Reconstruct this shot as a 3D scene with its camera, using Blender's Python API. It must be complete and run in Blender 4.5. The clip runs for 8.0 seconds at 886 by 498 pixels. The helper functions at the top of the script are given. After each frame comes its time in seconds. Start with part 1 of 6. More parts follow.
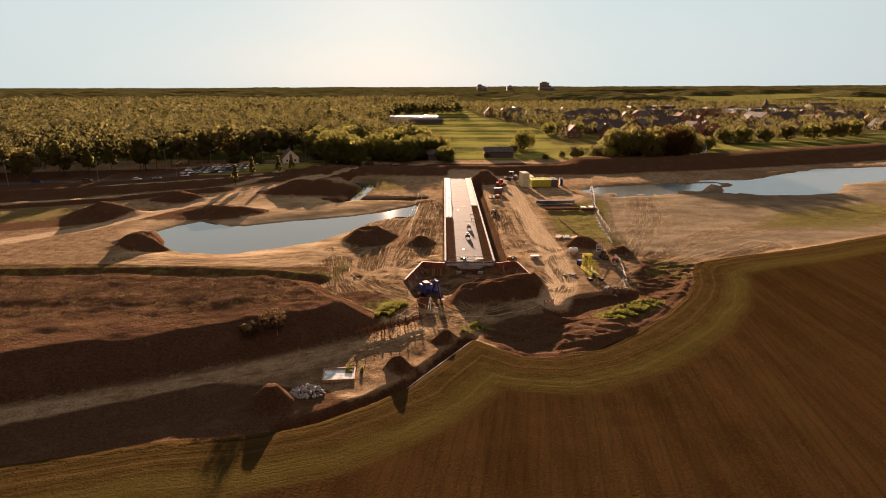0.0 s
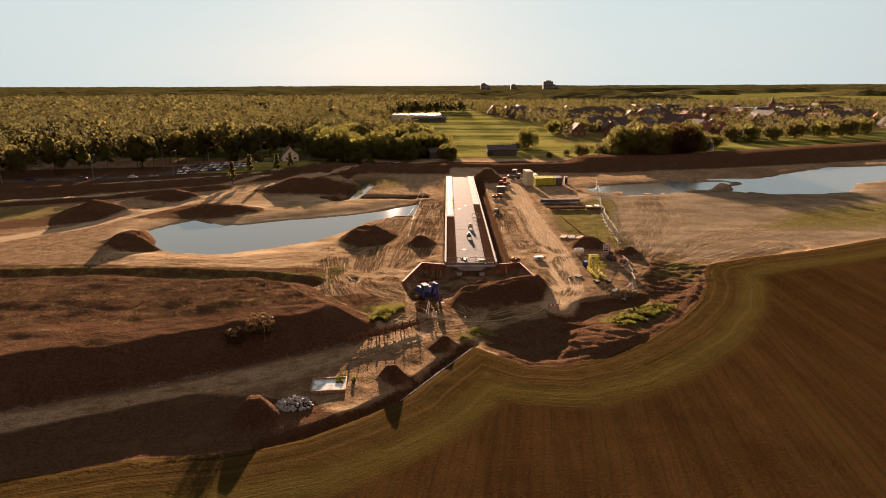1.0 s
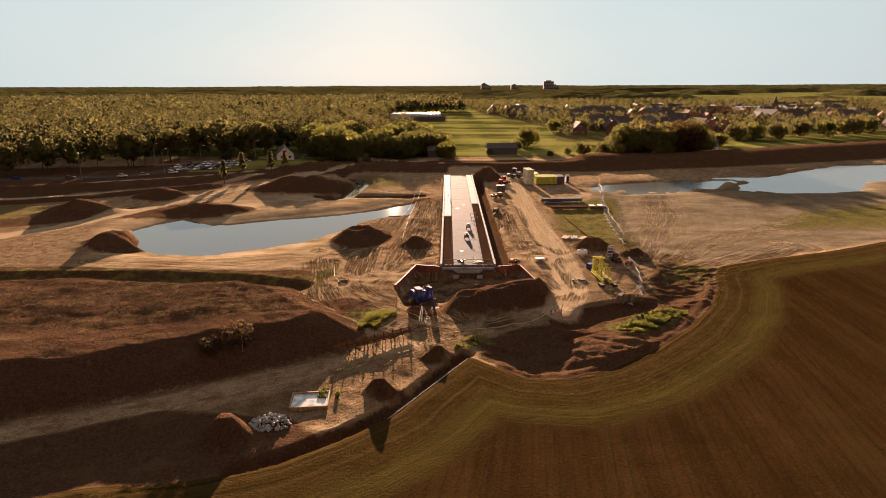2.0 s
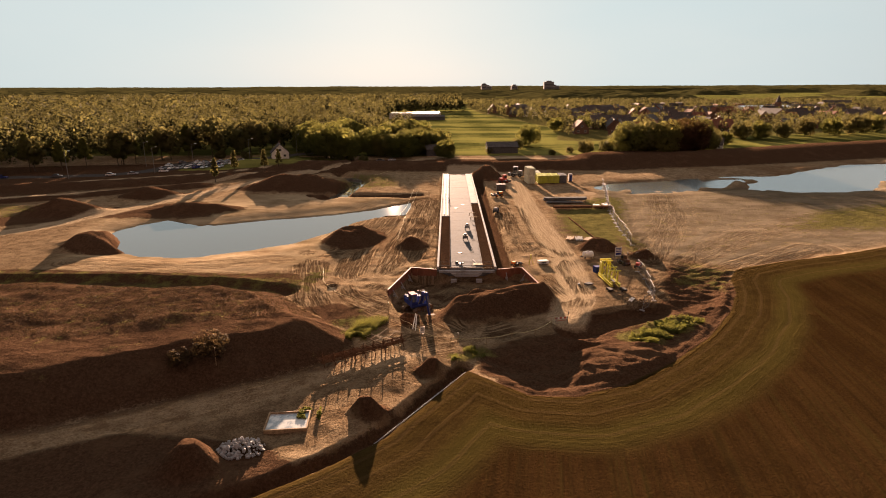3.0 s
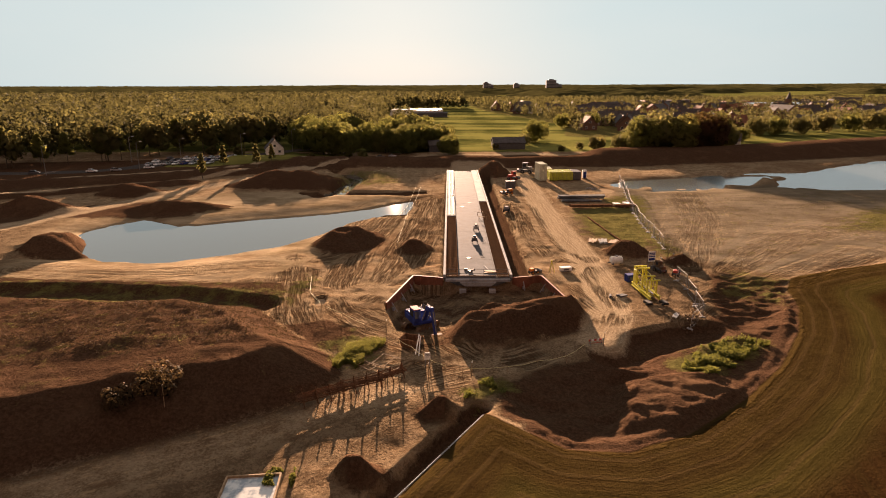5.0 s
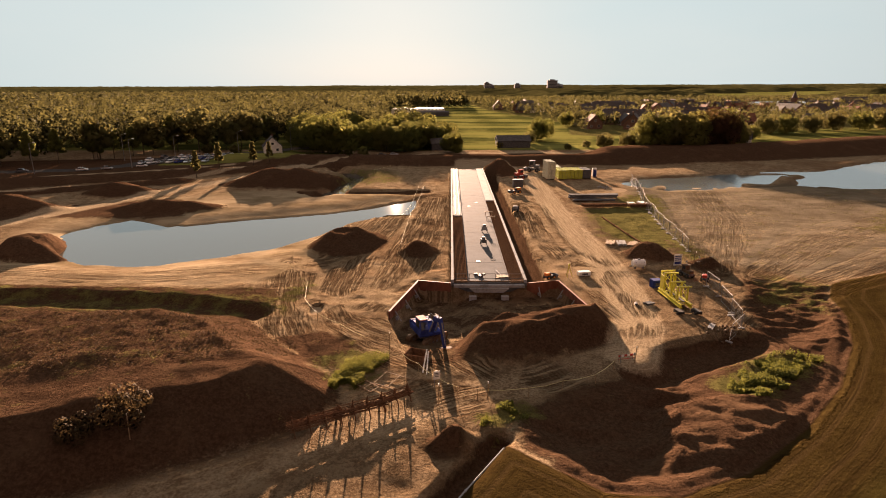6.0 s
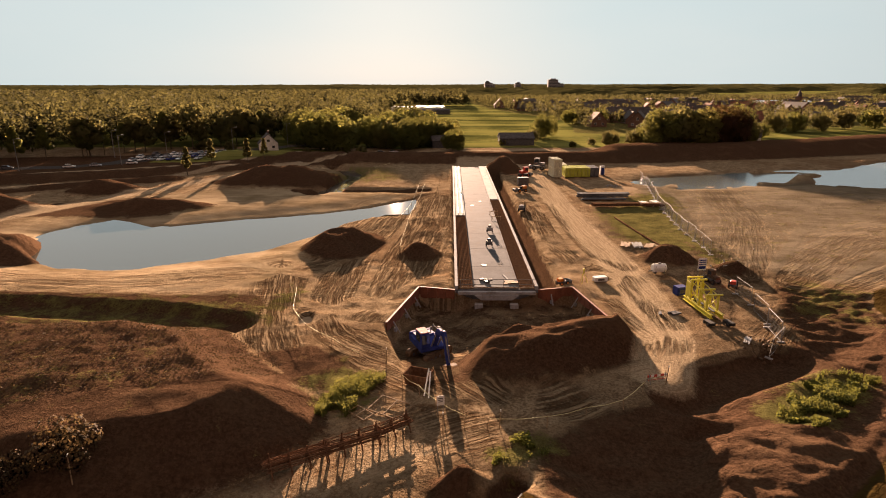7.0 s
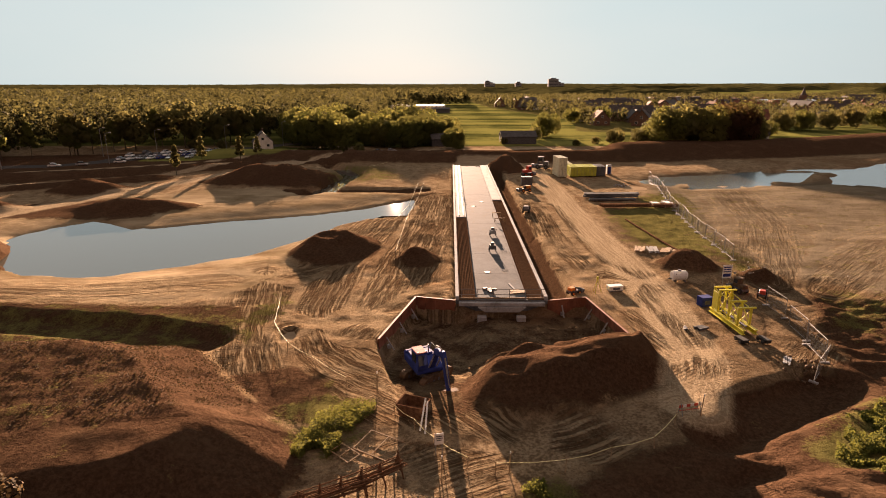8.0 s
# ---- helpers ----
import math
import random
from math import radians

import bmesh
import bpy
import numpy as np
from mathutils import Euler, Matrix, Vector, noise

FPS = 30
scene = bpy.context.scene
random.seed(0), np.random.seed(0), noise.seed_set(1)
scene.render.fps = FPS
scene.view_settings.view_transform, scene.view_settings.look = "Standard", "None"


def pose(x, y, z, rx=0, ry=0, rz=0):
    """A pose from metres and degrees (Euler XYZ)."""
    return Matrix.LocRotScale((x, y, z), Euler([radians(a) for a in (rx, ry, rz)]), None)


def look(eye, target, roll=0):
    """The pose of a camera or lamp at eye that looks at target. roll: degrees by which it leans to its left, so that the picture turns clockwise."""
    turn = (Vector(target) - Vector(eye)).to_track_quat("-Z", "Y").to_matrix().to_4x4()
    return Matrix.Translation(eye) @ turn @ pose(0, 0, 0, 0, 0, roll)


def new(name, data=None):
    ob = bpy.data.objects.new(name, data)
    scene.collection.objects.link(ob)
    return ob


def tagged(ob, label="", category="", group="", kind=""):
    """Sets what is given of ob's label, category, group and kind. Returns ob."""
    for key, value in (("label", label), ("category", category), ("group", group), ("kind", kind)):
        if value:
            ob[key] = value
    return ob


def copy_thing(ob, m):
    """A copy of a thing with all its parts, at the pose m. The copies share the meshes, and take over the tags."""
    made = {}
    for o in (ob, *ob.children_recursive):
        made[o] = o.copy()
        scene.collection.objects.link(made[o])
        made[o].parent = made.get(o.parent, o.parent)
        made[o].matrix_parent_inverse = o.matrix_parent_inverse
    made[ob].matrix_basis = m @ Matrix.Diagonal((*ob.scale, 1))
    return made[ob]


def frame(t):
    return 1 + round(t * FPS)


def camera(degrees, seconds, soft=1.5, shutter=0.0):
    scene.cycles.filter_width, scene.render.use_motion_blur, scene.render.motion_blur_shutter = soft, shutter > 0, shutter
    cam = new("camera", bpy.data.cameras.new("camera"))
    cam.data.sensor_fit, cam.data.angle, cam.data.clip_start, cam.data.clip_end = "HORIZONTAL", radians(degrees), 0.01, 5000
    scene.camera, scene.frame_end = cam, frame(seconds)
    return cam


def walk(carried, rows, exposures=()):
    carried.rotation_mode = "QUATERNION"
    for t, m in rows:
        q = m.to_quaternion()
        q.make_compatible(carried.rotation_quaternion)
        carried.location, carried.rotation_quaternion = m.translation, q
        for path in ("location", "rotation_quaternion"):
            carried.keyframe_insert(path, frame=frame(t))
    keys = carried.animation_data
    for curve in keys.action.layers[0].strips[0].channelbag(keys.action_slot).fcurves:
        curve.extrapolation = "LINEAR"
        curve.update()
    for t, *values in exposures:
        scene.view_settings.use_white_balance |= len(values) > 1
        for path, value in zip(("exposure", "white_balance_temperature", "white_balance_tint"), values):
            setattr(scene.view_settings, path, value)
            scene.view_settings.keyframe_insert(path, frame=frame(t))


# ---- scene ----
cam = camera(75.1, 8.0, 1.0)
PATH = [
    (0, (0.367, 0.925, 31.573), (0.362, 2.85, 31.03), -0.2),
    (0.5, (0.636, 2.959, 31.139), (0.624, 4.884, 30.595), -0.2),
    (1, (0.966, 5.243, 30.62), (0.949, 7.167, 30.074), -0.2),
    (1.5, (1.323, 7.77, 30.03), (1.305, 9.694, 29.484), -0.2),
    (3, (2.179, 16.423, 27.818), (2.16, 18.348, 27.275), -0.2),
    (3.5, (2.18, 19.34, 27.217), (2.161, 21.265, 26.673), -0.2),
    (4, (2.011, 22.389, 26.584), (1.991, 24.313, 26.039), -0.2),
    (4.5, (1.731, 25.386, 25.948), (1.709, 27.31, 25.402), -0.2),
    (6, (0.297, 34.971, 23.675), (0.271, 36.896, 23.131), -0.2),
    (6.5, (0.048, 38.04, 23.031), (0.022, 39.965, 22.486), -0.2),
    (7, (-0.126, 41.191, 22.36), (-0.152, 43.115, 21.814), -0.1),
    (7.5, (-0.22, 44.129, 21.754), (-0.247, 46.053, 21.208), -0.1),
    (8, (-0.148, 47.294, 21.321), (-0.174, 49.218, 20.774), -0.1),
]
SIZE = 1.15
walk(cam, [(t, look(Vector(eye) * SIZE, Vector(target) * SIZE, roll)) for t, eye, target, roll in PATH], ((0, 2.58, 8100, 37), (8, 2.58, 8100, 37)))

# ---- sky and sun ----
SUN_UP, SUN_SIDE = radians(8.3), radians(-5.5)
world = bpy.data.worlds.new("world")
scene.world = world
world.use_nodes = True
sky = world.node_tree.nodes.new("ShaderNodeTexSky")
sky.sky_type, sky.sun_disc = "NISHITA", False
sky.sun_elevation, sky.sun_rotation = SUN_UP, SUN_SIDE % (2 * math.pi)
sky.air_density, sky.dust_density, sky.ozone_density = 1.0, 1.5, 2.0
# thin high cloud in front of the sky, brightest towards the sun
tree = world.node_tree
way_in = tree.nodes.new("ShaderNodeTexCoord").outputs["Generated"]
toward = tree.nodes.new("ShaderNodeVectorMath")
toward.operation = "DOT_PRODUCT"
toward.inputs[1].default_value = (math.sin(SUN_SIDE), math.cos(SUN_SIDE), 0.12)
glow = tree.nodes.new("ShaderNodeMapRange")
glow.interpolation_type = "SMOOTHSTEP"
glow.inputs[1].default_value, glow.inputs[2].default_value, glow.inputs[3].default_value, glow.inputs[4].default_value = -0.05, 0.97, 0.0, 1.0
cloud = tree.nodes.new("ShaderNodeTexNoise")
cloud.inputs["Scale"].default_value, cloud.inputs["Detail"].default_value = 3.0, 5.0
streak = tree.nodes.new("ShaderNodeMapping")
streak.inputs["Scale"].default_value = (1.0, 1.0, 3.5)
veil = tree.nodes.new("ShaderNodeMix")
veil.data_type = "RGBA"
veil.inputs[6].default_value, veil.inputs[7].default_value = (1.42, 2.52, 2.80, 1), (1.72, 2.66, 2.84, 1)
lit = tree.nodes.new("ShaderNodeMix")
lit.data_type = "RGBA"
lit.inputs[6].default_value = (1.1, 0.90, 0.78, 1)  # dusk haze away from the sun
both = tree.nodes.new("ShaderNodeMix")
both.data_type = "RGBA"
both.inputs[0].default_value = 0.985
for a, b in ((way_in, toward.inputs[0]), (toward.outputs["Value"], glow.inputs[0]), (way_in, streak.inputs[0]), (streak.outputs[0], cloud.inputs[0]),
             (cloud.outputs[0], veil.inputs[0]), (veil.outputs[2], lit.inputs[7]), (glow.outputs[0], lit.inputs[0]), (sky.outputs[0], both.inputs[6]),
             (lit.outputs[2], both.inputs[7]), (both.outputs[2], tree.nodes["Background"].inputs["Color"])):
    tree.links.new(a, b)
tree.nodes["Background"].inputs["Strength"].default_value = 0.05
sun = new("sun", bpy.data.lights.new("sun", "SUN"))
sun.data.energy, sun.data.angle, sun.data.color = 5.0, radians(0.6), (1.0, 0.83, 0.61)
SUN_WAY = Vector((math.sin(SUN_SIDE) * math.cos(SUN_UP), math.cos(SUN_SIDE) * math.cos(SUN_UP), math.sin(SUN_UP)))
sun.matrix_world = look(SUN_WAY * 100, (0, 0, 0))

# ---- materials ----
class Nodes:
    """A short way to write node materials."""

    def __init__(self, name):
        self.mat = bpy.data.materials.new(name)
        self.mat.use_nodes = True
        self.tree = self.mat.node_tree
        self.bsdf = self.tree.nodes["Principled BSDF"]
        self.out = self.tree.nodes["Material Output"]

    def put(self, socket, value):
        if isinstance(value, bpy.types.NodeSocket):
            self.tree.links.new(value, socket)
        elif value is not None:
            socket.default_value = (*value, 1.0) if isinstance(value, tuple) and len(value) == 3 and socket.type == "RGBA" else value

    def node(self, kind, out=0, settings=None, **inputs):
        n = self.tree.nodes.new("ShaderNode" + kind)
        settings = settings or {}
        if "operation" in settings:
            n.operation, n.use_clamp = settings["operation"], settings["use_clamp"]
        if "interpolation_type" in settings:
            n.interpolation_type = settings["interpolation_type"]
        if "data_type" in settings:
            n.data_type = settings["data_type"]
        if "attribute_name" in settings:
            n.attribute_name = settings["attribute_name"]
        for key, value in inputs.items():
            self.put(n.inputs[int(key[1:])] if key[0] == "i" and key[1:].isdigit() else n.inputs[key], value)
        return n.outputs[out]

    def pos(self):
        return self.node("NewGeometry", 0)

    def obj(self):
        return self.node("TexCoord", 3)

    def noise(self, scale, detail=4.0, rough=0.55, vec=None, stretch=None):
        v = vec if vec is not None else self.pos()
        if stretch:
            v = self.node("Mapping", 0, None, Vector=v, Scale=stretch)
        return self.node("TexNoise", 0, None, Vector=v, Scale=scale, Detail=detail, Roughness=rough)

    def math(self, op, a, b=None, clamp=False):
        return self.node("Math", 0, {"operation": op, "use_clamp": clamp}, i0=a, i1=b)

    def ramp(self, x, lo, hi):
        return self.node("MapRange", 0, {"interpolation_type": "SMOOTHSTEP"}, Value=x, i1=lo, i2=hi)

    def mix(self, f, a, b):
        return self.node("Mix", 2, {"data_type": "RGBA"}, i0=f, i6=a, i7=b)

    def attr(self, name):
        return self.node("Attribute", 2, {"attribute_name": name})

    def bump(self, height, strength=0.5, distance=0.1, normal=None):
        return self.node("Bump", 0, None, Height=height, Strength=strength, Distance=distance, Normal=normal)

    def done(self, color=None, rough=None, metal=None, normal=None, spec=None):
        for key, value in (("Base Color", color), ("Roughness", rough), ("Metallic", metal), ("Normal", normal), ("Specular IOR Level", spec)):
            self.put(self.bsdf.inputs[key], value)
        return self.mat


def plain(name, a, b, rough=0.6, metal=0.0, scale=3.0, bump=0.2, distance=0.02, fine=25.0, spec=0.2):
    """A worn surface: two colours mixed by broad stains and a fine grain, with a little relief."""
    n = Nodes(name)
    p = n.obj()
    broad, grain = n.noise(scale, 5, 0.6, p), n.noise(fine, 3, 0.5, p)
    f = n.ramp(n.math("ADD", n.math("MULTIPLY", broad, 0.75), n.math("MULTIPLY", grain, 0.25)), 0.35, 0.65)
    r = n.node("MapRange", 0, None, Value=grain, i3=max(rough - 0.12, 0.03), i4=min(rough + 0.12, 1.0))
    return n.done(n.mix(f, a, b), r, metal, n.bump(n.math("ADD", broad, grain), bump, distance), spec)


def leaf_mat(name, a, b, c, through_share=0.45, tint=(0.26, 0.22, 0.05), stand=False, clumped=True):
    """Leaves that let light through; the tone goes from tree to tree and from clump to clump."""
    n = Nodes(name)
    isl, rnd = n.node("NewGeometry", 8), n.node("ObjectInfo", 5)
    tone = n.attr("tone") if stand else n.noise(0.045, 2, 0.5)
    col = n.mix(n.ramp(n.math("ADD", n.math("MULTIPLY", isl, 0.1 if stand else 0.4), n.math("MULTIPLY", tone, 0.9 if stand else 0.8)), 0.1 if stand else 0.25, 1.0 if stand else 0.9), a, b)
    col = n.mix(n.math("MULTIPLY", n.ramp(rnd, 0.55, 1.0), 0.6), col, c)
    turn = n.tree.nodes.new("ShaderNodeVectorTransform")
    turn.vector_type, turn.convert_from, turn.convert_to = "NORMAL", "OBJECT", "WORLD"
    n.tree.links.new(n.node("Attribute", 1, {"attribute_name": "way"}), turn.inputs[0])
    blend = n.node("Mix", 1, {"data_type": "VECTOR"}, i0=0.88, i4=n.node("NewGeometry", 1), i5=turn.outputs[0])
    unit = n.tree.nodes.new("ShaderNodeVectorMath")
    unit.operation = "NORMALIZE"
    n.tree.links.new(blend, unit.inputs[0])
    n.done(col, 0.85, 0.0, unit.outputs[0] if clumped else None, 0.08)
    tr = n.node("BsdfTranslucent", 0, None, Color=n.mix(0.4, col, tint), Normal=unit.outputs[0] if clumped else None)
    n.tree.links.new(n.node("MixShader", 0, None, i0=through_share, i1=n.bsdf.outputs[0], i2=tr), n.out.inputs[0])
    return n.mat


def ground_mat():
    n = Nodes("ground")
    p = n.pos()
    big, mid, fine = n.noise(0.05, 4, 0.6), n.noise(0.45, 5, 0.65), n.noise(4.0, 5, 0.65)
    clod = n.noise(2.6, 6, 0.75)
    edge_noise = n.math("ADD", n.math("MULTIPLY", n.math("SUBTRACT", mid, 0.5), 1.1), n.math("MULTIPLY", n.math("SUBTRACT", fine, 0.5), 0.7))

    def zone(name, k=1.0, sharp=0.12):
        return n.ramp(n.math("ADD", n.attr(name), n.math("MULTIPLY", edge_noise, k)), 0.5 - sharp, 0.5 + sharp)

    u = n.attr("rutu")
    rut = zone("rut", 0.5, 0.3)
    wob = n.math("ADD", u, n.math("MULTIPLY", n.math("SUBTRACT", n.noise(0.16, 3, 0.5), 0.5), 0.9))
    wob = n.math("ADD", wob, n.math("MULTIPLY", n.math("SUBTRACT", clod, 0.5), 0.14))
    lane = n.node("CombineXYZ", 0, None, X=wob, Y=n.math("MULTIPLY", n.attr("rutv"), 0.038), Z=0.0)
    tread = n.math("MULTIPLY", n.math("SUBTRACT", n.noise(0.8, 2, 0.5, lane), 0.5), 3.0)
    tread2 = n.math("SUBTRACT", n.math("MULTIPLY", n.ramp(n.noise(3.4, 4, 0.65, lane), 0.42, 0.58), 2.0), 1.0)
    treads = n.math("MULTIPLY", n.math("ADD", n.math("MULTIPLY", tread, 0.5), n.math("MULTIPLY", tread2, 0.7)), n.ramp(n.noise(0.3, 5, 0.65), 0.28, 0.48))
    # prints of tracks and tyre lugs across the ways
    lugs = n.math("MULTIPLY", n.math("SINE", n.math("ADD", n.math("MULTIPLY", n.attr("rutv"), 13.0), n.math("MULTIPLY", wob, 2.0))), n.ramp(n.noise(0.5, 3, 0.6, lane), 0.48, 0.6))
    # wheel and blade marks drawn out along the ways over the site
    along = n.node("CombineXYZ", 0, None, X=n.math("MULTIPLY", u, 1.0), Y=n.math("MULTIPLY", n.attr("rutv"), 0.15), Z=0.0)
    less = n.node("CombineXYZ", 0, None, X=u, Y=n.math("MULTIPLY", n.attr("rutv"), 0.38), Z=0.0)
    drag = n.noise(0.9, 4, 0.6, along)
    drag_fine = n.noise(2.2, 6, 0.75, less)
    site = zone("site", 0.6, 0.3)
    # bare sandy soil
    grit = n.noise(7.0, 4, 0.7)
    soil = n.mix(n.ramp(n.math("ADD", n.math("MULTIPLY", mid, 0.4), n.math("ADD", n.math("MULTIPLY", fine, 0.35), n.math("MULTIPLY", grit, 0.25))), 0.43, 0.57), (0.15, 0.104, 0.062), (0.31, 0.228, 0.145))
    soil = n.mix(n.math("MULTIPLY", n.ramp(big, 0.42, 0.66), 0.6), soil, (0.13, 0.074, 0.04))
    sand = n.mix(n.ramp(n.math("ADD", n.math("MULTIPLY", n.noise(0.12, 5, 0.7, None, (0.5, 1.6, 1)), 0.7), n.math("MULTIPLY", fine, 0.3)), 0.36, 0.62), (0.18, 0.13, 0.08), (0.33, 0.255, 0.165))
    sand = n.mix(n.math("MULTIPLY", n.ramp(n.noise(0.07, 6, 0.72, None, (0.8, 1.4, 1)), 0.49, 0.64), 0.7), sand, (0.13, 0.092, 0.05))
    col = n.mix(zone("sand", 1.0, 0.25), soil, sand)
    silt = n.mix(n.ramp(n.math("ADD", n.math("MULTIPLY", n.noise(0.10, 6, 0.7, None, (0.6, 1.5, 1)), 0.7), n.math("MULTIPLY", fine, 0.3)), 0.36, 0.64), (0.10, 0.078, 0.052), (0.20, 0.162, 0.115))
    col = n.mix(zone("silt", 0.6, 0.25), col, silt)
    marks = n.ramp(n.math("ADD", n.math("MULTIPLY", drag, 0.6), n.math("MULTIPLY", drag_fine, 0.4)), 0.50, 0.64)
    pale = n.ramp(n.math("ADD", n.math("MULTIPLY", drag, 0.4), n.math("MULTIPLY", drag_fine, 0.6)), 0.49, 0.40)
    col = n.mix(n.math("MULTIPLY", n.math("MULTIPLY", marks, site), 0.6), col, (0.13, 0.07, 0.035))
    col = n.mix(n.math("MULTIPLY", n.math("MULTIPLY", pale, site), 0.45), col, (0.46, 0.32, 0.185))
    # darker soil colour, painted for lens falloff and the big heap's shadow
    dimmed = n.mix(n.ramp(n.math("ADD", n.math("MULTIPLY", mid, 0.5), n.math("MULTIPLY", fine, 0.5)), 0.42, 0.58), (0.085, 0.055, 0.032), (0.18, 0.125, 0.077))
    col = n.mix(n.math("MULTIPLY", zone("dimmed", 0.5, 0.3), 0.8), col, dimmed)
    road = n.mix(n.ramp(n.math("ADD", fine, n.math("MULTIPLY", treads, 0.12)), 0.35, 0.65), (0.235, 0.172, 0.11), (0.37, 0.285, 0.19))
    dark = n.mix(n.ramp(n.math("ADD", n.math("MULTIPLY", clod, 0.55), n.math("MULTIPLY", fine, 0.45)), 0.37, 0.63), (0.046, 0.025, 0.015), (0.092, 0.053, 0.032))
    dark = n.mix(n.math("MULTIPLY", n.ramp(n.noise(0.22, 5, 0.65), 0.5, 0.68), 0.6), dark, (0.098, 0.059, 0.035))
    dz = zone("dark", 0.8, 0.1)
    col = n.mix(dz, col, dark)
    col = n.mix(zone("road", 0.45, 0.2), col, road)
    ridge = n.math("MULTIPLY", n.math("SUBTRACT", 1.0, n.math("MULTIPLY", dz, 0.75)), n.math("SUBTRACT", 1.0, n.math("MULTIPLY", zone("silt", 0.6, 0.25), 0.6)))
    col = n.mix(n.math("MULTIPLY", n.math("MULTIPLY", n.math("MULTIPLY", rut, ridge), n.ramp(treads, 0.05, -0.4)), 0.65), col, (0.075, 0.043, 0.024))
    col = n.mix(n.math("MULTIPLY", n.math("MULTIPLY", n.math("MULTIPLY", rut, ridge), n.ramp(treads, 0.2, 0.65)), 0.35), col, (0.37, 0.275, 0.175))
    # weeds and rough grass in patches
    blades = n.noise(9.0, 4, 0.7)
    grass = n.mix(n.ramp(n.math("ADD", n.math("MULTIPLY", blades, 0.5), n.math("MULTIPLY", mid, 0.5)), 0.35, 0.65), (0.06, 0.056, 0.02), (0.15, 0.132, 0.048))
    gz = zone("grass", 1.6, 0.2)
    col = n.mix(gz, col, grass)
    # drilled field with its headland and wheel lines
    fz, e = zone("field", 0.25, 0.1), n.attr("edge")
    x, y, z = (n.node("SeparateXYZ", k, None, i0=p) for k in range(3))
    across = n.math("ADD", n.math("MULTIPLY", x, 0.985), n.math("MULTIPLY", y, -0.17))
    drill = n.node("CombineXYZ", 0, None, X=across, Y=n.math("MULTIPLY", y, 0.015), Z=0.0)
    row = n.math("MULTIPLY", n.math("SUBTRACT", n.noise(1.5, 3, 0.65, drill), 0.5), 4.0)
    band = n.noise(0.30, 3, 0.6, None, (1.0, 0.05, 1.0))
    crop = n.mix(n.ramp(n.math("ADD", n.math("MULTIPLY", fine, 0.5), n.math("MULTIPLY", band, 0.5)), 0.36, 0.64), (0.023, 0.012, 0.0047), (0.040, 0.0215, 0.0082))
    crop = n.mix(n.math("MULTIPLY", n.ramp(row, -0.2, 0.9), n.math("MULTIPLY", n.ramp(band, 0.3, 0.65), 0.75)), crop, (0.031, 0.023, 0.0075))
    tram = n.math("PINGPONG", n.math("ADD", across, 3.0), 9.0)
    drills = n.math("PINGPONG", n.math("ADD", across, n.math("MULTIPLY", n.noise(0.09, 2, 0.5), 0.6)), 0.62)
    crop = n.mix(n.math("MULTIPLY", n.ramp(drills, 0.2, 0.02), 0.28), crop, (0.016, 0.009, 0.0035))
    crop = n.mix(n.math("MULTIPLY", n.ramp(n.math("ABSOLUTE", n.math("SUBTRACT", tram, 1.0)), 0.3, 0.1), 0.4), crop, (0.020, 0.012, 0.005))
    head = n.ramp(n.math("ADD", e, n.math("MULTIPLY", edge_noise, 1.6)), 9.6, 8.4)
    ew = n.math("ADD", e, n.math("MULTIPLY", n.math("SUBTRACT", n.noise(0.07, 2, 0.5), 0.5), 1.0))
    hrow = n.math("MULTIPLY", n.math("SUBTRACT", n.noise(1.8, 4, 0.7, n.node("CombineXYZ", 0, None, X=ew, Y=n.math("MULTIPLY", x, 0.012), Z=0.0)), 0.5), 4.0)
    hcol = n.mix(n.ramp(n.math("ADD", n.math("MULTIPLY", hrow, 0.16), n.math("ADD", n.math("MULTIPLY", mid, 0.5), n.math("MULTIPLY", fine, 0.5))), 0.3, 0.72), (0.029, 0.0175, 0.0066), (0.048, 0.032, 0.0108))
    lush = n.ramp(n.math("ABSOLUTE", n.math("SUBTRACT", n.math("ADD", e, n.math("MULTIPLY", n.math("SUBTRACT", big, 0.5), 3.0)), 6.6)), 2.4, 0.6)
    hcol = n.mix(n.math("MULTIPLY", lush, 0.55), hcol, (0.050, 0.041, 0.0115))
    wheel = None
    for d in (1.3, 3.2, 6.4):
        line = n.ramp(n.math("ABSOLUTE", n.math("SUBTRACT", ew, d)), 0.28, 0.08)
        wheel = line if wheel is None else n.math("MAXIMUM", wheel, line)
    hcol = n.mix(n.math("MULTIPLY", wheel, 0.35), hcol, (0.075, 0.048, 0.021))
    crop = n.mix(head, crop, hcol)
    col = n.mix(fz, col, crop)
    # mown meadows with their strips, and tarmac
    strip = n.math("SINE", n.math("ADD", n.math("MULTIPLY", x, 0.16), n.math("MULTIPLY", y, 0.012)))
    cross = n.math("SINE", n.math("MULTIPLY", n.math("ADD", y, n.math("MULTIPLY", x, 0.2)), 0.085))
    turf = n.mix(n.ramp(n.math("ADD", n.math("MULTIPLY", n.math("ADD", n.math("MULTIPLY", strip, 0.35), n.math("MULTIPLY", cross, 0.6)), 0.10), n.math("ADD", n.math("MULTIPLY", n.noise(1.0, 3, 0.6, None, (0.006, 0.055, 1.0)), 0.65), n.math("MULTIPLY", n.noise(0.05, 5, 0.65), 0.35))), 0.38, 0.62), (0.05, 0.058, 0.017), (0.19, 0.185, 0.055))
    col = n.mix(zone("meadow", 0.4, 0.12), col, turf)
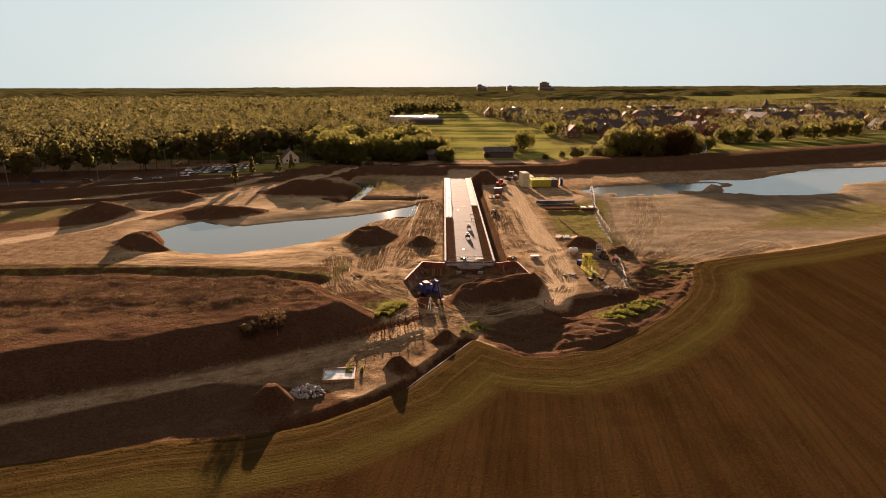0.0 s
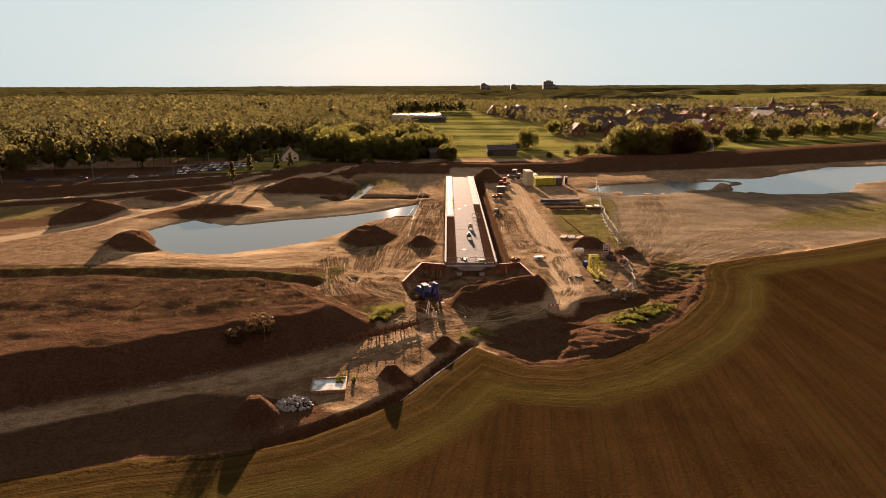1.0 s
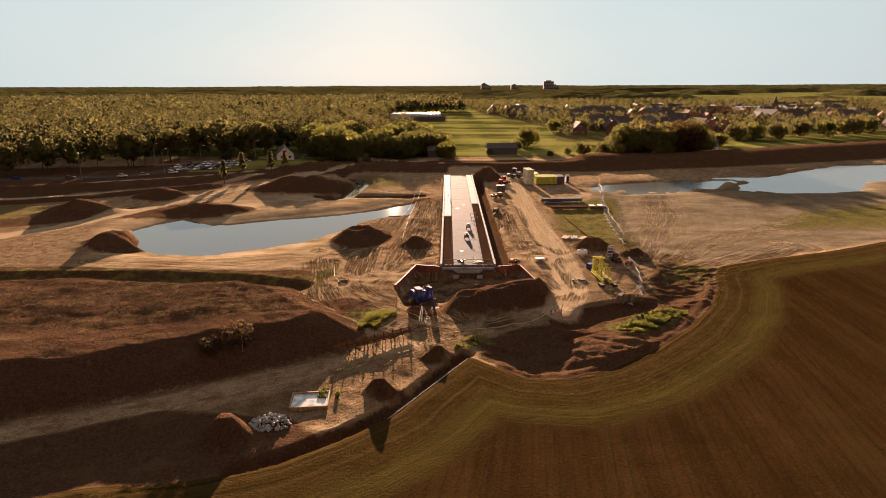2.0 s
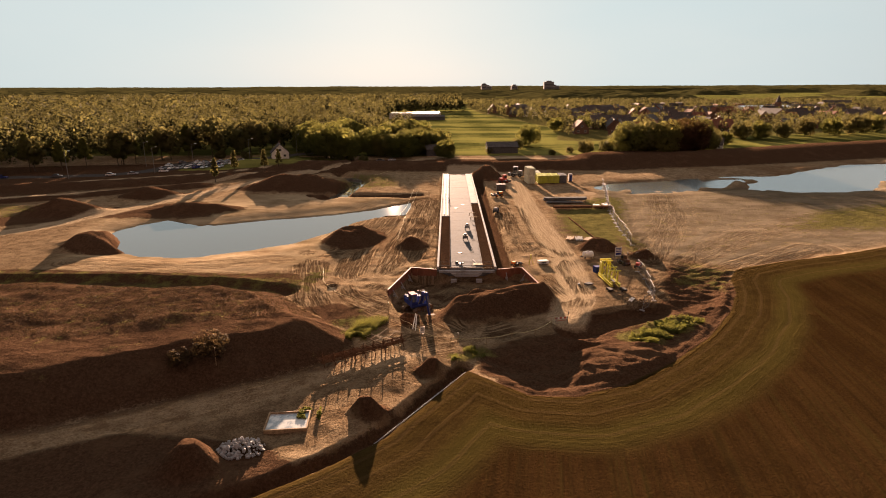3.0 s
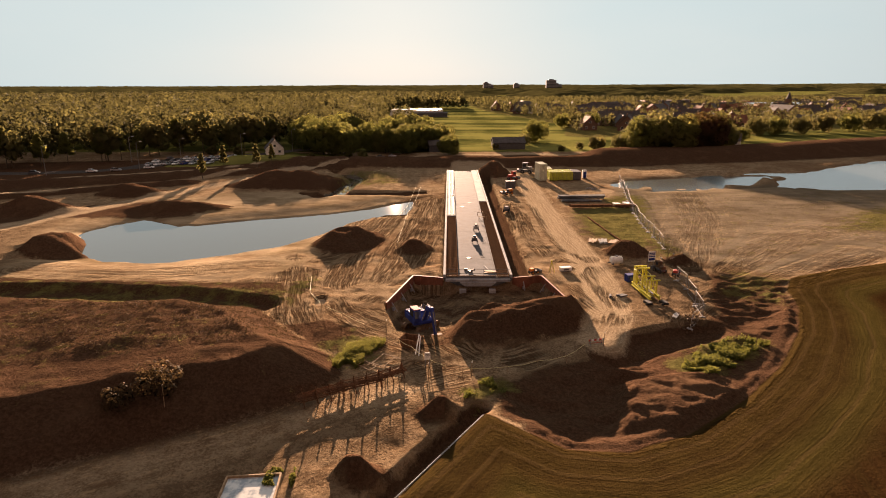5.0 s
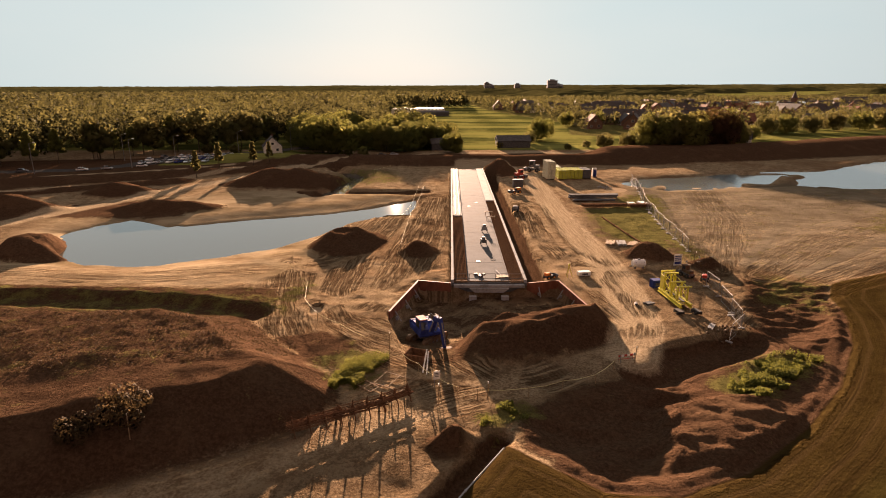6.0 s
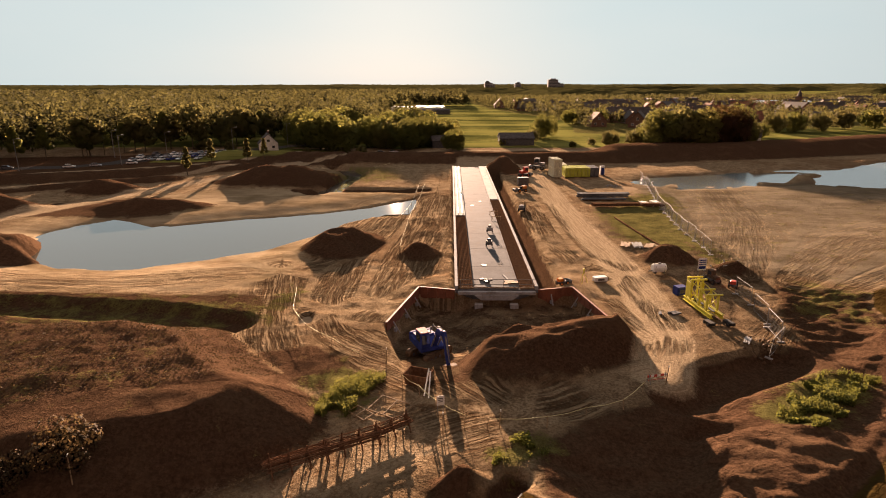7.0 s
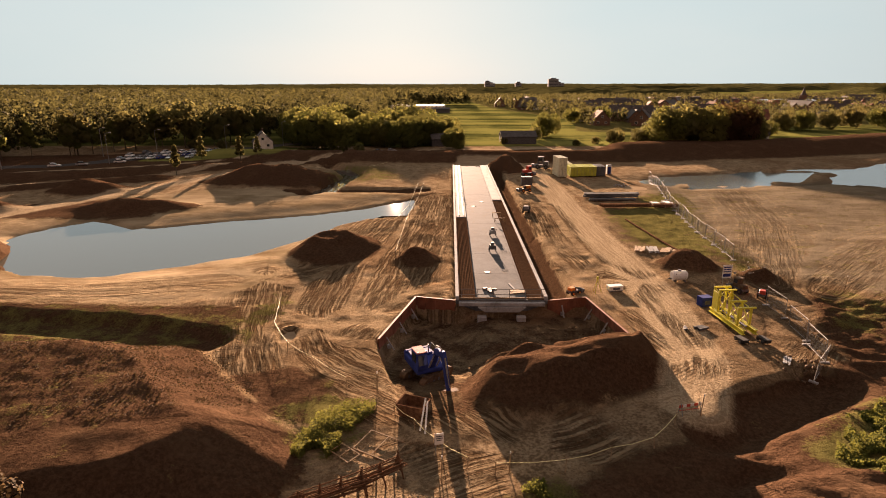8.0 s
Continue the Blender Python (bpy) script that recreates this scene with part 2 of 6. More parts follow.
    tar = n.mix(n.ramp(fine, 0.3, 0.7), (0.05, 0.047, 0.045), (0.085, 0.08, 0.075))
    col = n.mix(zone("tar", 0.2, 0.1), col, tar)
    relief = n.math("ADD", n.math("MULTIPLY", clod, 0.42), n.math("ADD", n.math("MULTIPLY", fine, 0.32), n.math("MULTIPLY", grit, 0.14)))
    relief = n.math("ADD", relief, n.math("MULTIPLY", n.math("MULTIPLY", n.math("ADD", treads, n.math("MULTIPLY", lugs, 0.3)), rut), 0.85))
    relief = n.math("ADD", relief, n.math("MULTIPLY", n.math("MULTIPLY", n.math("ADD", drag, drag_fine), site), -0.45))
    soft = n.math("SUBTRACT", 1.0, n.math("MULTIPLY", fz, 0.55))
    soft = n.math("MULTIPLY", soft, n.math("SUBTRACT", 1.0, n.math("MULTIPLY", zone("sand", 1.0, 0.25), 0.72)))
    relief = n.math("ADD", n.math("MULTIPLY", relief, soft), n.math("MULTIPLY", n.math("MULTIPLY", n.node("Mix", 0, None, i0=head, i2=row, i3=hrow), fz), 0.07))
    relief = n.math("ADD", relief, n.math("MULTIPLY", n.math("MULTIPLY", blades, gz), 0.35))
    relief = n.math("ADD", relief, n.math("MULTIPLY", n.math("MULTIPLY", n.noise(0.8, 6, 0.7), dz), 0.8))
    return n.done(col, 1.0, 0.0, n.bump(relief, 0.9, 0.5), 0.0)


def water_mat(name, rough, ripple):
    n = Nodes(name)
    w = n.math("ADD", n.noise(1.2, 3, 0.5), n.math("MULTIPLY", n.noise(0.15, 2, 0.5), 2.0))
    n.done((0.07, 0.074, 0.064), rough, 0.0, n.bump(w, ripple, 0.05), 0.6)
    return n.mat


def concrete_mat(name, a, b):
    n = Nodes(name)
    p = n.obj()
    broad, fine = n.noise(0.28, 6, 0.7, p), n.noise(5.0, 5, 0.65, p)
    spill = n.noise(0.9, 4, 0.7, p, (1.0, 0.35, 1.0))
    col = n.mix(n.ramp(n.math("ADD", n.math("MULTIPLY", broad, 0.6), n.math("MULTIPLY", fine, 0.4)), 0.36, 0.64), a, b)
    col = n.mix(n.math("MULTIPLY", n.ramp(spill, 0.54, 0.70), 0.6), col, (0.12, 0.10, 0.08))
    return n.done(col, n.node("MapRange", 0, None, Value=broad, i3=0.8, i4=0.95), 0.0, n.bump(fine, 0.25, 0.02), 0.02)


GROUND, WATER, RUFFLED = ground_mat(), water_mat("still_water", 0.025, 0.02), water_mat("ruffled_water", 0.17, 0.12)
CONCRETE = concrete_mat("deck_concrete", (0.062, 0.067, 0.073), (0.15, 0.158, 0.166))
PALE = concrete_mat("pale_concrete", (0.23, 0.235, 0.24), (0.36, 0.365, 0.37))
RUST = plain("rusty_steel", (0.085, 0.045, 0.027), (0.17, 0.095, 0.058), 1.0, 0.0, 4.0, spec=0.0)
WALL_RED = plain("red_brown_boards", (0.14, 0.05, 0.03), (0.25, 0.095, 0.055), 0.75, 0.0, 1.2, 0.3)
DARK_BOARD = plain("dark_boards", (0.085, 0.055, 0.034), (0.15, 0.10, 0.064), 1.0, 0.0, 2.0, spec=0.0)
MUD = plain("muddy_steel", (0.07, 0.042, 0.025), (0.14, 0.09, 0.055), 0.9, 0.0, 3.0)
STEEL = plain("galvanised_steel", (0.16, 0.155, 0.145), (0.26, 0.25, 0.235), 0.7, 0.1, 5.0)
WOOD = plain("weathered_timber", (0.20, 0.13, 0.075), (0.36, 0.25, 0.15), 0.8, 0.0, 3.0)
BARK = plain("bark", (0.055, 0.04, 0.028), (0.12, 0.09, 0.06), 0.95, 0.0, 3.0, 0.6, 0.05)
BLUE = plain("blue_paint", (0.018, 0.030, 0.13), (0.032, 0.052, 0.21), 0.7, 0.0, 2.0, spec=0.08)
YELLOW = plain("yellow_paint", (0.50, 0.44, 0.045), (0.66, 0.60, 0.09), 0.4, 0.0, 2.5)
LIME = plain("lime_painted_steel", (0.40, 0.42, 0.05), (0.52, 0.54, 0.08), 0.45, 0.0, 1.5)
CREAM = plain("cream_painted_steel", (0.52, 0.52, 0.36), (0.66, 0.66, 0.50), 0.5, 0.0, 1.5)
GREY = plain("dark_grey_steel", (0.07, 0.07, 0.075), (0.13, 0.13, 0.135), 0.55, 0.2, 2.0)
BLACK = plain("black_rubber", (0.018, 0.017, 0.016), (0.04, 0.037, 0.034), 0.85, 0.0, 4.0)
WHITE = plain("white_paint", (0.66, 0.65, 0.62), (0.80, 0.79, 0.77), 0.5, 0.0, 2.0)
RED = plain("red_paint", (0.42, 0.05, 0.035), (0.55, 0.08, 0.05), 0.45, 0.0, 2.0)
ORANGE = plain("orange_paint", (0.55, 0.17, 0.03), (0.68, 0.24, 0.05), 0.5, 0.0, 2.0)
LEAF = leaf_mat("leaves", (0.10, 0.10, 0.036), (0.14, 0.132, 0.048), (0.12, 0.10, 0.04), 0.55, (0.36, 0.29, 0.10))
STAND_LEAF = leaf_mat("wood_leaves", (0.04, 0.038, 0.017), (0.085, 0.08, 0.03), (0.08, 0.07, 0.028), 0.5, (0.19, 0.165, 0.055), True)
LEAF_PALE = leaf_mat("pale_leaves", (0.07, 0.085, 0.02), (0.15, 0.165, 0.04), (0.17, 0.15, 0.045), 0.6, (0.44, 0.37, 0.12))
LEAF_RED = leaf_mat("copper_leaves", (0.04, 0.018, 0.012), (0.085, 0.038, 0.022), (0.10, 0.05, 0.02))
WEED = leaf_mat("weeds", (0.05, 0.07, 0.018), (0.12, 0.14, 0.034), (0.15, 0.145, 0.045), 0.42, clumped=False)
FAR_LEAF = plain("far_leaves", (0.03, 0.03, 0.012), (0.075, 0.068, 0.026), 1.0, 0.0, 0.012, 1.0, 4.0, 0.10)
FAR_LEAF.node_tree.nodes["Principled BSDF"].inputs["Specular IOR Level"].default_value = 0.0
PUDDLE = plain("muddy_water", (0.26, 0.19, 0.125), (0.34, 0.255, 0.17), 0.9, 0.0, 0.6, 0.05, spec=0.0)
GLASS = Nodes("window_glass").done((0.03, 0.035, 0.04), 0.05, 0.0, None, 0.8)


# ---- mesh helpers ----
def thing(name, label, category, group="", kind="", at=(0, 0, 0), turn=0.0):
    ob = new(name)
    ob.matrix_world = pose(*at, 0, 0, turn)
    return tagged(ob, label, category, group, kind)


def part(name, bm, material, parent=None, label=""):
    me = bpy.data.meshes.new(name)
    bm.to_mesh(me)
    bm.free()
    me.materials.append(material)
    ob = new(name, me)
    ob.parent = parent
    return tagged(ob, label) if label else ob


def box(bm, size, at=(0, 0, 0), turn=(0, 0, 0), bevel=0.0):
    """A box with its centre at a place, with chamfered edges."""
    made = bmesh.ops.create_cube(bm, size=1.0, matrix=pose(*at, *turn) @ Matrix.Diagonal((*size, 1)))
    if bevel:
        edges = {e for v in made["verts"] for e in v.link_edges}
        bmesh.ops.bevel(bm, geom=list(edges), offset=bevel, segments=1, affect="EDGES")
    return bm


def rod(bm, a, b, r=0.05, r2=None, n=8):
    """A round bar from a to b."""
    a, b = Vector(a), Vector(b)
    way = b - a
    m = Matrix.Translation((a + b) / 2) @ way.to_track_quat("Z", "Y").to_matrix().to_4x4()
    bmesh.ops.create_cone(bm, cap_ends=True, segments=n, radius1=r, radius2=r if r2 is None else r2, depth=way.length, matrix=m)
    return bm


def prism(bm, outline, x0, x1, axis="x"):
    """A solid with this outline (pairs of numbers) from x0 to x1 along an axis."""
    put = (lambda a, b, c: (c, a, b)) if axis == "x" else (lambda a, b, c: (a, c, b)) if axis == "y" else (lambda a, b, c: (a, b, c))
    near, far = ([bm.verts.new(put(a, b, c)) for a, b in outline] for c in (x0, x1))
    k = len(outline)
    bm.faces.new(near[::-1]), bm.faces.new(far)
    for i in range(k):
        bm.faces.new((near[i], near[(i + 1) % k], far[(i + 1) % k], far[i]))
    bmesh.ops.recalc_face_normals(bm, faces=bm.faces[:])
    return bm


def mesh_from(name, verts, faces, material, parent=None, smooth=False):
    """An object from arrays of places and of quads."""
    me = bpy.data.meshes.new(name)
    me.vertices.add(len(verts))
    me.vertices.foreach_set("co", np.asarray(verts, dtype=np.float32).ravel())
    f = np.asarray(faces, dtype=np.int32)
    me.loops.add(f.size)
    me.loops.foreach_set("vertex_index", f.ravel())
    me.polygons.add(len(f))
    me.polygons.foreach_set("loop_start", np.arange(0, f.size, f.shape[1], dtype=np.int32))
    me.polygons.foreach_set("use_smooth", np.full(len(f), smooth))
    me.update()
    me.validate()
    me.materials.append(material)
    ob = new(name, me)
    ob.parent = parent
    return ob


# ---- the lie of the land ----
def value_noise(x, y, size, seed):
    g = np.random.RandomState(seed).rand(64, 64)
    u, v = x / size + 1000.0, y / size + 1000.0
    i, j = np.floor(u).astype(int), np.floor(v).astype(int)
    a, b = u - i, v - j
    a, b = a * a * (3 - 2 * a), b * b * (3 - 2 * b)
    i0, i1, j0, j1 = i % 64, (i + 1) % 64, j % 64, (j + 1) % 64
    return (g[i0, j0] * (1 - a) + g[i1, j0] * a) * (1 - b) + (g[i0, j1] * (1 - a) + g[i1, j1] * a) * b


def fractal(x, y, size, seed, octaves=4):
    return sum(value_noise(x, y, size / 2**k, seed + k) / 2**k for k in range(octaves)) / (2 - 2.0 ** (1 - octaves))


def smooth(v, lo, hi):
    s = np.clip((v - lo) / (hi - lo), 0, 1)
    return s * s * (3 - 2 * s)


def line_distance(x, y, line, closed=False):
    """The distance from a line of points, the signed one (right of the line is more than 0), and the share of the way along it."""
    best, side, share = np.full(x.shape, 1e9), np.zeros(x.shape), np.zeros(x.shape)
    pts = line + line[:1] if closed else line
    k = len(pts) - 1
    for i in range(k):
        (ax, ay), (bx, by) = pts[i], pts[i + 1]
        dx, dy = bx - ax, by - ay
        s = np.clip(((x - ax) * dx + (y - ay) * dy) / (dx * dx + dy * dy), 0, 1)
        ex, ey = x - ax - s * dx, y - ay - s * dy
        d = np.hypot(ex, ey)
        near = d < best
        best = np.where(near, d, best)
        side = np.where(near, np.sign(ex * dy - ey * dx) * d, side)
        share = np.where(near, (i + s) / k, share)
    return best, side, share


def inside(x, y, outline):
    """How far inside an outline a place lies; outside it is less than 0."""
    d, _, _ = line_distance(x, y, outline, True)
    odd = np.zeros(x.shape, dtype=bool)
    for (ax, ay), (bx, by) in zip(outline, outline[1:] + outline[:1]):
        if ay != by:
            odd ^= ((ay > y) != (by > y)) & (x < (bx - ax) * (y - ay) / (by - ay) + ax)
    return np.where(odd, d, -d)


FIELD_EDGE = [(-160, 2), (-60, 36), (-38, 43.5), (-25.6, 47.2), (-18.4, 48.0), (-12.0, 50.1), (-7.7, 53.1), (-3.0, 57.4), (0.2, 62.6), (4.0, 69.0), (6, 67.2), (9.6, 64.4), (14, 64), (19, 66.2), (25.2, 70.8), (32, 77.3), (38, 85), (42, 92), (44, 98), (47, 102.4), (56, 106.7), (69, 111), (97, 123.7), (160, 148), (420, 240)]
FIELD = FIELD_EDGE + [(420, -120), (-160, -120)]
POND = [(-90, 108), (-75, 117), (-60, 117), (-66, 131), (-64, 137), (-60, 142), (-54, 139.5), (-48, 136), (-40, 140.5), (-32, 143.5), (-24, 147), (-18.5, 150), (-13, 156), (-7.8, 160.5), (-8.2, 146), (-15, 145), (-19.5, 138), (-23, 129), (-27.6, 122.6), (-33.6, 117.2), (-41.6, 113), (-52, 112.4), (-66, 106), (-80, 103)]
POND = POND[2:-2]
STREAM = [(-30, 166), (-26.3, 172.7), (-26.1, 179.3), (-24.6, 189.6), (-28.4, 200), (-34, 207)]
LAKE = [(45, 183), (53, 174), (67, 176), (79, 181), (86, 187.5), (88, 181), (91, 176.5), (106, 174.5), (121, 178.5), (134, 194), (160, 206), (230, 222), (230, 244), (178, 235), (147, 230), (127, 215.5), (108, 203), (93, 203), (68, 194), (50, 189)]
BERM = [(-130, 20), (-62, 44), (-46, 53), (-31, 59), (-11.5, 69.5), (-8.6, 74.5), (-9.6, 79), (-14.5, 83.5), (-21, 90.5), (-49, 93), (-80, 92), (-130, 86)]
PIT = [(6, 68.5), (9.5, 65.8), (14, 65.8), (16.6, 69), (17, 73), (20.5, 78), (24, 82.6), (19, 80.5), (9, 75.5), (5, 72)]
FRONT_PIT = [(-6.3, 92.4), (-3.7, 102.9), (0.35, 101.9), (9.65, 101.9), (13.7, 102.9), (15.7, 92.4), (12, 82), (-3, 80)]
HEAPS = [  # x, y, radius along x, radius along y, height
    (-18.3, 53.2, 2.5, 2.4, 1.8), (-4.4, 61.2, 1.6, 1.5, 1.5), (-0.1, 69.2, 1.7, 1.5, 1.2),
    (-61.2, 119.5, 7.2, 7.4, 5.4), (-4.0, 116.8, 2.6, 2.8, 1.2),
    (-87.0, 147.0, 10.0, 6.0, 3.0), (-77.0, 168.0, 9.0, 6.0, 2.6), (-41.0, 180.0, 17.0, 9.0, 3.6),
    (28.6, 114.5, 3.6, 3.2, 1.8), (6.6, 89.6, 3.4, 1.3, 1.3), (9.6, 91.0, 3.0, 1.2, 1.4), (5.2, 91.6, 2.4, 0.9, 0.9), (13.6, 200.0, 6.0, 9.0, 3.6), (-58.0, 150.0, 12.0, 5.0, 1.6), (34.5, 110.0, 2.2, 2.0, 1.0)]
FLAT_HEAPS = [(-15.8, 122.8, 6.0, 7.6, 2.1)]
HEAP_LINES = [([(4.6, 85.6), (8.4, 86.4), (12.4, 88.4)], 4.4, (1.7, 3.0))]
DIKES = [([(-70, 226), (-20, 221), (20, 219), (48, 224)], 9.0, 2.4), ([(60, 236), (100, 240), (150, 262), (240, 300), (380, 350)], 17.0, 3.4), ([(-140, 172), (-90, 188), (-52, 206), (-30, 216)], 5.0, 1.4), ([(-150, 150), (-105, 163), (-70, 184)], 3.5, 1.0)]
DITCHES = [([(3.6, 69.9), (-0.6, 63.2), (-3.6, 58.2), (-8.2, 54.2), (-12.2, 51.2), (-15.5, 49.4)], 0.85, 1.1), ([(-160, 90), (-110, 94), (-78, 97), (-49, 98), (-33, 96.4), (-22, 93)], 2.6, 0.8), ([(17.0, 80.3), (22.5, 83.2), (28.5, 86.2)], 2.4, 1.1), ([(10.7, 104), (10.8, 192)], 1.9, 1.8), ([(-34, 168.5), (-14, 168), (-6, 169)], 2.0, 0.9)]
HAUL_ROAD = [(-60, 46), (-44.2, 51.9), (-35, 55.8), (-24.8, 60.9), (-15.3, 65.4), (-8, 70.5), (0, 75.5), (8, 78.5), (16, 83.5)]
SITE_ROAD = [(16.8, 83), (19.6, 90), (21.2, 101), (21.5, 115), (21, 130), (21, 150), (22, 190), (22, 199), (15, 214), (4, 216)]
FAR_ROAD = [(-150, 98), (-94, 118.7), (-83, 131), (-73.8, 153.5), (-65, 171.6), (-51.7, 199), (-30, 226), (-8, 246), (30, 251), (60, 247), (90, 247)]
TRACKS = [[(-15.6, 87), (-17, 91), (-18.4, 96), (-20, 104), (-22, 112)], [(-9, 152), (-11, 135), (-13.1, 118), (-13, 108), (-12.8, 100), (-12, 94.5), (-10.4, 91), (-8.2, 88.6), (-4.5, 86.2), (1, 81.5), (5, 77)], [(-3.5, 160), (-4.5, 135), (-6.2, 118), (-7, 106), (-8, 98), (-9.5, 94)], [(13.5, 92), (16, 104), (13.5, 122), (14.5, 150)], [(-15, 95.5), (-9, 97.5), (-3.6, 101.6)], [(18.8, 91), (16.6, 99), (15, 106), (17.6, 111.5), (20.5, 109)], [(12.4, 128), (12.6, 116), (14.6, 109.5), (18.4, 107.6)], [(40, 106), (60, 124), (90, 140), (150, 150)], [(36, 108), (50, 138), (58, 168)], [(-60, 107), (-40, 106), (-20, 110), (-14, 116)], [(30, 88), (38, 97), (44, 101), (66, 116)]]

DARK_MUD = [(-17, 86.5), (-12.4, 88), (-8.8, 85.2), (-8.2, 82.4), (-9.6, 80), (-12.6, 81.4)]
SCRUB = [(-140, 90), (-24, 91), (-19, 97), (-21, 101), (-34, 101.6), (-60, 103), (-140, 104)]
PUDDLES = [(-14.6, 94.0, 0.6, 1.3), (39.6, 171.0, 2.2, 2.4)]
SAND = [[(-100, 103.5), (-60, 103), (-34, 102), (-22, 103), (-19, 118), (-22, 140), (-8, 166), (-50, 170), (-80, 150), (-110, 120)], [(38, 112), (48, 106), (97, 127), (420, 246), (420, 262), (180, 226), (136, 190), (56, 172), (46, 180), (42, 160), (38, 132)]]


def land(x, y):
    """The height of the ground."""
    near = smooth(np.hypot(x, y - 110), 330, 200)
    wx, wy = (fractal(x, y, 9, 11) - 0.5) * 3.2, (fractal(x, y, 9, 31) - 0.5) * 3.2
    px, py = x + wx, y + wy
    f = inside(x, y, FIELD)
    rough = np.where(f > 0, 0.25, 1.0) * (1 - 0.8 * np.maximum(smooth(inside(x, y, SAND[0]), -3, 6), smooth(inside(x, y, SAND[1]), -3, 8)))
    z = (fractal(x, y, 40, 3) - 0.5) * 0.7 * near + ((fractal(x, y, 5, 5) - 0.5) * 0.36 + (fractal(x, y, 1.7, 8, 2) - 0.5) * 0.2) * near * rough
    z += 0.35 * smooth(f, -0.6, 0.8)
    z += 0.2 * np.clip(1 - np.abs(f + 1.0) / 1.0, 0, 1) * smooth(x, 5, 9) * smooth(x, 46, 40) * (0.5 + fractal(x, y, 3, 245, 3))
    d = inside(px, py, BERM)
    z += np.clip((d + 0.4) / 6.4, 0, 1) * (3.2 + (fractal(x, y, 7, 15, 5) - 0.5) * 0.8)
    z -= smooth(inside(px, py, PIT), -2.0, 4.0) * 1.0
    churned = np.maximum(smooth(inside(px, py, PIT), -1.5, 1.5), smooth(inside(x, y, [(30, 82), (37, 85.5), (43, 94), (46, 101.5), (37, 105), (33, 96)]), -1.5, 1.5))
    z += churned * ((fractal(x, y * 1.4, 2.2, 83, 4) - 0.5) * 0.75 + (0.3 - np.abs(fractal(x * 0.6, y * 1.2, 2.6, 87, 4) - 0.5)) * 1.0)
    z -= smooth(inside(px, py, [(30, 83), (37, 87), (43, 95), (45, 101), (38, 104), (33, 96)]), -1.0, 2.5) * 0.5
    z -= smooth(inside(x, y, FRONT_PIT), -0.25, 0.4) * (smooth(y, 84, 93) * 1.35 + 0.7 * smooth(x, 3.2, 0.8) * smooth(y, 80.5, 87))
    z += smooth(inside(x, y, [(14, 67), (19, 67), (27, 72.5), (25, 76.5), (16, 75)]), -0.5, 1.5) * (0.75 - 1.7 * np.abs(fractal(x * 0.8 + y * 0.4, y * 1.3, 3.0, 71, 4) - 0.5))
    for (hx, hy, rx, ry, h), steep in [(q, 1.25) for q in HEAPS] + [(q, 1.3) for q in FLAT_HEAPS]:
        r = np.hypot((px - hx + wx * 0.2) / rx, (py - hy) / ry)
        m = np.clip((1.06 - r) * steep, 0, 1) ** 1.1
        z += h * m + m * ((fractal(x, y, 2.4, 47, 3) - 0.5) * 0.28 * h + (0.5 - np.abs(fractal(x, y, 4.2, 52, 3) - 0.5) * 4) * (0.5 if steep < 1.28 else 0.15))
    for line, r, (h0, h1) in HEAP_LINES:
        d, _, s = line_distance(px, py, line)
        m = np.clip((1.05 - d / r) * 1.5, 0, 1)
        z += (h0 + (h1 - h0) * s) * m + m * (fractal(x * 0.5, y, 2.2, 44, 3) - 0.5) * 1.3
    for line, r, h in DIKES:
        d, _, _ = line_distance(px, py, line)
        z += h * smooth(1.0 - d / r, 0.0, 0.75)
    for line, r, h in DITCHES:
        d, _, _ = line_distance(x + wx * 0.25, y + wy * 0.25, line)
        z -= h * smooth(1.25 - d / r, 0.0, 0.8)
    for line in (HAUL_ROAD, SITE_ROAD, FAR_ROAD):
        d, _, _ = line_distance(x, y, line)
        z = z * (1 - 0.75 * smooth(d, 3.6, 1.6)) + 0.02 * smooth(d, 3.6, 1.6)
    shore = [(POND, -2.4), (LAKE, -2.2)]
    for outline, depth in shore:
        d = inside(x + wx * 0.8, y + wy * 0.8, outline)
        z = z + (-0.75 - z * 0.6) * smooth(d, -7, -0.5) * 0.85
        z = z + (depth - z) * smooth(d, -0.8, 2.5)
    z += smooth(inside(x, y, LAKE), -1, 2) * smooth(x, 112, 88) * smooth(fractal(x, y * 2.6, 17, 61), 0.53, 0.60) * smooth(y, 186, 181) * 1.6
    d, _, _ = line_distance(x + wx, y + wy, [(84, 199), (93, 199), (97, 195), (90, 190), (86, 183)])
    z += 1.75 * smooth(1 - d / 3.0, 0.0, 0.6)
    d, _, _ = line_distance(x + wx * 0.3, y + wy * 0.3, STREAM)
    z = z + (-1.9 - z) * smooth(d, 3.4, 1.0)
    for qx, qy, rx, ry in PUDDLES:
        r = np.hypot((x - qx + wx * 0.2) / rx, (y - qy) / ry)
        z = z + (-0.3 - z) * smooth(1.5 - r, 0, 0.7)
    under = smooth(np.maximum(np.abs(x - 5.0) - 4.6, np.maximum(102.5 - y, y - 204)), 0.5, -0.3)
    z = z + (-0.8 - z) * under
    return z


def spread(lo, hi, step, lo_end, hi_end, growth=1.036):
    mid = list(np.arange(lo, hi, step))
    for sign, end in ((1, hi_end), (-1, lo_end)):
        s, v, out = step, mid[-1] if sign > 0 else mid[0], []
        while abs(v - end) > s:
            s *= growth
            v += sign * s
            out.append(v)
        mid = mid + out if sign > 0 else out[::-1] + mid
    return np.array(mid)


GRID = []


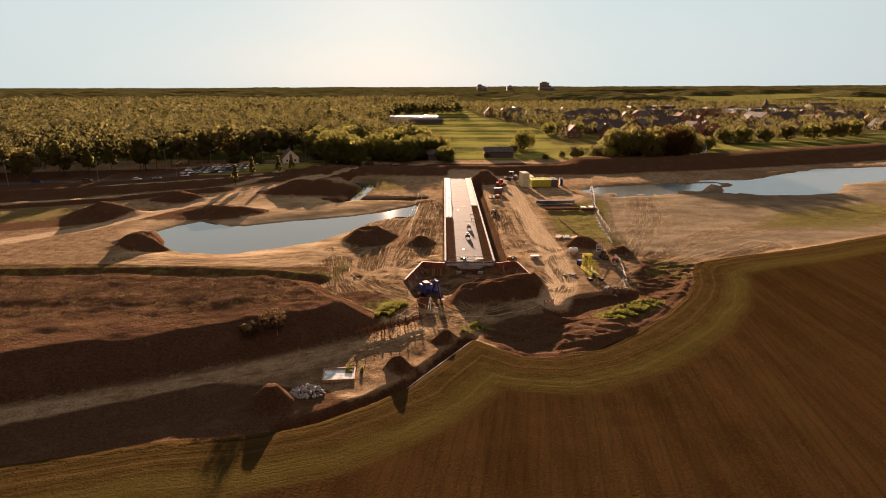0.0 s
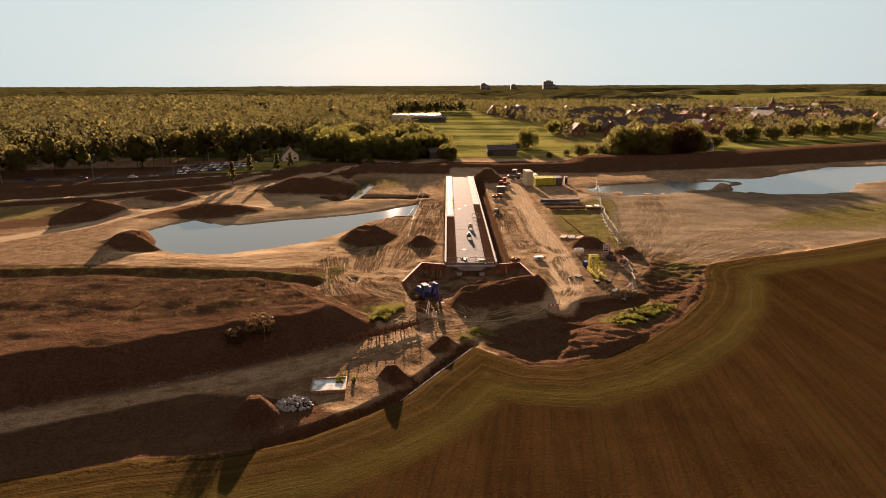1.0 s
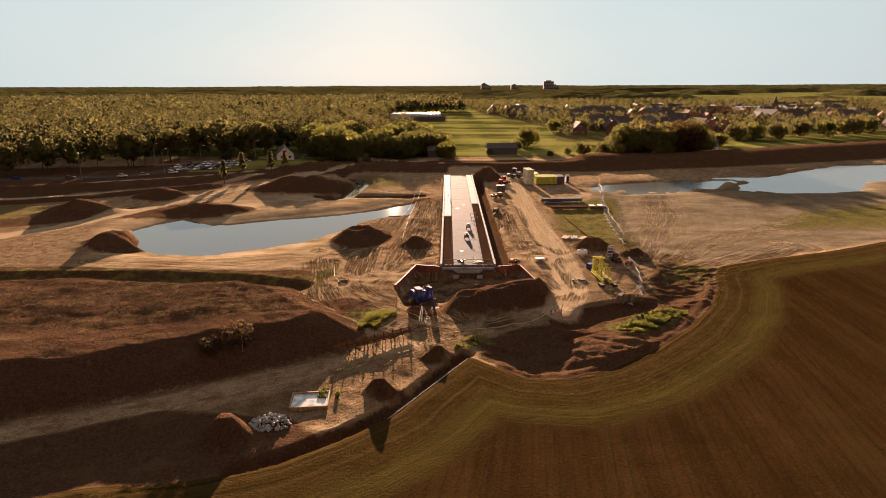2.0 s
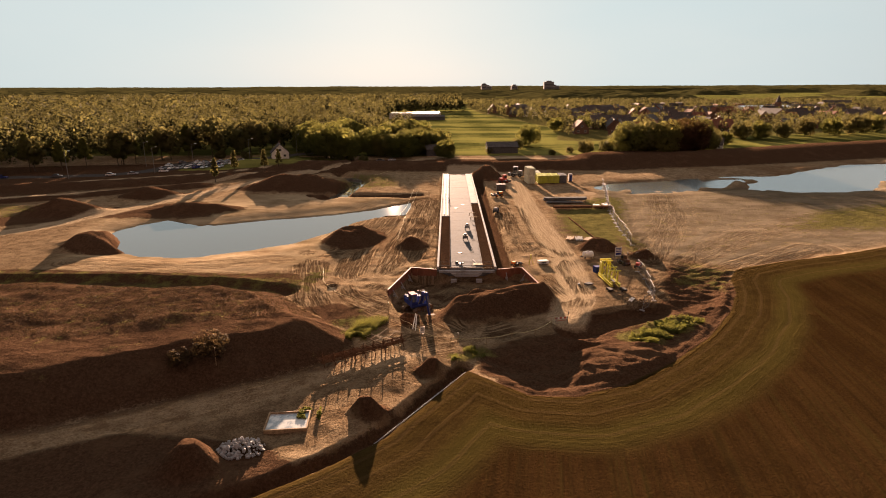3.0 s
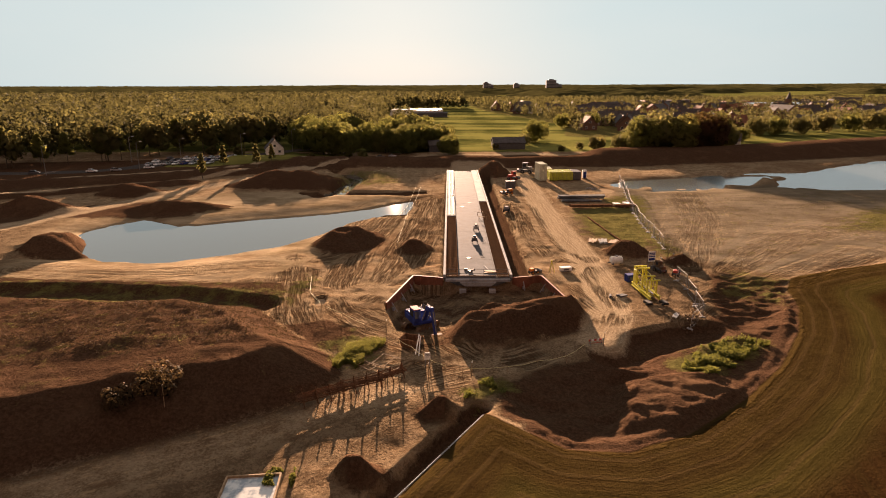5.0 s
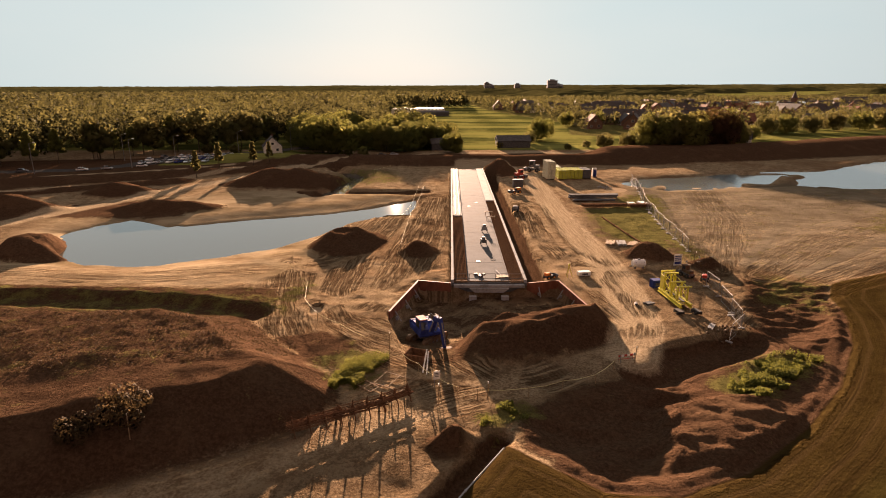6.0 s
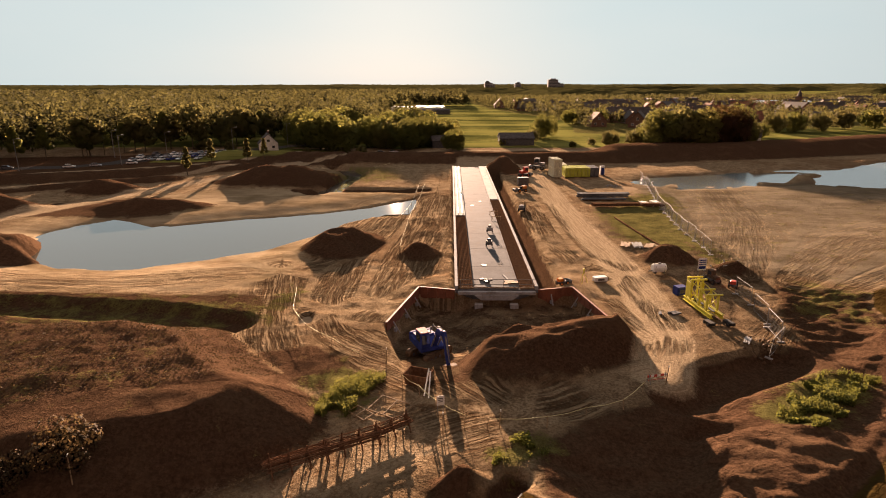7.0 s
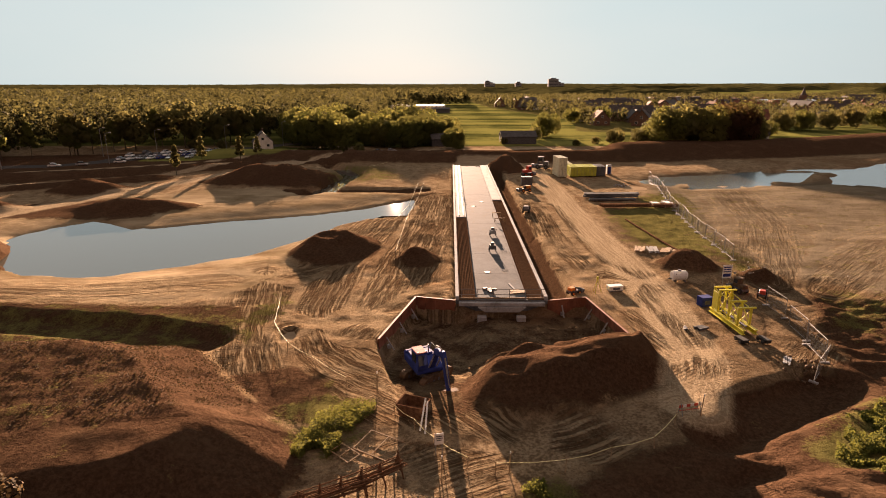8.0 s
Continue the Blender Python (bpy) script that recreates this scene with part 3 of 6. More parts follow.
def ground_at(x, y):
    """The height of the built ground at one place."""
    xs, ys, zs = GRID
    i, j = int(np.searchsorted(xs, x)) - 1, int(np.searchsorted(ys, y)) - 1
    a, b = (x - xs[i]) / (xs[i + 1] - xs[i]), (y - ys[j]) / (ys[j + 1] - ys[j])
    return float((zs[j, i] * (1 - a) + zs[j, i + 1] * a) * (1 - b) + (zs[j + 1, i] * (1 - a) + zs[j + 1, i + 1] * a) * b)


def build_ground():
    xs, ys = spread(-24, 40, 0.27, -4200, 4200, 1.036), spread(54, 124, 0.27, -600, 4250, 1.036)
    X, Y = np.meshgrid(xs, ys)
    x, y = X.ravel(), Y.ravel()
    z = land(x, y)

    def soft(d, width):
        return np.clip(0.5 + d / (2 * width), 0, 1)

    rut, rutu, rutv, best, second = np.zeros(x.shape), np.zeros(x.shape), np.zeros(x.shape), np.full(x.shape, 1e9), np.full(x.shape, 1e9)
    for k, line in enumerate(TRACKS + [HAUL_ROAD, SITE_ROAD, FAR_ROAD]):
        d, side, share = line_distance(x, y, line)
        length = sum(math.hypot(b[0] - a[0], b[1] - a[1]) for a, b in zip(line, line[1:]))
        rutv = np.where(d < best, share * length + 37.0 * k, rutv)
        m = soft((3.0, 6.2, 5.0, 5.0, 4.0)[min(k, 4)] - d, 1.6) * (1.0 if k < 7 else 0.7 if k < 11 else 0.2)
        rutu = np.where(d < best, side + 23.0 * k, rutu)
        second = np.where(d < best, best, np.minimum(second, d))
        best = np.minimum(d, best)
        rut = np.maximum(rut, m)
    apart = smooth(second - best, 0.3, 2.2)
    # wheel ruts and blade marks cut along the ways
    f = inside(x, y, FIELD)
    over_site = np.maximum.reduce([soft(11.0 - best, 5.0) * (1 - 0.45 * soft(inside(x, y, SAND[1]), 4.0)), soft(inside(x, y, [(-20, 84), (26, 80), (33, 96), (34, 118), (24, 200), (-6, 200), (-12, 150), (-22, 104)]), 4.0) * 0.8]) * (1 - soft(f, 0.8)) * apart
    u = rutu + (fractal(x, y, 7, 201, 3) - 0.5) * 2.2
    deep = (value_noise(u, rutv * 0.02, 0.8, 211) - 0.5) * 1.4
    open_soil = (1 - smooth(inside(x, y, BERM), -1, 1)) * (1 - smooth(inside(x, y, FRONT_PIT), -0.5, 1) * 0.7)
    z = z + 0.09 * deep * rut * apart * (1 - 0.7 * soft(inside(x, y, SAND[1]) + 2, 4.0)) * smooth(fractal(x, y, 8, 231, 3), 0.3, 0.55) * open_soil
    GRID[:] = [xs, ys, z.reshape(X.shape)]
    i = np.arange(len(x)).reshape(X.shape)
    faces = np.stack([i[:-1, :-1], i[:-1, 1:], i[1:, 1:], i[1:, :-1]], -1).reshape(-1, 4)
    ob = mesh_from("ground", np.stack([x, y, z], 1), faces, GROUND, None, True)
    tagged(ob, "bare sandy building ground with soil heaps, ruts and a drilled field", "ground", "", "structure")

    def store(name, values):
        ob.data.attributes.new(name, "FLOAT", "POINT").data.foreach_set("value", np.asarray(values, dtype=np.float32))

    store("field", soft(f, 0.8))
    store("edge", line_distance(x, y, FIELD_EDGE)[0])
    dark = np.maximum.reduce([soft(inside(x, y, BERM), 2.5), soft(inside(x, y, [(5, 69), (9.5, 65), (15, 65), (24, 70.6), (32, 78.4), (37, 87), (31, 90), (26, 85.5), (19, 81.5), (9, 76.5), (5, 73)]), 1.5) * 0.85, soft(inside(x, y, FRONT_PIT), 1.0) * 0.5]
        + [soft(1.05 * min(rx, ry) - np.hypot((x - hx) / rx, (y - hy) / ry) * min(rx, ry), 1.2) * 0.85 for hx, hy, rx, ry, h in HEAPS + FLAT_HEAPS]
        + [soft(r - line_distance(x, y, line)[0], 1.5) * 0.85 for line, r, h in HEAP_LINES]
        + [soft(r * 0.95 - line_distance(x, y, line)[0], 2.0) * 0.95 for line, r, h in DIKES]
        # ditches in dark soil, their shade partly put into the colour
        + [soft(r * 0.95 - line_distance(x, y, line)[0], 0.6) for line, r, h in DITCHES]
        + [soft(inside(x, y, [(-300, 150), (-140, 150), (-70, 196), (-40, 214), (60, 214), (110, 226), (420, 330), (420, 400), (120, 262), (60, 250), (-40, 246), (-90, 236), (-300, 205)]), 4.0) * 0.8])
    dark = np.maximum.reduce([dark, soft(inside(x, y, [(-112, 122), (-76, 140), (-52, 143), (-47, 152), (-62, 161), (-82, 152), (-114, 134)]), 3.0) * 0.8,
        soft(inside(x, y, [(30, 82), (37, 85.5), (43, 94), (46, 101.5), (37, 105), (33, 96)]), 2.0) * 0.8,
        # the strip along the field edge is painted dark for the windrow's shaded side
        soft(inside(x, y, DARK_MUD), 1.2), soft(1.5 - np.abs(f + 0.9), 0.8) * smooth(x, 5, 9) * smooth(x, 46, 40),
        soft(inside(x, y, [(-70, 36), (-38, 42), (-25, 46), (-18, 47), (-12.5, 49.5), (-8, 53), (-13, 57), (-25, 58.5), (-44, 49.5), (-72, 41)]), 1.2) * 0.9])
    dark = np.maximum(dark, soft(inside(x, y, SCRUB), 1.0) * 0.8)
    store("dark", dark)
    # side flats dimmed for lens falloff, then ground painted as lying in shadow
    store("dimmed", np.maximum.reduce([soft(inside(x, y, [(-150, 92), (-62, 100), (-65, 118), (-72, 128), (-78, 150), (-150, 166)]), 4.0), soft(inside(x, y, [(16, 80), (24, 84), (36, 88), (46, 101), (36, 112), (32, 150), (26, 150), (22, 112), (19, 92)]), 4.0), soft(inside(x, y, [(-13.5, 90), (-5, 88), (-2, 84), (0, 74), (-9, 68), (-16, 62), (-40, 50), (-40, 44), (-8, 56), (4, 70), (8, 75), (17, 80), (16, 84), (4, 82), (-2, 92), (-8, 94)]), 2.0) * 0.8]))
    # greyer silt, its darkness also standing in for lens falloff on the right
    store("silt", soft(inside(x, y, SAND[1]) + 2, 4.0))
    # sand thinned towards both sides, a painted darkening for lens falloff
    store("sand", np.maximum.reduce([
        soft(inside(x, y, SAND[0]), 3.0) * (1 - 0.5 * smooth(x, -62, -82)),
        soft(inside(x, y, SAND[1]), 4.0) * (1 - 0.42 * smooth(x, 80, 120)),
        soft(inside(x, y, [(15, 68), (19, 68), (25, 72.5), (24, 75.5), (17, 74)]), 1.2) * 0.9,
        soft(inside(x, y, [(-150, 118), (-95, 130), (-80, 150), (-110, 156), (-160, 140)]), 3.0) * 0.8]))
    roads = [line_distance(x, y, line)[0] for line in (HAUL_ROAD, SITE_ROAD, FAR_ROAD)]
    # haul road weight held low, putting part of the bank's shadow into its colour
    store("road", np.maximum.reduce([soft(2.9 - roads[0], 1.2) * 0.42, soft(2.5 - roads[1], 0.9), soft(inside(x, y, [(0, 201), (10, 201), (13, 212), (2, 215)]), 1.5), soft(2.7 - roads[2], 1.0), soft(inside(x, y, [(-52, 246), (-38, 252), (-37, 268), (-43, 268), (-60, 244)]), 1.0), soft(1.1 - line_distance(x, y, [(-200, 140), (-120, 158), (-98, 167), (-80, 181), (-60, 203)])[0], 0.7), soft(1.0 - line_distance(x, y, [(-220, 162), (-130, 182), (-96, 200), (-72, 214), (-48, 226)])[0], 0.7)]))
    store("grass", np.maximum.reduce([
        soft(inside(x, y, [(62, 330), (110, 316), (140, 340), (330, 420), (900, 690), (900, 1000), (20, 1000), (40, 640), (78, 420)]), 6.0) * 1.6,
        soft(inside(x, y, [(21.4, 77), (24.2, 74.8), (33.6, 82.0), (30, 84), (24, 80.2)]), 1.5) * 0.95,
        soft(inside(x, y, [(33, 110), (37, 112), (38.5, 132), (47, 160), (45, 168), (36, 160), (33, 140)]), 2.5) * 0.8,
        soft(inside(x, y, [(25, 126), (32, 117), (35, 119), (40, 150), (37, 154), (27, 148)]), 2.5) * 0.85,
        soft(inside(x, y, [(70, 130), (92, 128), (130, 142), (180, 162), (190, 180), (110, 158), (84, 146)]), 5.0) * 0.75,
        soft(inside(x, y, SAND[1]), 4.0) * 0.22,
        soft(inside(x, y, [(34, 96), (41, 92), (48, 104), (40, 108)]), 2.5) * 0.5,
        soft(inside(x, y, [(-13, 80), (-7, 76), (-5, 80.5), (-9, 86)]), 1.2) * 0.6,
        soft(inside(x, y, [(3, 70.5), (7.5, 73), (6, 75), (2, 73)]), 0.8) * 0.8,
        soft(inside(x, y, [(-22, 94), (-17, 92), (-15.5, 103), (-19, 106)]), 1.5) * 0.5,
        soft(inside(x, y, BERM) - 7, 4.0) * 0.22, soft(inside(x, y, SCRUB), 2.0) * 0.45,
        soft(inside(x, y, [(-160, 128), (-100, 138), (-84, 152), (-110, 158)]), 2.0) * 0.55,
        soft(inside(x, y, [(-34, 186), (-22, 176), (-10, 182), (-16, 204), (-30, 208)]), 3.0) * 0.55]))
    village = soft(inside(x, y, [(62, 330), (110, 316), (140, 340), (330, 420), (900, 690), (900, 1000), (20, 1000), (40, 640), (78, 420)]), 6.0)
    wide = (1 - village) * soft(y - 258 - 0.52 * np.maximum(x - 60, 0), 5.0) * 0.78
    store("meadow", np.maximum.reduce([
        soft(inside(x, y, [(-22, 256), (40, 262), (72, 262), (60, 330), (74, 400), (40, 620), (-14, 620), (-26, 380)]), 1.5),
        soft(inside(x, y, [(116, 274), (175, 286), (300, 338), (330, 400), (190, 352), (128, 306)]), 2.0),
        soft(inside(x, y, [(-92, 214), (-52, 220), (-40, 250), (-70, 262), (-96, 236)]), 2.0) * 0.8, wide]))
    store("tar", np.maximum.reduce([soft(3.2 - line_distance(x, y, [(-420, 130), (-152, 197), (-110, 205), (-84, 232), (-60, 268), (-20, 330)])[0], 0.6),
        soft(inside(x, y, [(-104, 216), (-84, 222), (-76, 240), (-98, 240)]), 0.6)]))
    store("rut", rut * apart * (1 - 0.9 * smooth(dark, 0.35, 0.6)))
    store("rutu", rutu)
    store("rutv", rutv)
    store("site", over_site)
    return ob


build_ground()


def build_water(name, outline, level, label, past=3.0, material=WATER):
    """A flat sheet of water that ends under its banks."""
    cx, cy = sum(p[0] for p in outline) / len(outline), sum(p[1] for p in outline) / len(outline)
    bm = bmesh.new()
    ring = [bm.verts.new((px + past * (px - cx) / math.hypot(px - cx, py - cy), py + past * (py - cy) / math.hypot(px - cx, py - cy), level)) for px, py in outline]
    bm.faces.new(ring)
    bmesh.ops.triangulate(bm, faces=bm.faces[:])
    bmesh.ops.recalc_face_normals(bm, faces=bm.faces[:])
    return tagged(part(name, bm, material), label, "water", "", "structure")


build_water("water_pond", POND, -0.82, "still grey-blue pond between sandy banks")
build_water("water_lake", [(43, 183), (52, 171), (92, 171), (128, 174), (165, 198), (235, 214), (235, 250), (175, 242), (140, 236), (118, 219), (90, 209), (60, 198)], -0.74, "long shallow lake below a bare soil dike", 3.0, RUFFLED)
build_water("water_stream", [(-29, 168), (-23.5, 173), (-22.8, 179), (-21.5, 190), (-26, 201), (-31, 200), (-28, 190), (-29, 180)], -0.85, "narrow bright stream in a cut ditch")
for qx, qy, rx, ry in PUDDLES:
    build_water("water_puddle", [(qx + math.cos(k * 0.5236) * rx, qy + math.sin(k * 0.5236) * ry) for k in range(12)], -0.16, "shallow muddy puddle on churned soil", 0.4, PUDDLE)


# ---- trees ----
def cards(centres, sizes, rng, facing=None, jitter=0.34):
    """Small leaf sheets, each turned its own way or roughly outwards, as arrays of places and quads."""
    k = len(centres)
    c = rng.normal(size=(k, 3))
    if facing is not None:
        c = c * jitter + facing
    c /= np.linalg.norm(c, axis=1)[:, None]
    a = np.cross(c, rng.normal(size=(k, 3)))
    a /= np.linalg.norm(a, axis=1)[:, None]
    b = np.cross(c, a)
    s = np.asarray(sizes).reshape(-1, 1)
    v = np.stack([centres - a * s - b * s * 0.6, centres + a * s * 0.8 - b * s * 0.9 + c * s * 0.25, centres + a * s + b * s * 0.7, centres - a * s * 0.7 + b * s + c * s * 0.25], 1)
    return v.reshape(-1, 3), np.arange(4 * k).reshape(-1, 4)


def crown_points(rng, count, height, radius, low, form):
    """Places of leaf clumps in a crown: lobes at the ends of limbs, hollow inside."""
    lobes = {"round": 9, "cone": 14, "mass": 7}[form]
    mid, half = (low + 1) / 2 * height, (1 - low) / 2 * height
    out, ways = [], []
    for k in range(lobes):
        h = -0.85 + 1.75 * (k + 0.5) / lobes
        if form == "cone":
            reach = radius * (0.9 - 0.42 * (h + 1)) * 0.75
        else:
            reach = radius * math.sqrt(max(1 - h * h, 0.05)) * 0.62
        ang = k * 2.4 + rng.rand() * 0.8
        c = np.array([math.cos(ang) * reach, math.sin(ang) * reach, mid + h * half * 0.8])
        r = radius * (rng.uniform(0.36, 0.58) if form == "round" else rng.uniform(0.46, 0.66) if form == "mass" else rng.uniform(0.28, 0.4) * (1.1 - 0.3 * h))
        n = count // lobes
        d = rng.normal(size=(n, 3))
        d /= np.linalg.norm(d, axis=1)[:, None]
        out.append(c + d * r * rng.uniform(0.72, 1.08, size=(n, 1)) * np.array([1, 1, 0.85]))
        ways.append(d + np.array([0, 0, 0.25]))
    return np.concatenate(out), np.concatenate(ways)


def trunk_mesh(rng, height, radius, low, r):
    """A tapered trunk with limbs."""
    bm = bmesh.new()
    knee = Vector((rng.uniform(-0.2, 0.2), rng.uniform(-0.2, 0.2), height * low))
    top = Vector((knee.x + rng.uniform(-0.4, 0.4), knee.y + rng.uniform(-0.4, 0.4), height * 0.86))
    rod(bm, (0, 0, -0.4), knee, r * 1.25, r * 0.85, 7)
    rod(bm, knee, top, r * 0.85, r * 0.15, 6)
    for k in range(6):
        s = 0.1 + 0.11 * k
        a = knee.lerp(top, s)
        ang = k * 2.2 + rng.rand()
        reach = radius * (0.75 - 0.4 * s)
        rod(bm, a, a + Vector((math.cos(ang) * reach, math.sin(ang) * reach, reach * 0.8)), r * 0.4, r * 0.1, 5)
    return bm


def face_ways(ob, ways):
    """Notes for each leaf which way its clump faces."""
    w = np.repeat(ways / np.linalg.norm(ways, axis=1)[:, None], 4, axis=0)
    ob.data.attributes.new("way", "FLOAT_VECTOR", "POINT").data.foreach_set("vector", w.astype(np.float32).ravel())


def make_tree(name, seed, height, radius, low, form, leaves, size, leaf, label, trunk=0.22):
    rng = np.random.RandomState(seed)
    ob = thing(name, label, "tree")
    part("trunk", trunk_mesh(rng, height, radius, low, trunk), BARK, ob)
    pts, ways = crown_points(rng, leaves, height, radius, low, form)
    v, f = cards(pts, rng.uniform(0.6, 1.25, len(pts)) * size, rng, ways)
    face_ways(mesh_from("crown", v, f, leaf, ob), ways)
    return ob


def plant(ob, x, y, turn, size=1.0, sink=0.0, group=""):
    c = copy_thing(ob, pose(x, y, ground_at(x, y) - sink, 0, 0, turn) @ Matrix.Scale(size, 4))
    return tagged(c, "", "", group)


def remove(ob):
    for o in (*ob.children_recursive, ob):
        bpy.data.objects.remove(o)


OAK = [make_tree("broadleaf_tree", 40 + k, 15 + k, 5.6 + 0.4 * k, 0.22, "round", 1900, 0.42, LEAF, "tall leafy deciduous tree at the edge of the wood") for k in range(3)]
BIRCH = [make_tree("birch_tree", 50 + k, 14 + k, 3.4, 0.2, "cone", 1500, 0.36, LEAF_PALE, "slender pale-green birch at the edge of the wood", 0.16) for k in range(2)]
ROUND = [make_tree("round_tree", 60 + k, 13.0, 8.0, 0.08, "round", 5200, 0.33, (LEAF_PALE, LEAF, LEAF_RED)[k], ("large willow with a rounded crown, pale green partly in place of haze", "large dark-green tree with a rounded crown", "large copper-leaved tree with a rounded crown")[k]) for k in range(3)]
CONE = make_tree("young_poplar", 70, 7.5, 1.35, 0.14, "cone", 900, 0.2, LEAF, "narrow young poplar beside the road", 0.1)
BUSH = make_tree("bush", 75, 3.6, 2.4, 0.05, "round", 700, 0.26, LEAF, "dense green bush on rough grass", 0.08)

rng = np.random.RandomState(7)
EDGE = [(-330, 178), (-250, 188), (-190, 197), (-150, 206), (-120, 222), (-104, 246), (-84, 258), (-70, 286)]
for k in range(46):
    s = (k + rng.uniform(-0.3, 0.3)) / 46 * (len(EDGE) - 1)
    s = min(max(s, 0), len(EDGE) - 1.001)
    i = int(s)
    ex = EDGE[i][0] + (EDGE[i + 1][0] - EDGE[i][0]) * (s - i) + rng.uniform(-3, 3)
    ey = EDGE[i][1] + (EDGE[i + 1][1] - EDGE[i][1]) * (s - i) + rng.uniform(-1, 5)
    kind = BIRCH[k % 2] if rng.rand() < 0.5 else OAK[k % 3]
    plant(kind, ex, ey, rng.uniform(0, 360), rng.uniform(0.68, 0.98), 0.1, "trees along the wood's edge")
for cx, cy in ((-68.5, 190), (-65.9, 199.4), (-60.4, 212.3), (-57.1, 218)):
    plant(CONE, cx, cy, rng.uniform(0, 360), rng.uniform(0.92, 1.1), 0.0, "row of young poplars")
# x, y, which, size
# the first fourteen take the pale leaves to stand in for haze
for tx, ty, kind, size in ((-47, 250, 0, 1.05), (-39, 246, 0, 0.9), (-53, 262, 0, 1.0), (-24, 256, 0, 0.7), (-17, 252, 0, 0.85), (-12, 262, 0, 0.85), (-7, 268, 0, 0.75), (-2, 274, 0, 0.7), (0.6, 249, 0, 0.55), (-32, 262, 0, 0.8), (-60, 275, 0, 1.0), (-42, 280, 0, 1.0), (-22, 280, 0, 0.95), (-12, 290, 0, 0.9), (70, 392, 0, 0.6), (80, 396, 1, 0.7), (90, 400, 0, 0.65), (100, 425, 1, 0.7),
                           (41, 300, 0, 0.73), (34, 285, 1, 0.34), (73, 247, 0, 0.95), (79, 249, 1, 1.11), (86, 247, 0, 1.01), (94, 254, 2, 1.05), (101, 257, 2, 0.99), (107, 266, 0, 1.05), (113, 268, 1, 0.70), (119, 278, 1, 0.58), (68, 256, 1, 0.53), (60, 262, 1, 0.43), (84, 262, 1, 0.87), (127, 296, 1, 0.60), (137, 302, 0, 0.48), (158, 330, 1, 0.73), (170, 334, 0, 0.68), (186, 340, 1, 0.70), (205, 352, 1, 0.77), (222, 356, 0, 0.73), (236, 360, 1, 0.77), (250, 372, 1, 0.77), (262, 378, 0, 0.77)):
    plant(ROUND[kind], tx, ty, rng.uniform(0, 360), size * rng.uniform(0.94, 1.06), 0.1, "trees round the meadows")
for bx, by, size in ((-30, 236, 0.8), (-48, 234, 0.7), (-78, 246, 0.9), (46, 262, 0.6), (55, 270, 0.7), (145, 330, 0.9), (20, 268, 0.7), (-90, 250, 0.9)):
    plant(BUSH, bx, by, rng.uniform(0, 360), size, 0.1, "bushes")
DRY = make_tree("dry_shrub", 78, 2.6, 2.2, 0.05, "round", 1300, 0.09, leaf_mat("dry_leaves", (0.045, 0.03, 0.015), (0.075, 0.05, 0.024), (0.06, 0.05, 0.02), 0.2, (0.08, 0.05, 0.02)), "dark dry shrub on the slope of the soil bank", 0.06)
plant(DRY, -21.5, 68.6, 40, 0.9, 0.2)
plant(DRY, -24.0, 67.2, 160, 0.6, 0.2)
for ob in OAK + BIRCH + ROUND + [CONE, BUSH, DRY]:
    remove(ob)


def wood(name, places, leaves, size, leaf, label, seed, tall=(10, 17)):
    """Many far trees in one mesh: clumps of leaves only, since no trunk shows."""
    r = np.random.RandomState(seed)
    kinds = [crown_points(r, leaves, 1.0, 0.42, 0.15, "cone" if k == 6 else "mass") for k in range(7)]
    vs, fs, tones, ways, base = [], [], [], [], 0
    stand_height = fractal(np.array([q[0] for q in places]), np.array([q[1] for q in places]), 45, 60)
    stand_tone = smooth(fractal(np.array([q[0] for q in places]), np.array([q[1] for q in places]), 38, 160), 0.3, 0.7)
    for k, (tx, ty) in enumerate(places):
        h = tall[0] + (tall[1] - tall[0]) * (0.55 * r.rand() + 0.45 * stand_height[k])
        ang = r.uniform(0, 6.3)
        p, d = kinds[r.randint(7)]
        d = np.stack([d[:, 0] * math.cos(ang) - d[:, 1] * math.sin(ang), d[:, 0] * math.sin(ang) + d[:, 1] * math.cos(ang), d[:, 2]], 1)
        p = p * np.array([h * r.uniform(0.55, 0.85), h * r.uniform(0.55, 0.85), h])
        p = np.stack([p[:, 0] * math.cos(ang) - p[:, 1] * math.sin(ang) + tx, p[:, 0] * math.sin(ang) + p[:, 1] * math.cos(ang) + ty, p[:, 2]], 1)
        v, f = cards(p, r.uniform(0.6, 1.3, len(p)) * size * h / 15, r, d, 0.2)
        vs.append(v), fs.append(f + base), tones.append(np.full(len(v), 0.55 * r.rand() + 0.45 * stand_tone[k]))
        ways.append(d)
        base += len(v)
    ob = mesh_from(name, np.concatenate(vs), np.concatenate(fs), leaf)
    ob.data.attributes.new("tone", "FLOAT", "POINT").data.foreach_set("value", np.concatenate(tones).astype(np.float32))
    face_ways(ob, np.concatenate(ways))
    return tagged(ob, label, "wood", "", "stuff")


def scatter(r, x0, x1, y0, y1, step, keep):
    """Places on a shaken grid where keep(x, y) holds and the camera's way could see them."""
    gx, gy = np.meshgrid(np.arange(x0, x1, step), np.arange(y0, y1, step))
    gx, gy = gx.ravel() + r.uniform(-0.45, 0.45, gx.size) * step, gy.ravel() + r.uniform(-0.45, 0.45, gy.size) * step
    ok = (np.abs(gx) < 0.80 * gy + 30) & keep(gx, gy)
    return list(zip(gx[ok], gy[ok]))


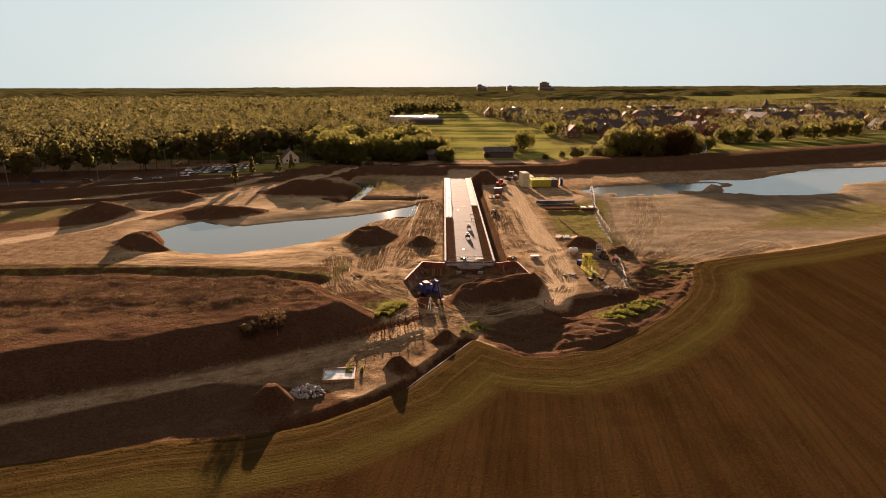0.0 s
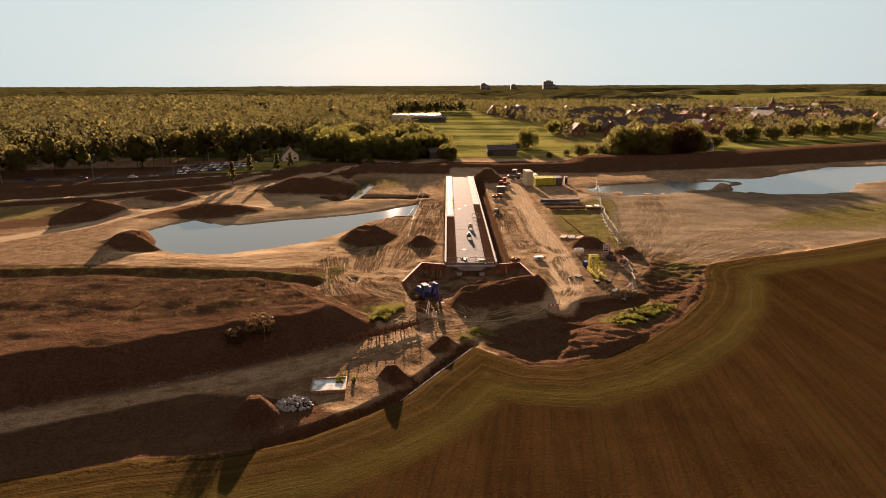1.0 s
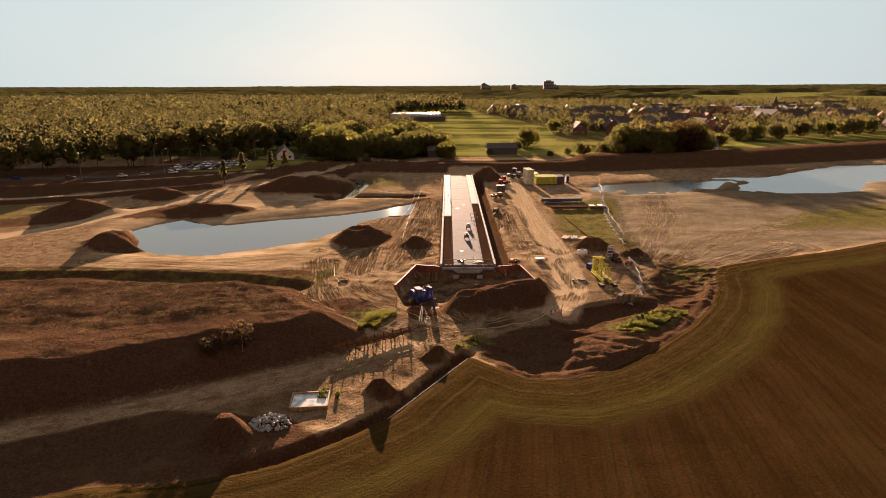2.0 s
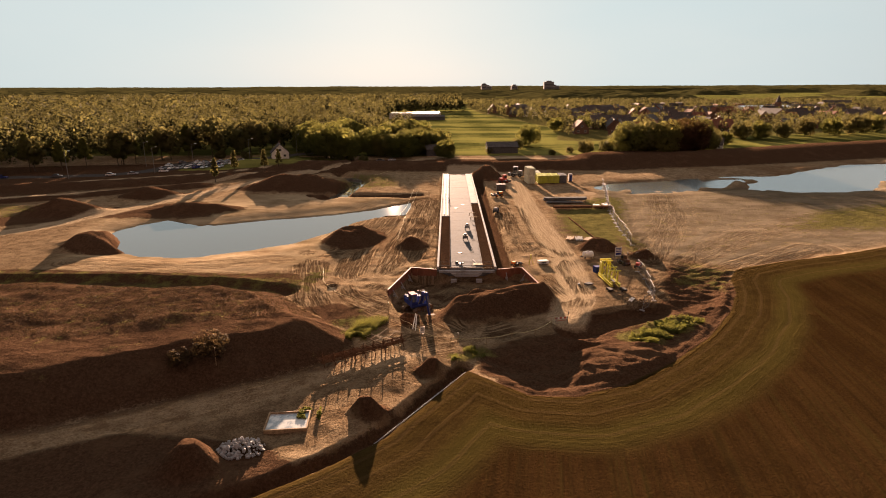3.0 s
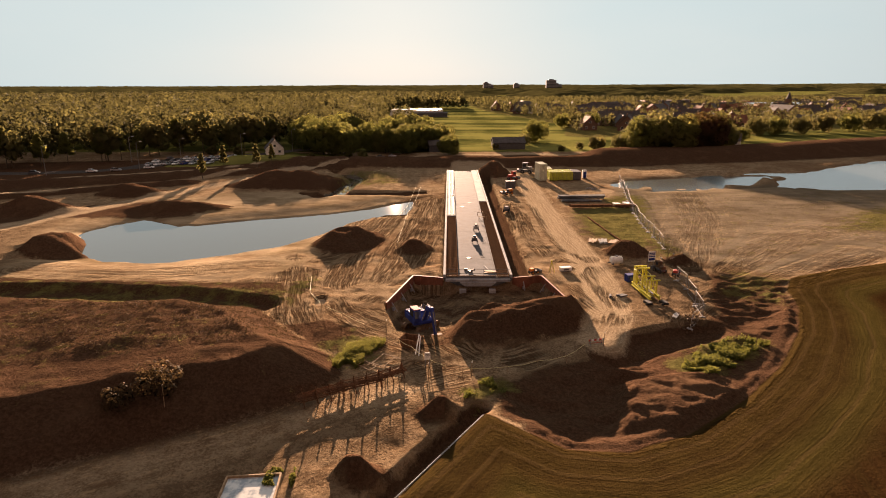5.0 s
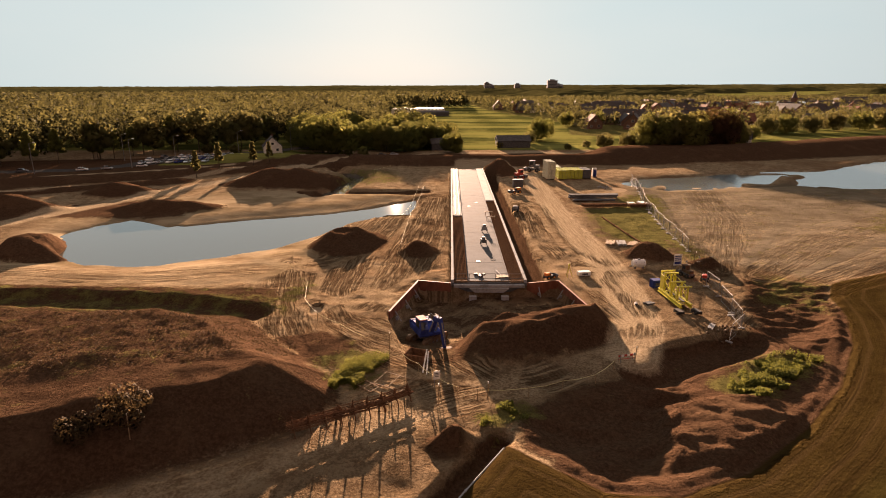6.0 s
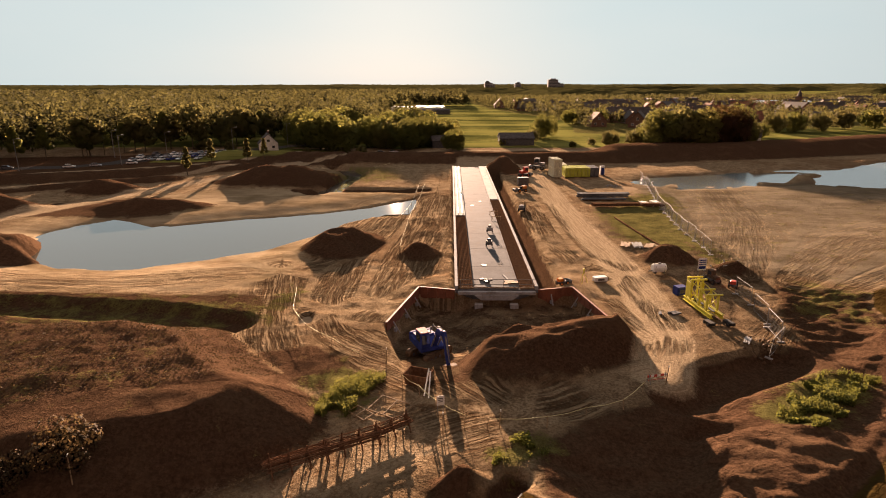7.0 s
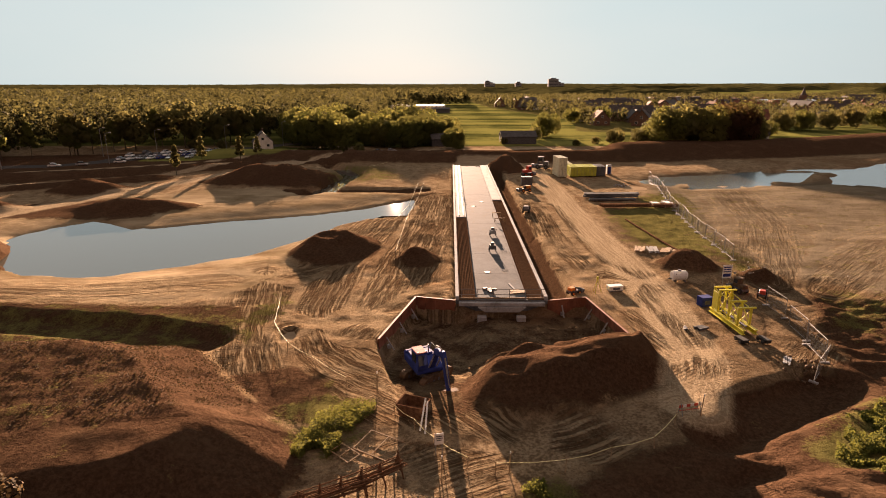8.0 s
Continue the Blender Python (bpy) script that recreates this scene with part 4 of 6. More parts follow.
WOOD_NEAR = [(-600, 175), (-250, 194), (-150, 214), (-110, 250), (-84, 266), (-64, 290), (-30, 296), (-6, 300), (-30, 330), (-42, 400), (-54, 520), (-600, 520)]
rng = np.random.RandomState(21)
wood("wood_near", scatter(rng, -420, 0, 170, 470, 8.8, lambda x, y: inside(x, y, WOOD_NEAR) > 0), 470, 0.37, STAND_LEAF, "dense deciduous wood in low sun", 1, (8, 20))
clear = [(-30, 240), (75, 240), (75, 400), (44, 630), (-56, 630), (-46, 400)]
wood("wood_middle", scatter(rng, -900, 60, 470, 1000, 11.0, lambda x, y: (inside(x, y, clear) < 0) & (x < 20) & ((fractal(x, y, 160, 77) > 0.34) | (x < -150))), 95, 0.85, STAND_LEAF, "dense deciduous wood reaching far back", 2, (10, 20))
town = [(62, 330), (110, 320), (140, 345), (330, 420), (900, 700), (900, 1000), (20, 1000), (40, 640), (78, 420)]
wood("town_trees", scatter(rng, 20, 800, 300, 1000, 12.0, lambda x, y: (inside(x, y, town) > 0) & (fractal(x, y, 46, 55) > 0.44 - 0.1 * smooth(y, 500, 700))), 95, 0.68, STAND_LEAF, "garden and street trees between the houses of the village", 3, (6, 12))


def canopy():
    """The far woods as one uneven sheet of crowns, with open land between."""
    ys = [960.0]
    while ys[-1] < 4150:
        ys.append(ys[-1] * 1.0065)
    xs = np.linspace(-1, 1, 420)
    Y, U = np.meshgrid(np.array(ys), xs, indexing="ij")
    X = U * Y * 0.86
    h = 6 + 9 * fractal(X, Y, 26, 91, 3) + 9 * (fractal(X, Y * 0.35, 240, 95, 3) - 0.45)
    h += 16 * smooth(Y, 2000, 4000)
    open_land = smooth(fractal(X, Y * 0.5, 330, 99, 2), 0.30, 0.42)
    h = np.where(Y < 2600, -1.5 + (h + 1.5) * open_land, h)
    h = -1.5 + (h + 1.5) * smooth(Y, 960, 1120)
    i = np.arange(X.size).reshape(X.shape)
    f = np.stack([i[:-1, :-1], i[:-1, 1:], i[1:, 1:], i[1:, :-1]], -1).reshape(-1, 4)
    ob = mesh_from("far_woods", np.stack([X.ravel(), Y.ravel(), h.ravel()], 1), f, FAR_LEAF, None, True)
    tagged(ob, "far flat woods and hedges up to the horizon", "wood", "", "stuff")


canopy()


# ---- the bridge deck under construction ----
DECK_TOP, DECK_Y0, DECK_Y1 = 0.55, 101.6, 201.0


def build_deck():
    ob = thing("bridge_deck", "long unfinished concrete bridge deck with bare reinforcement along both sides", "bridge", "", "", (5.0, 0, 0))
    bm = bmesh.new()
    prism(bm, [(-4.6, DECK_TOP - 0.35), (-2.6, DECK_TOP - 1.15), (2.6, DECK_TOP - 1.15), (4.6, DECK_TOP - 0.35), (4.6, DECK_TOP - 0.02), (-4.6, DECK_TOP - 0.02)], DECK_Y0, DECK_Y1, "y")
    part("slab", bm, CONCRETE, ob)
    r = random.Random(3)
    y = DECK_Y0
    while y < DECK_Y1 - 1:
        w = 8.3
        y2 = min(y + w, DECK_Y1)
        bm = bmesh.new()
        box(bm, (5.0, y2 - y - 0.03, 0.06), (-0.05, (y + y2) / 2, DECK_TOP + 0.01 + r.uniform(0, 0.006)), (0, 0, 0), 0.01)
        part("deck_panel", bm, CONCRETE, ob)
        y = y2
    for side, split, name in ((-1, 138.5, "left"), (1, 153.0, "right")):
        # edge beam in precast lengths
        y = DECK_Y0
        while y < DECK_Y1 - 0.5:
            y2 = min(y + 6.0, DECK_Y1)
            bm = bmesh.new()
            box(bm, (0.34, y2 - y - 0.03, 0.62), (side * 4.45, (y + y2) / 2, DECK_TOP + 0.10), (0, 0, 0), 0.03)
            part("edge_beam", bm, PALE, ob)
            y = y2
        # finished footway on the far stretch, open bars on the near one
        y = split
        while y < DECK_Y1 - 0.5:
            y2 = min(y + 10.5, DECK_Y1)
            bm = bmesh.new()
            box(bm, (1.62, y2 - y - 0.02, 0.30), (side * 3.42, (y + y2) / 2, DECK_TOP + 0.13), (0, 0, 0), 0.02)
            part("footway", bm, PALE, ob)
            y = y2
        bm = bmesh.new()
        for k in range(9):
            rod(bm, (side * (2.72 + 0.18 * k), DECK_Y0 + 0.3, DECK_TOP + 0.16), (side * (2.72 + 0.18 * k), split - 0.1, DECK_TOP + 0.16), 0.022, None, 5)
        y = DECK_Y0 + 0.4
        while y < split:
            rod(bm, (side * 2.62, y, DECK_TOP + 0.12), (side * 4.26, y, DECK_TOP + 0.12), 0.02, None, 4)
            rod(bm, (side * 2.66, y, DECK_TOP), (side * 2.66, y, DECK_TOP + 0.38), 0.018, None, 4)
            rod(bm, (side * 4.2, y, DECK_TOP), (side * 4.2, y, DECK_TOP + 0.34), 0.018, None, 4)
            y += 0.3
        for k in (2.66, 4.2):
            rod(bm, (side * k, DECK_Y0 + 0.3, DECK_TOP + 0.36), (side * k, split - 0.1, DECK_TOP + 0.36), 0.022, None, 5)
        part("reinforcement", bm, RUST, ob, "rusty reinforcement bars")
        bm = bmesh.new()
        box(bm, (1.62, split - DECK_Y0 - 0.2, 0.03), (side * 3.44, (split + DECK_Y0) / 2, DECK_TOP + 0.005))
        part("shutter_board", bm, DARK_BOARD, ob, "brown shuttering boards under the bars")
    # stepped end of the deck
    bm = bmesh.new()
    box(bm, (8.6, 0.5, 0.35), (0, DECK_Y0 - 0.26, DECK_TOP - 0.30), (0, 0, 0), 0.03)
    part("end_beam", bm, PALE, ob)
    bm = bmesh.new()
    prism(bm, [(-2.4, DECK_TOP - 0.5), (-1.7, DECK_TOP - 1.0), (1.7, DECK_TOP - 1.0), (2.4, DECK_TOP - 0.5)], DECK_Y0 - 0.75, DECK_Y0 - 0.1, "y")
    part("nose_block", bm, PALE, ob)
    for k in (-2.0, 1.9):
        bm = bmesh.new()
        box(bm, (0.9, 0.7, 0.7), (k, DECK_Y0 - 0.9, -1.15), (0, 0, 0), 0.03)
        part("bearing_block", bm, PALE, ob)
    return ob


build_deck()


# ---- things on the site ----
def bm_box(size, at=(0, 0, 0), turn=(0, 0, 0), bevel=0.0):
    return box(bmesh.new(), size, at, turn, bevel)


def bm_rods(*bars):
    bm = bmesh.new()
    for a, b, r in bars:
        rod(bm, a, b, r, None, 6)
    return bm


def stand(ob, x, y, turn=0.0, lift=0.0, tip=(0.0, 0.0), level=None):
    """Sets a thing down on the ground."""
    z = ground_at(x, y) if level is None else level
    ob.matrix_world = pose(x, y, z + lift, tip[0], tip[1], turn)
    return ob


# retaining walls of red-brown boards beside the end of the deck
def retaining_wall(points, top, foot, label):
    ob = thing("retaining_wall", label, "wall", "retaining walls")
    for (ax, ay), (bx, by) in zip(points, points[1:]):
        length = math.hypot(bx - ax, by - ay)
        turn = math.degrees(math.atan2(by - ay, bx - ax))
        n = max(1, round(length / 1.15))
        for k in range(n):
            s = (k + 0.5) / n
            cx, cy = ax + (bx - ax) * s, ay + (by - ay) * s
            part("wall_panel", bm_box((length / n - 0.03, 0.10 + 0.02 * (k % 2), top - foot), (cx, cy, (top + foot) / 2), (0, 0, turn), 0.012), WALL_RED, ob)
            if k % 3 == 1:
                side = Vector((math.sin(radians(turn)), -math.cos(radians(turn)), 0))
                if side.y > 0 or (side.x > 0) == (cx > 5):
                    side = -side if abs(side.y) < 0.6 and (side.x > 0) == (cx > 5) else side
                bm = bmesh.new()
                rod(bm, Vector((cx, cy, top - 0.55)) + side * 0.05, Vector((cx, cy, foot + 0.25)) + side * 0.75, 0.07, None, 6)
                box(bm, (0.3, 0.3, 0.35), Vector((cx, cy, foot + 0.55)) + side * 0.28, (0, 0, turn))
                part("prop", bm, PALE, ob, "pale steel prop with a concrete foot")
        mid = ((ax + bx) / 2, (ay + by) / 2, top + 0.05)
        part("capping_beam", bm_box((length + 0.1, 0.22, 0.1), mid, (0, 0, turn), 0.015), WALL_RED, ob)
    return ob


retaining_wall([(0.35, 101.9), (-3.7, 102.9), (-6.3, 92.6)], 0.35, -1.6, "low red-brown boarded retaining wall with a splayed wing")
retaining_wall([(9.65, 101.9), (13.7, 102.9), (15.7, 92.6)], 0.35, -1.6, "low red-brown boarded retaining wall with pale props")


def end_railing():
    ob = thing("site_railing", "light tubular guard rail across the end of the deck", "railing", "", "", (5, DECK_Y0 + 0.25, DECK_TOP))
    for k in range(6):
        part("post", bm_rods(((-4.0 + 1.6 * k, 0, 0), (-4.0 + 1.6 * k, 0, 1.1), 0.035)), STEEL, ob)
    for h in (0.5, 1.08):
        part("rail", bm_rods(((-4.3, 0, h), (4.3, 0, h), 0.035)), STEEL, ob)
    part("toe_board", bm_box((8.5, 0.03, 0.16), (0, 0.06, 0.1)), WOOD, ob)
    return ob


end_railing()


def deck_machine(x, y, colour, label):
    """A small engine-driven machine on two wheels."""
    ob = thing("floor_machine", label, "machine", "machines on the deck", "", (x, y, DECK_TOP + 0.05), 12)
    part("housing", bm_box((0.75, 0.95, 0.55), (0, 0, 0.55), (0, 0, 0), 0.06), colour, ob)
    part("engine", bm_box((0.45, 0.5, 0.3), (0, 0.1, 0.97), (0, 0, 0), 0.04), GREY, ob)
    for sx in (-0.42, 0.42):
        part("wheel", bm_rods(((sx - 0.06, 0, 0.22), (sx + 0.06, 0, 0.22), 0.22)), BLACK, ob)
    part("handle", bm_rods(((-0.3, -0.45, 0.7), (-0.3, -1.0, 1.1), 0.025), ((0.3, -0.45, 0.7), (0.3, -1.0, 1.1), 0.025), ((-0.3, -1.0, 1.1), (0.3, -1.0, 1.1), 0.025)), STEEL, ob)
    return ob


deck_machine(5.3, 119.4, GREY, "dark grey power trowel standing on the deck")
deck_machine(5.9, 127.4, PALE, "pale grey generator standing on the deck")


PALE_BLUE = plain("pale_blue_plastic", (0.22, 0.40, 0.48), (0.32, 0.50, 0.58), 0.5)
for k in range(2):
    ob = thing("supply_pipe", "thin pale-blue pipe lying along the finished footway", "pipe", "pipes on the footway", "", (1.25 + 0.75 * k, 0, DECK_TOP + 0.36))
    for q in range(6):
        part("pipe_length", bm_rods(((0, 139.5 + 10 * q, 0), (0.05 * (q % 2), 149.4 + 10 * q, 0), 0.075)), PALE_BLUE, ob)
        part("joint", bm_rods(((0, 149.2 + 10 * q, 0), (0, 149.6 + 10 * q, 0), 0.1)), STEEL, ob)


def trestle(x, y, z, turn, length, label, group=""):
    ob = thing("trestle", label, "trestle", group, "", (x, y, z), turn)
    part("beam", bm_box((length, 0.1, 0.12), (0, 0, 0.72), (0, 0, 0), 0.01), WOOD, ob)
    for sx in (-1, 1):
        for sy in (-1, 1):
            part("leg", bm_rods(((sx * length * 0.42, 0, 0.7), (sx * length * 0.46, sy * 0.32, 0), 0.035)), WOOD, ob)
    return ob


trestle(7.35, 139.5, DECK_TOP + 0.02, 4, 1.4, "rusty brown trestle across the bars", "trestles on the deck")
trestle(7.5, 135.4, DECK_TOP + 0.02, 2, 1.6, "rusty brown trestle across the bars", "trestles on the deck")


def timber_stack(x, y, z, turn, lengths, material, label, name="timber_stack", group="timber", pieces="plank", w=0.22, h=0.06, seed=1):
    """Loose boards, one on another, each a little askew."""
    r = random.Random(seed)
    ob = thing(name, label, "timber", group, "", (x, y, z), turn)
    for k, length in enumerate(lengths):
        part(pieces, bm_box((length, w, h), (r.uniform(-0.25, 0.25), (k % 4 - 1.5) * w * 1.25 + r.uniform(-0.05, 0.05), h * 0.5 + (k // 4) * (h + 0.01)), (0, 0, r.uniform(-6, 6)), 0.008), material, ob)
    return ob


timber_stack(6.9, 103.9, DECK_TOP + 0.05, 8, (1.8, 1.5, 1.6, 1.2, 1.4), WOOD, "a few loose boards lying on the deck")
timber_stack(6.0, 105.6, DECK_TOP + 0.05, 100, (2.2,), PALE, "single pale board lying on the deck")
timber_stack(4.0, 104.2, DECK_TOP + 0.05, 30, (0.5, 0.5, 0.4, 0.5, 0.5), GREY, "small dark stack of blocks on the deck", "block_stack", "timber", "block", 0.3, 0.2)
for k, (hx, hy) in enumerate(((4.1, 110.5), (3.9, 148.0), (5.6, 152.0))):
    ob = thing("drain_cover", "dark round drain cover set in the deck", "drain", "drain covers", "", (hx, hy, DECK_TOP + 0.045))
    part("lid", bm_rods(((0, 0, 0), (0, 0, 0.03), 0.38)), GREY, ob)
    part("rim", bm_rods(((0, 0, 0), (0, 0, 0.02), 0.46)), RUST, ob)


# ---- blue excavator ----
def excavator(x, y, turn, track_turn, size):
    ob = thing("excavator", "blue crawler excavator with a faded cab roof, bucket lowered", "excavator", "", "", (x, y, ground_at(x, y) - 0.03), turn)
    ob.scale = (size, -size, size)
    base = new("undercarriage")
    base.parent = ob
    base.matrix_basis = pose(0, 0, 0, 0, 0, track_turn)
    me = bpy.data.meshes.new("undercarriage")
    bm = box(bmesh.new(), (1.9, 1.4, 0.35), (0, 0, 0.62), (0, 0, 0), 0.08)
    rod(bm, (0, 0, 0.7), (0, 0, 1.05), 0.6, None, 16)
    bm.to_mesh(me)
    bm.free()
    me.materials.append(GREY)
    bpy.data.objects.remove(base)
    base = new("undercarriage", me)
    base.parent = ob
    base.matrix_basis = pose(0, 0, 0, 0, 0, track_turn)
    for sy in (-1.15, 1.15):
        bm = bmesh.new()
        ring = [(2.0 * math.copysign(1, math.cos(a)) * 0.8 + 0.45 * math.cos(a), 0.45 + 0.45 * math.sin(a)) for a in [k * math.pi / 12 + 0.001 for k in range(24)]]
        put = [(a, b) for a, b in ring]
        near, far = ([bm.verts.new((a, sy + s, b)) for a, b in put] for s in (-0.3, 0.3))
        k = len(put)
        bm.faces.new(near), bm.faces.new(far[::-1])
        for i in range(k):
            bm.faces.new((near[i], far[i], far[(i + 1) % k], near[(i + 1) % k]))
        bmesh.ops.recalc_face_normals(bm, faces=bm.faces[:])
        for i in range(12):
            box(bm, (0.07, 0.62, 0.05), (-1.55 + 0.28 * i, sy, 0.91))
        track = part("track", bm, MUD, base)
        for i in range(5):
            part("roller", bm_rods(((-1.4 + 0.7 * i, sy - 0.32, 0.42), (-1.4 + 0.7 * i, sy + 0.32, 0.42), 0.17)), GREY, base)
    bm = bmesh.new()
    prism(bm, [(-2.3, 1.0), (1.1, 1.0), (1.1, 1.35), (-0.4, 1.72), (-2.1, 1.72), (-2.35, 1.45)], -1.3, 1.3, "y")
    bmesh.ops.bevel(bm, geom=bm.edges[:], offset=0.06, segments=1, affect="EDGES")
    house = part("house", bm, BLUE, ob)
    part("engine_cover", bm_box((1.1, 2.1, 0.25), (-1.55, 0, 1.8), (0, 0, 0), 0.06), BLUE, house)
    part("exhaust", bm_rods(((-1.0, -0.6, 2.0), (-1.0, -0.6, 2.75), 0.06)), GREY, house)
    part("counterweight", bm_box((0.45, 2.5, 0.85), (-2.35, 0, 1.5), (0, 0, 0), 0.12), BLUE, ob)
    bm = bmesh.new()
    prism(bm, [(-0.35, 1.45), (1.25, 1.45), (1.35, 2.0), (1.05, 3.0), (-0.35, 3.0)], 0.35, 1.3, "y")
    bmesh.ops.bevel(bm, geom=bm.edges[:], offset=0.05, segments=1, affect="EDGES")
    cab = part("cab", bm, BLUE, ob)
    part("cab_roof", bm_box((1.5, 1.0, 0.1), (0.35, 0.82, 3.05), (0, 0, 0), 0.04), plain("faded_pink_roof", (0.34, 0.10, 0.09), (0.46, 0.18, 0.16), 0.8), cab, "faded pink cab roof")
    part("windscreen", bm_box((0.03, 0.8, 0.9), (1.24, 0.82, 2.42), (0, -16, 0)), GLASS, cab)
    part("side_window", bm_box((1.0, 0.03, 0.8), (0.4, 1.32, 2.45)), GLASS, cab)
    part("rear_window", bm_box((0.03, 0.75, 0.7), (-0.37, 0.82, 2.5)), GLASS, cab)
    for sy in (0.45, 1.2):
        part("work_lamp", bm_box((0.12, 0.16, 0.12), (1.05, sy, 3.16), (0, 0, 0), 0.02), WHITE, cab)
    part("handrail", bm_rods(((-1.9, -1.2, 1.95), (-1.9, -1.2, 2.5), 0.03), ((-0.4, -1.2, 1.95), (-0.4, -1.2, 2.5), 0.03), ((-1.9, -1.2, 2.5), (-0.4, -1.2, 2.5), 0.03)), STEEL, ob)
    bm = bmesh.new()
    prism(bm, [(0.7, 1.55), (0.95, 1.4), (2.1, 3.2), (3.3, 3.5), (3.35, 3.9), (1.95, 3.8)], -0.45, 0.0, "y")
    bmesh.ops.bevel(bm, geom=bm.edges[:], offset=0.04, segments=1, affect="EDGES")
    boom = part("boom", bm, BLUE, ob)
    for sy in (-0.6, 0.13):
        part("boom_ram", bm_rods(((0.95, sy, 1.5), (1.7, sy, 2.55), 0.09), ((1.7, sy, 2.55), (2.15, sy, 3.2), 0.05)), STEEL, boom)
    bm = bmesh.new()
    prism(bm, [(3.0, 4.0), (3.45, 4.05), (3.75, 3.5), (4.55, 0.95), (4.3, 0.9), (3.3, 3.35)], -0.4, -0.05, "y")
    bmesh.ops.bevel(bm, geom=bm.edges[:], offset=0.03, segments=1, affect="EDGES")
    arm = part("arm", bm, BLUE, ob)
    part("arm_ram", bm_rods(((1.9, -0.22, 3.9), (2.6, -0.22, 4.1), 0.09), ((2.6, -0.22, 4.1), (3.1, -0.22, 4.0), 0.05)), STEEL, arm)
    part("bucket_ram", bm_rods(((3.7, -0.22, 3.6), (4.25, -0.22, 2.2), 0.08), ((4.25, -0.22, 2.2), (4.65, -0.22, 1.3), 0.045)), STEEL, arm)
    bm = bmesh.new()
    prism(bm, [(4.2, 0.95), (4.85, 1.0), (5.1, 0.55), (4.95, 0.12), (4.45, 0.02), (4.0, 0.1), (4.05, 0.18), (4.45, 0.12), (4.85, 0.25), (4.9, 0.55), (4.7, 0.85), (4.2, 0.85)], -1.0, 0.55, "y")
    bucket = part("bucket", bm, MUD, ob, "muddy digging bucket")
    for sy in (-1.0, 0.52):
        part("bucket_side", prism(bmesh.new(), [(4.2, 0.9), (4.85, 0.95), (5.05, 0.55), (4.9, 0.15), (4.45, 0.05), (4.0, 0.12)], sy, sy + 0.04, "y"), MUD, bucket)
    for k in range(5):
        part("tooth", bm_box((0.2, 0.08, 0.06), (3.92, -0.9 + 0.34 * k, 0.11), (0, 0, 0), 0.02), STEEL, bucket)
    return ob


excavator(-2.06, 89.2, -66, 62, 0.89)


# ---- yellow frame on its bogies ----
def steel_frame():
    ob = thing("gantry_frame", "yellow steel lifting frame lying on two beams over black bogies", "steel frame", "", "", (25.7, 96.7, ground_at(25.7, 96.7)), -85)
    ob.scale = (0.76, 0.76, 0.76)
    # along local x, from the far end to the near one
    for sy in (-0.75, 0.75):
        bm = bmesh.new()
        box(bm, (7.4, 0.42, 0.06), (0, sy, 0.92))
        box(bm, (7.4, 0.42, 0.06), (0, sy, 0.42))
        box(bm, (7.4, 0.06, 0.5), (0, sy, 0.67))
        part("main_beam", bm, YELLOW, ob)
    for x in (-2.6, -0.4, 1.8):
        part("cross_beam", bm_box((0.2, 1.6, 0.2), (x, 0, 0.72)), YELLOW, ob)
    for x, top in ((-3.2, 3.7), (-2.0, 3.7), (0.3, 3.1), (2.2, 3.0)):
        for sy in (-0.75, 0.75):
            part("upright", bm_box((0.26, 0.22, top - 0.9), (x, sy, (top + 0.9) / 2), (0, 0, 0), 0.02), YELLOW, ob)
        part("head_beam", bm_box((0.24, 2.2, 0.2), (x, 0.2, top + 0.08), (0, 0, 0), 0.02), YELLOW, ob)
        part("brace", bm_rods(((x, -0.7, 1.2), (x, 0.7, top - 0.2), 0.06)), YELLOW, ob)
    for sy in (-0.75, 0.75):
        part("diagonal", bm_rods(((-3.2, sy, 3.5), (0.3, sy, 1.0), 0.07)), YELLOW, ob)
        part("diagonal", bm_rods(((0.3, sy, 3.0), (2.2, sy, 1.0), 0.07)), YELLOW, ob)
        part("tie_bar", bm_rods(((-3.2, sy, 3.6), (2.2, sy, 2.9), 0.06)), YELLOW, ob)
    part("side_plate", bm_box((1.2, 0.08, 2.2), (-2.6, -0.86, 2.3), (0, 0, 0), 0.02), YELLOW, ob)
    part("side_plate", bm_box((0.9, 0.08, 1.7), (-2.2, 0.86, 2.4), (0, 0, 0), 0.02), YELLOW, ob)
    for x, sy in ((4.6, -1.5), (4.8, 1.0), (-3.4, 0.0)):
        bogie = part("bogie", bm_box((1.5, 0.8, 0.35), (x, sy, 0.33), (0, 0, 8), 0.05), BLACK, ob, "black wheeled bogie")
        for k in (-0.45, 0.45):
            part("wheel", bm_rods(((x + k, sy - 0.5, 0.22), (x + k, sy + 0.5, 0.22), 0.22)), BLACK, bogie)
    part("cable_tray", bm_box((5.0, 0.3, 0.12), (0.2, 0.1, 0.98)), GREY, ob)
    return ob


steel_frame()


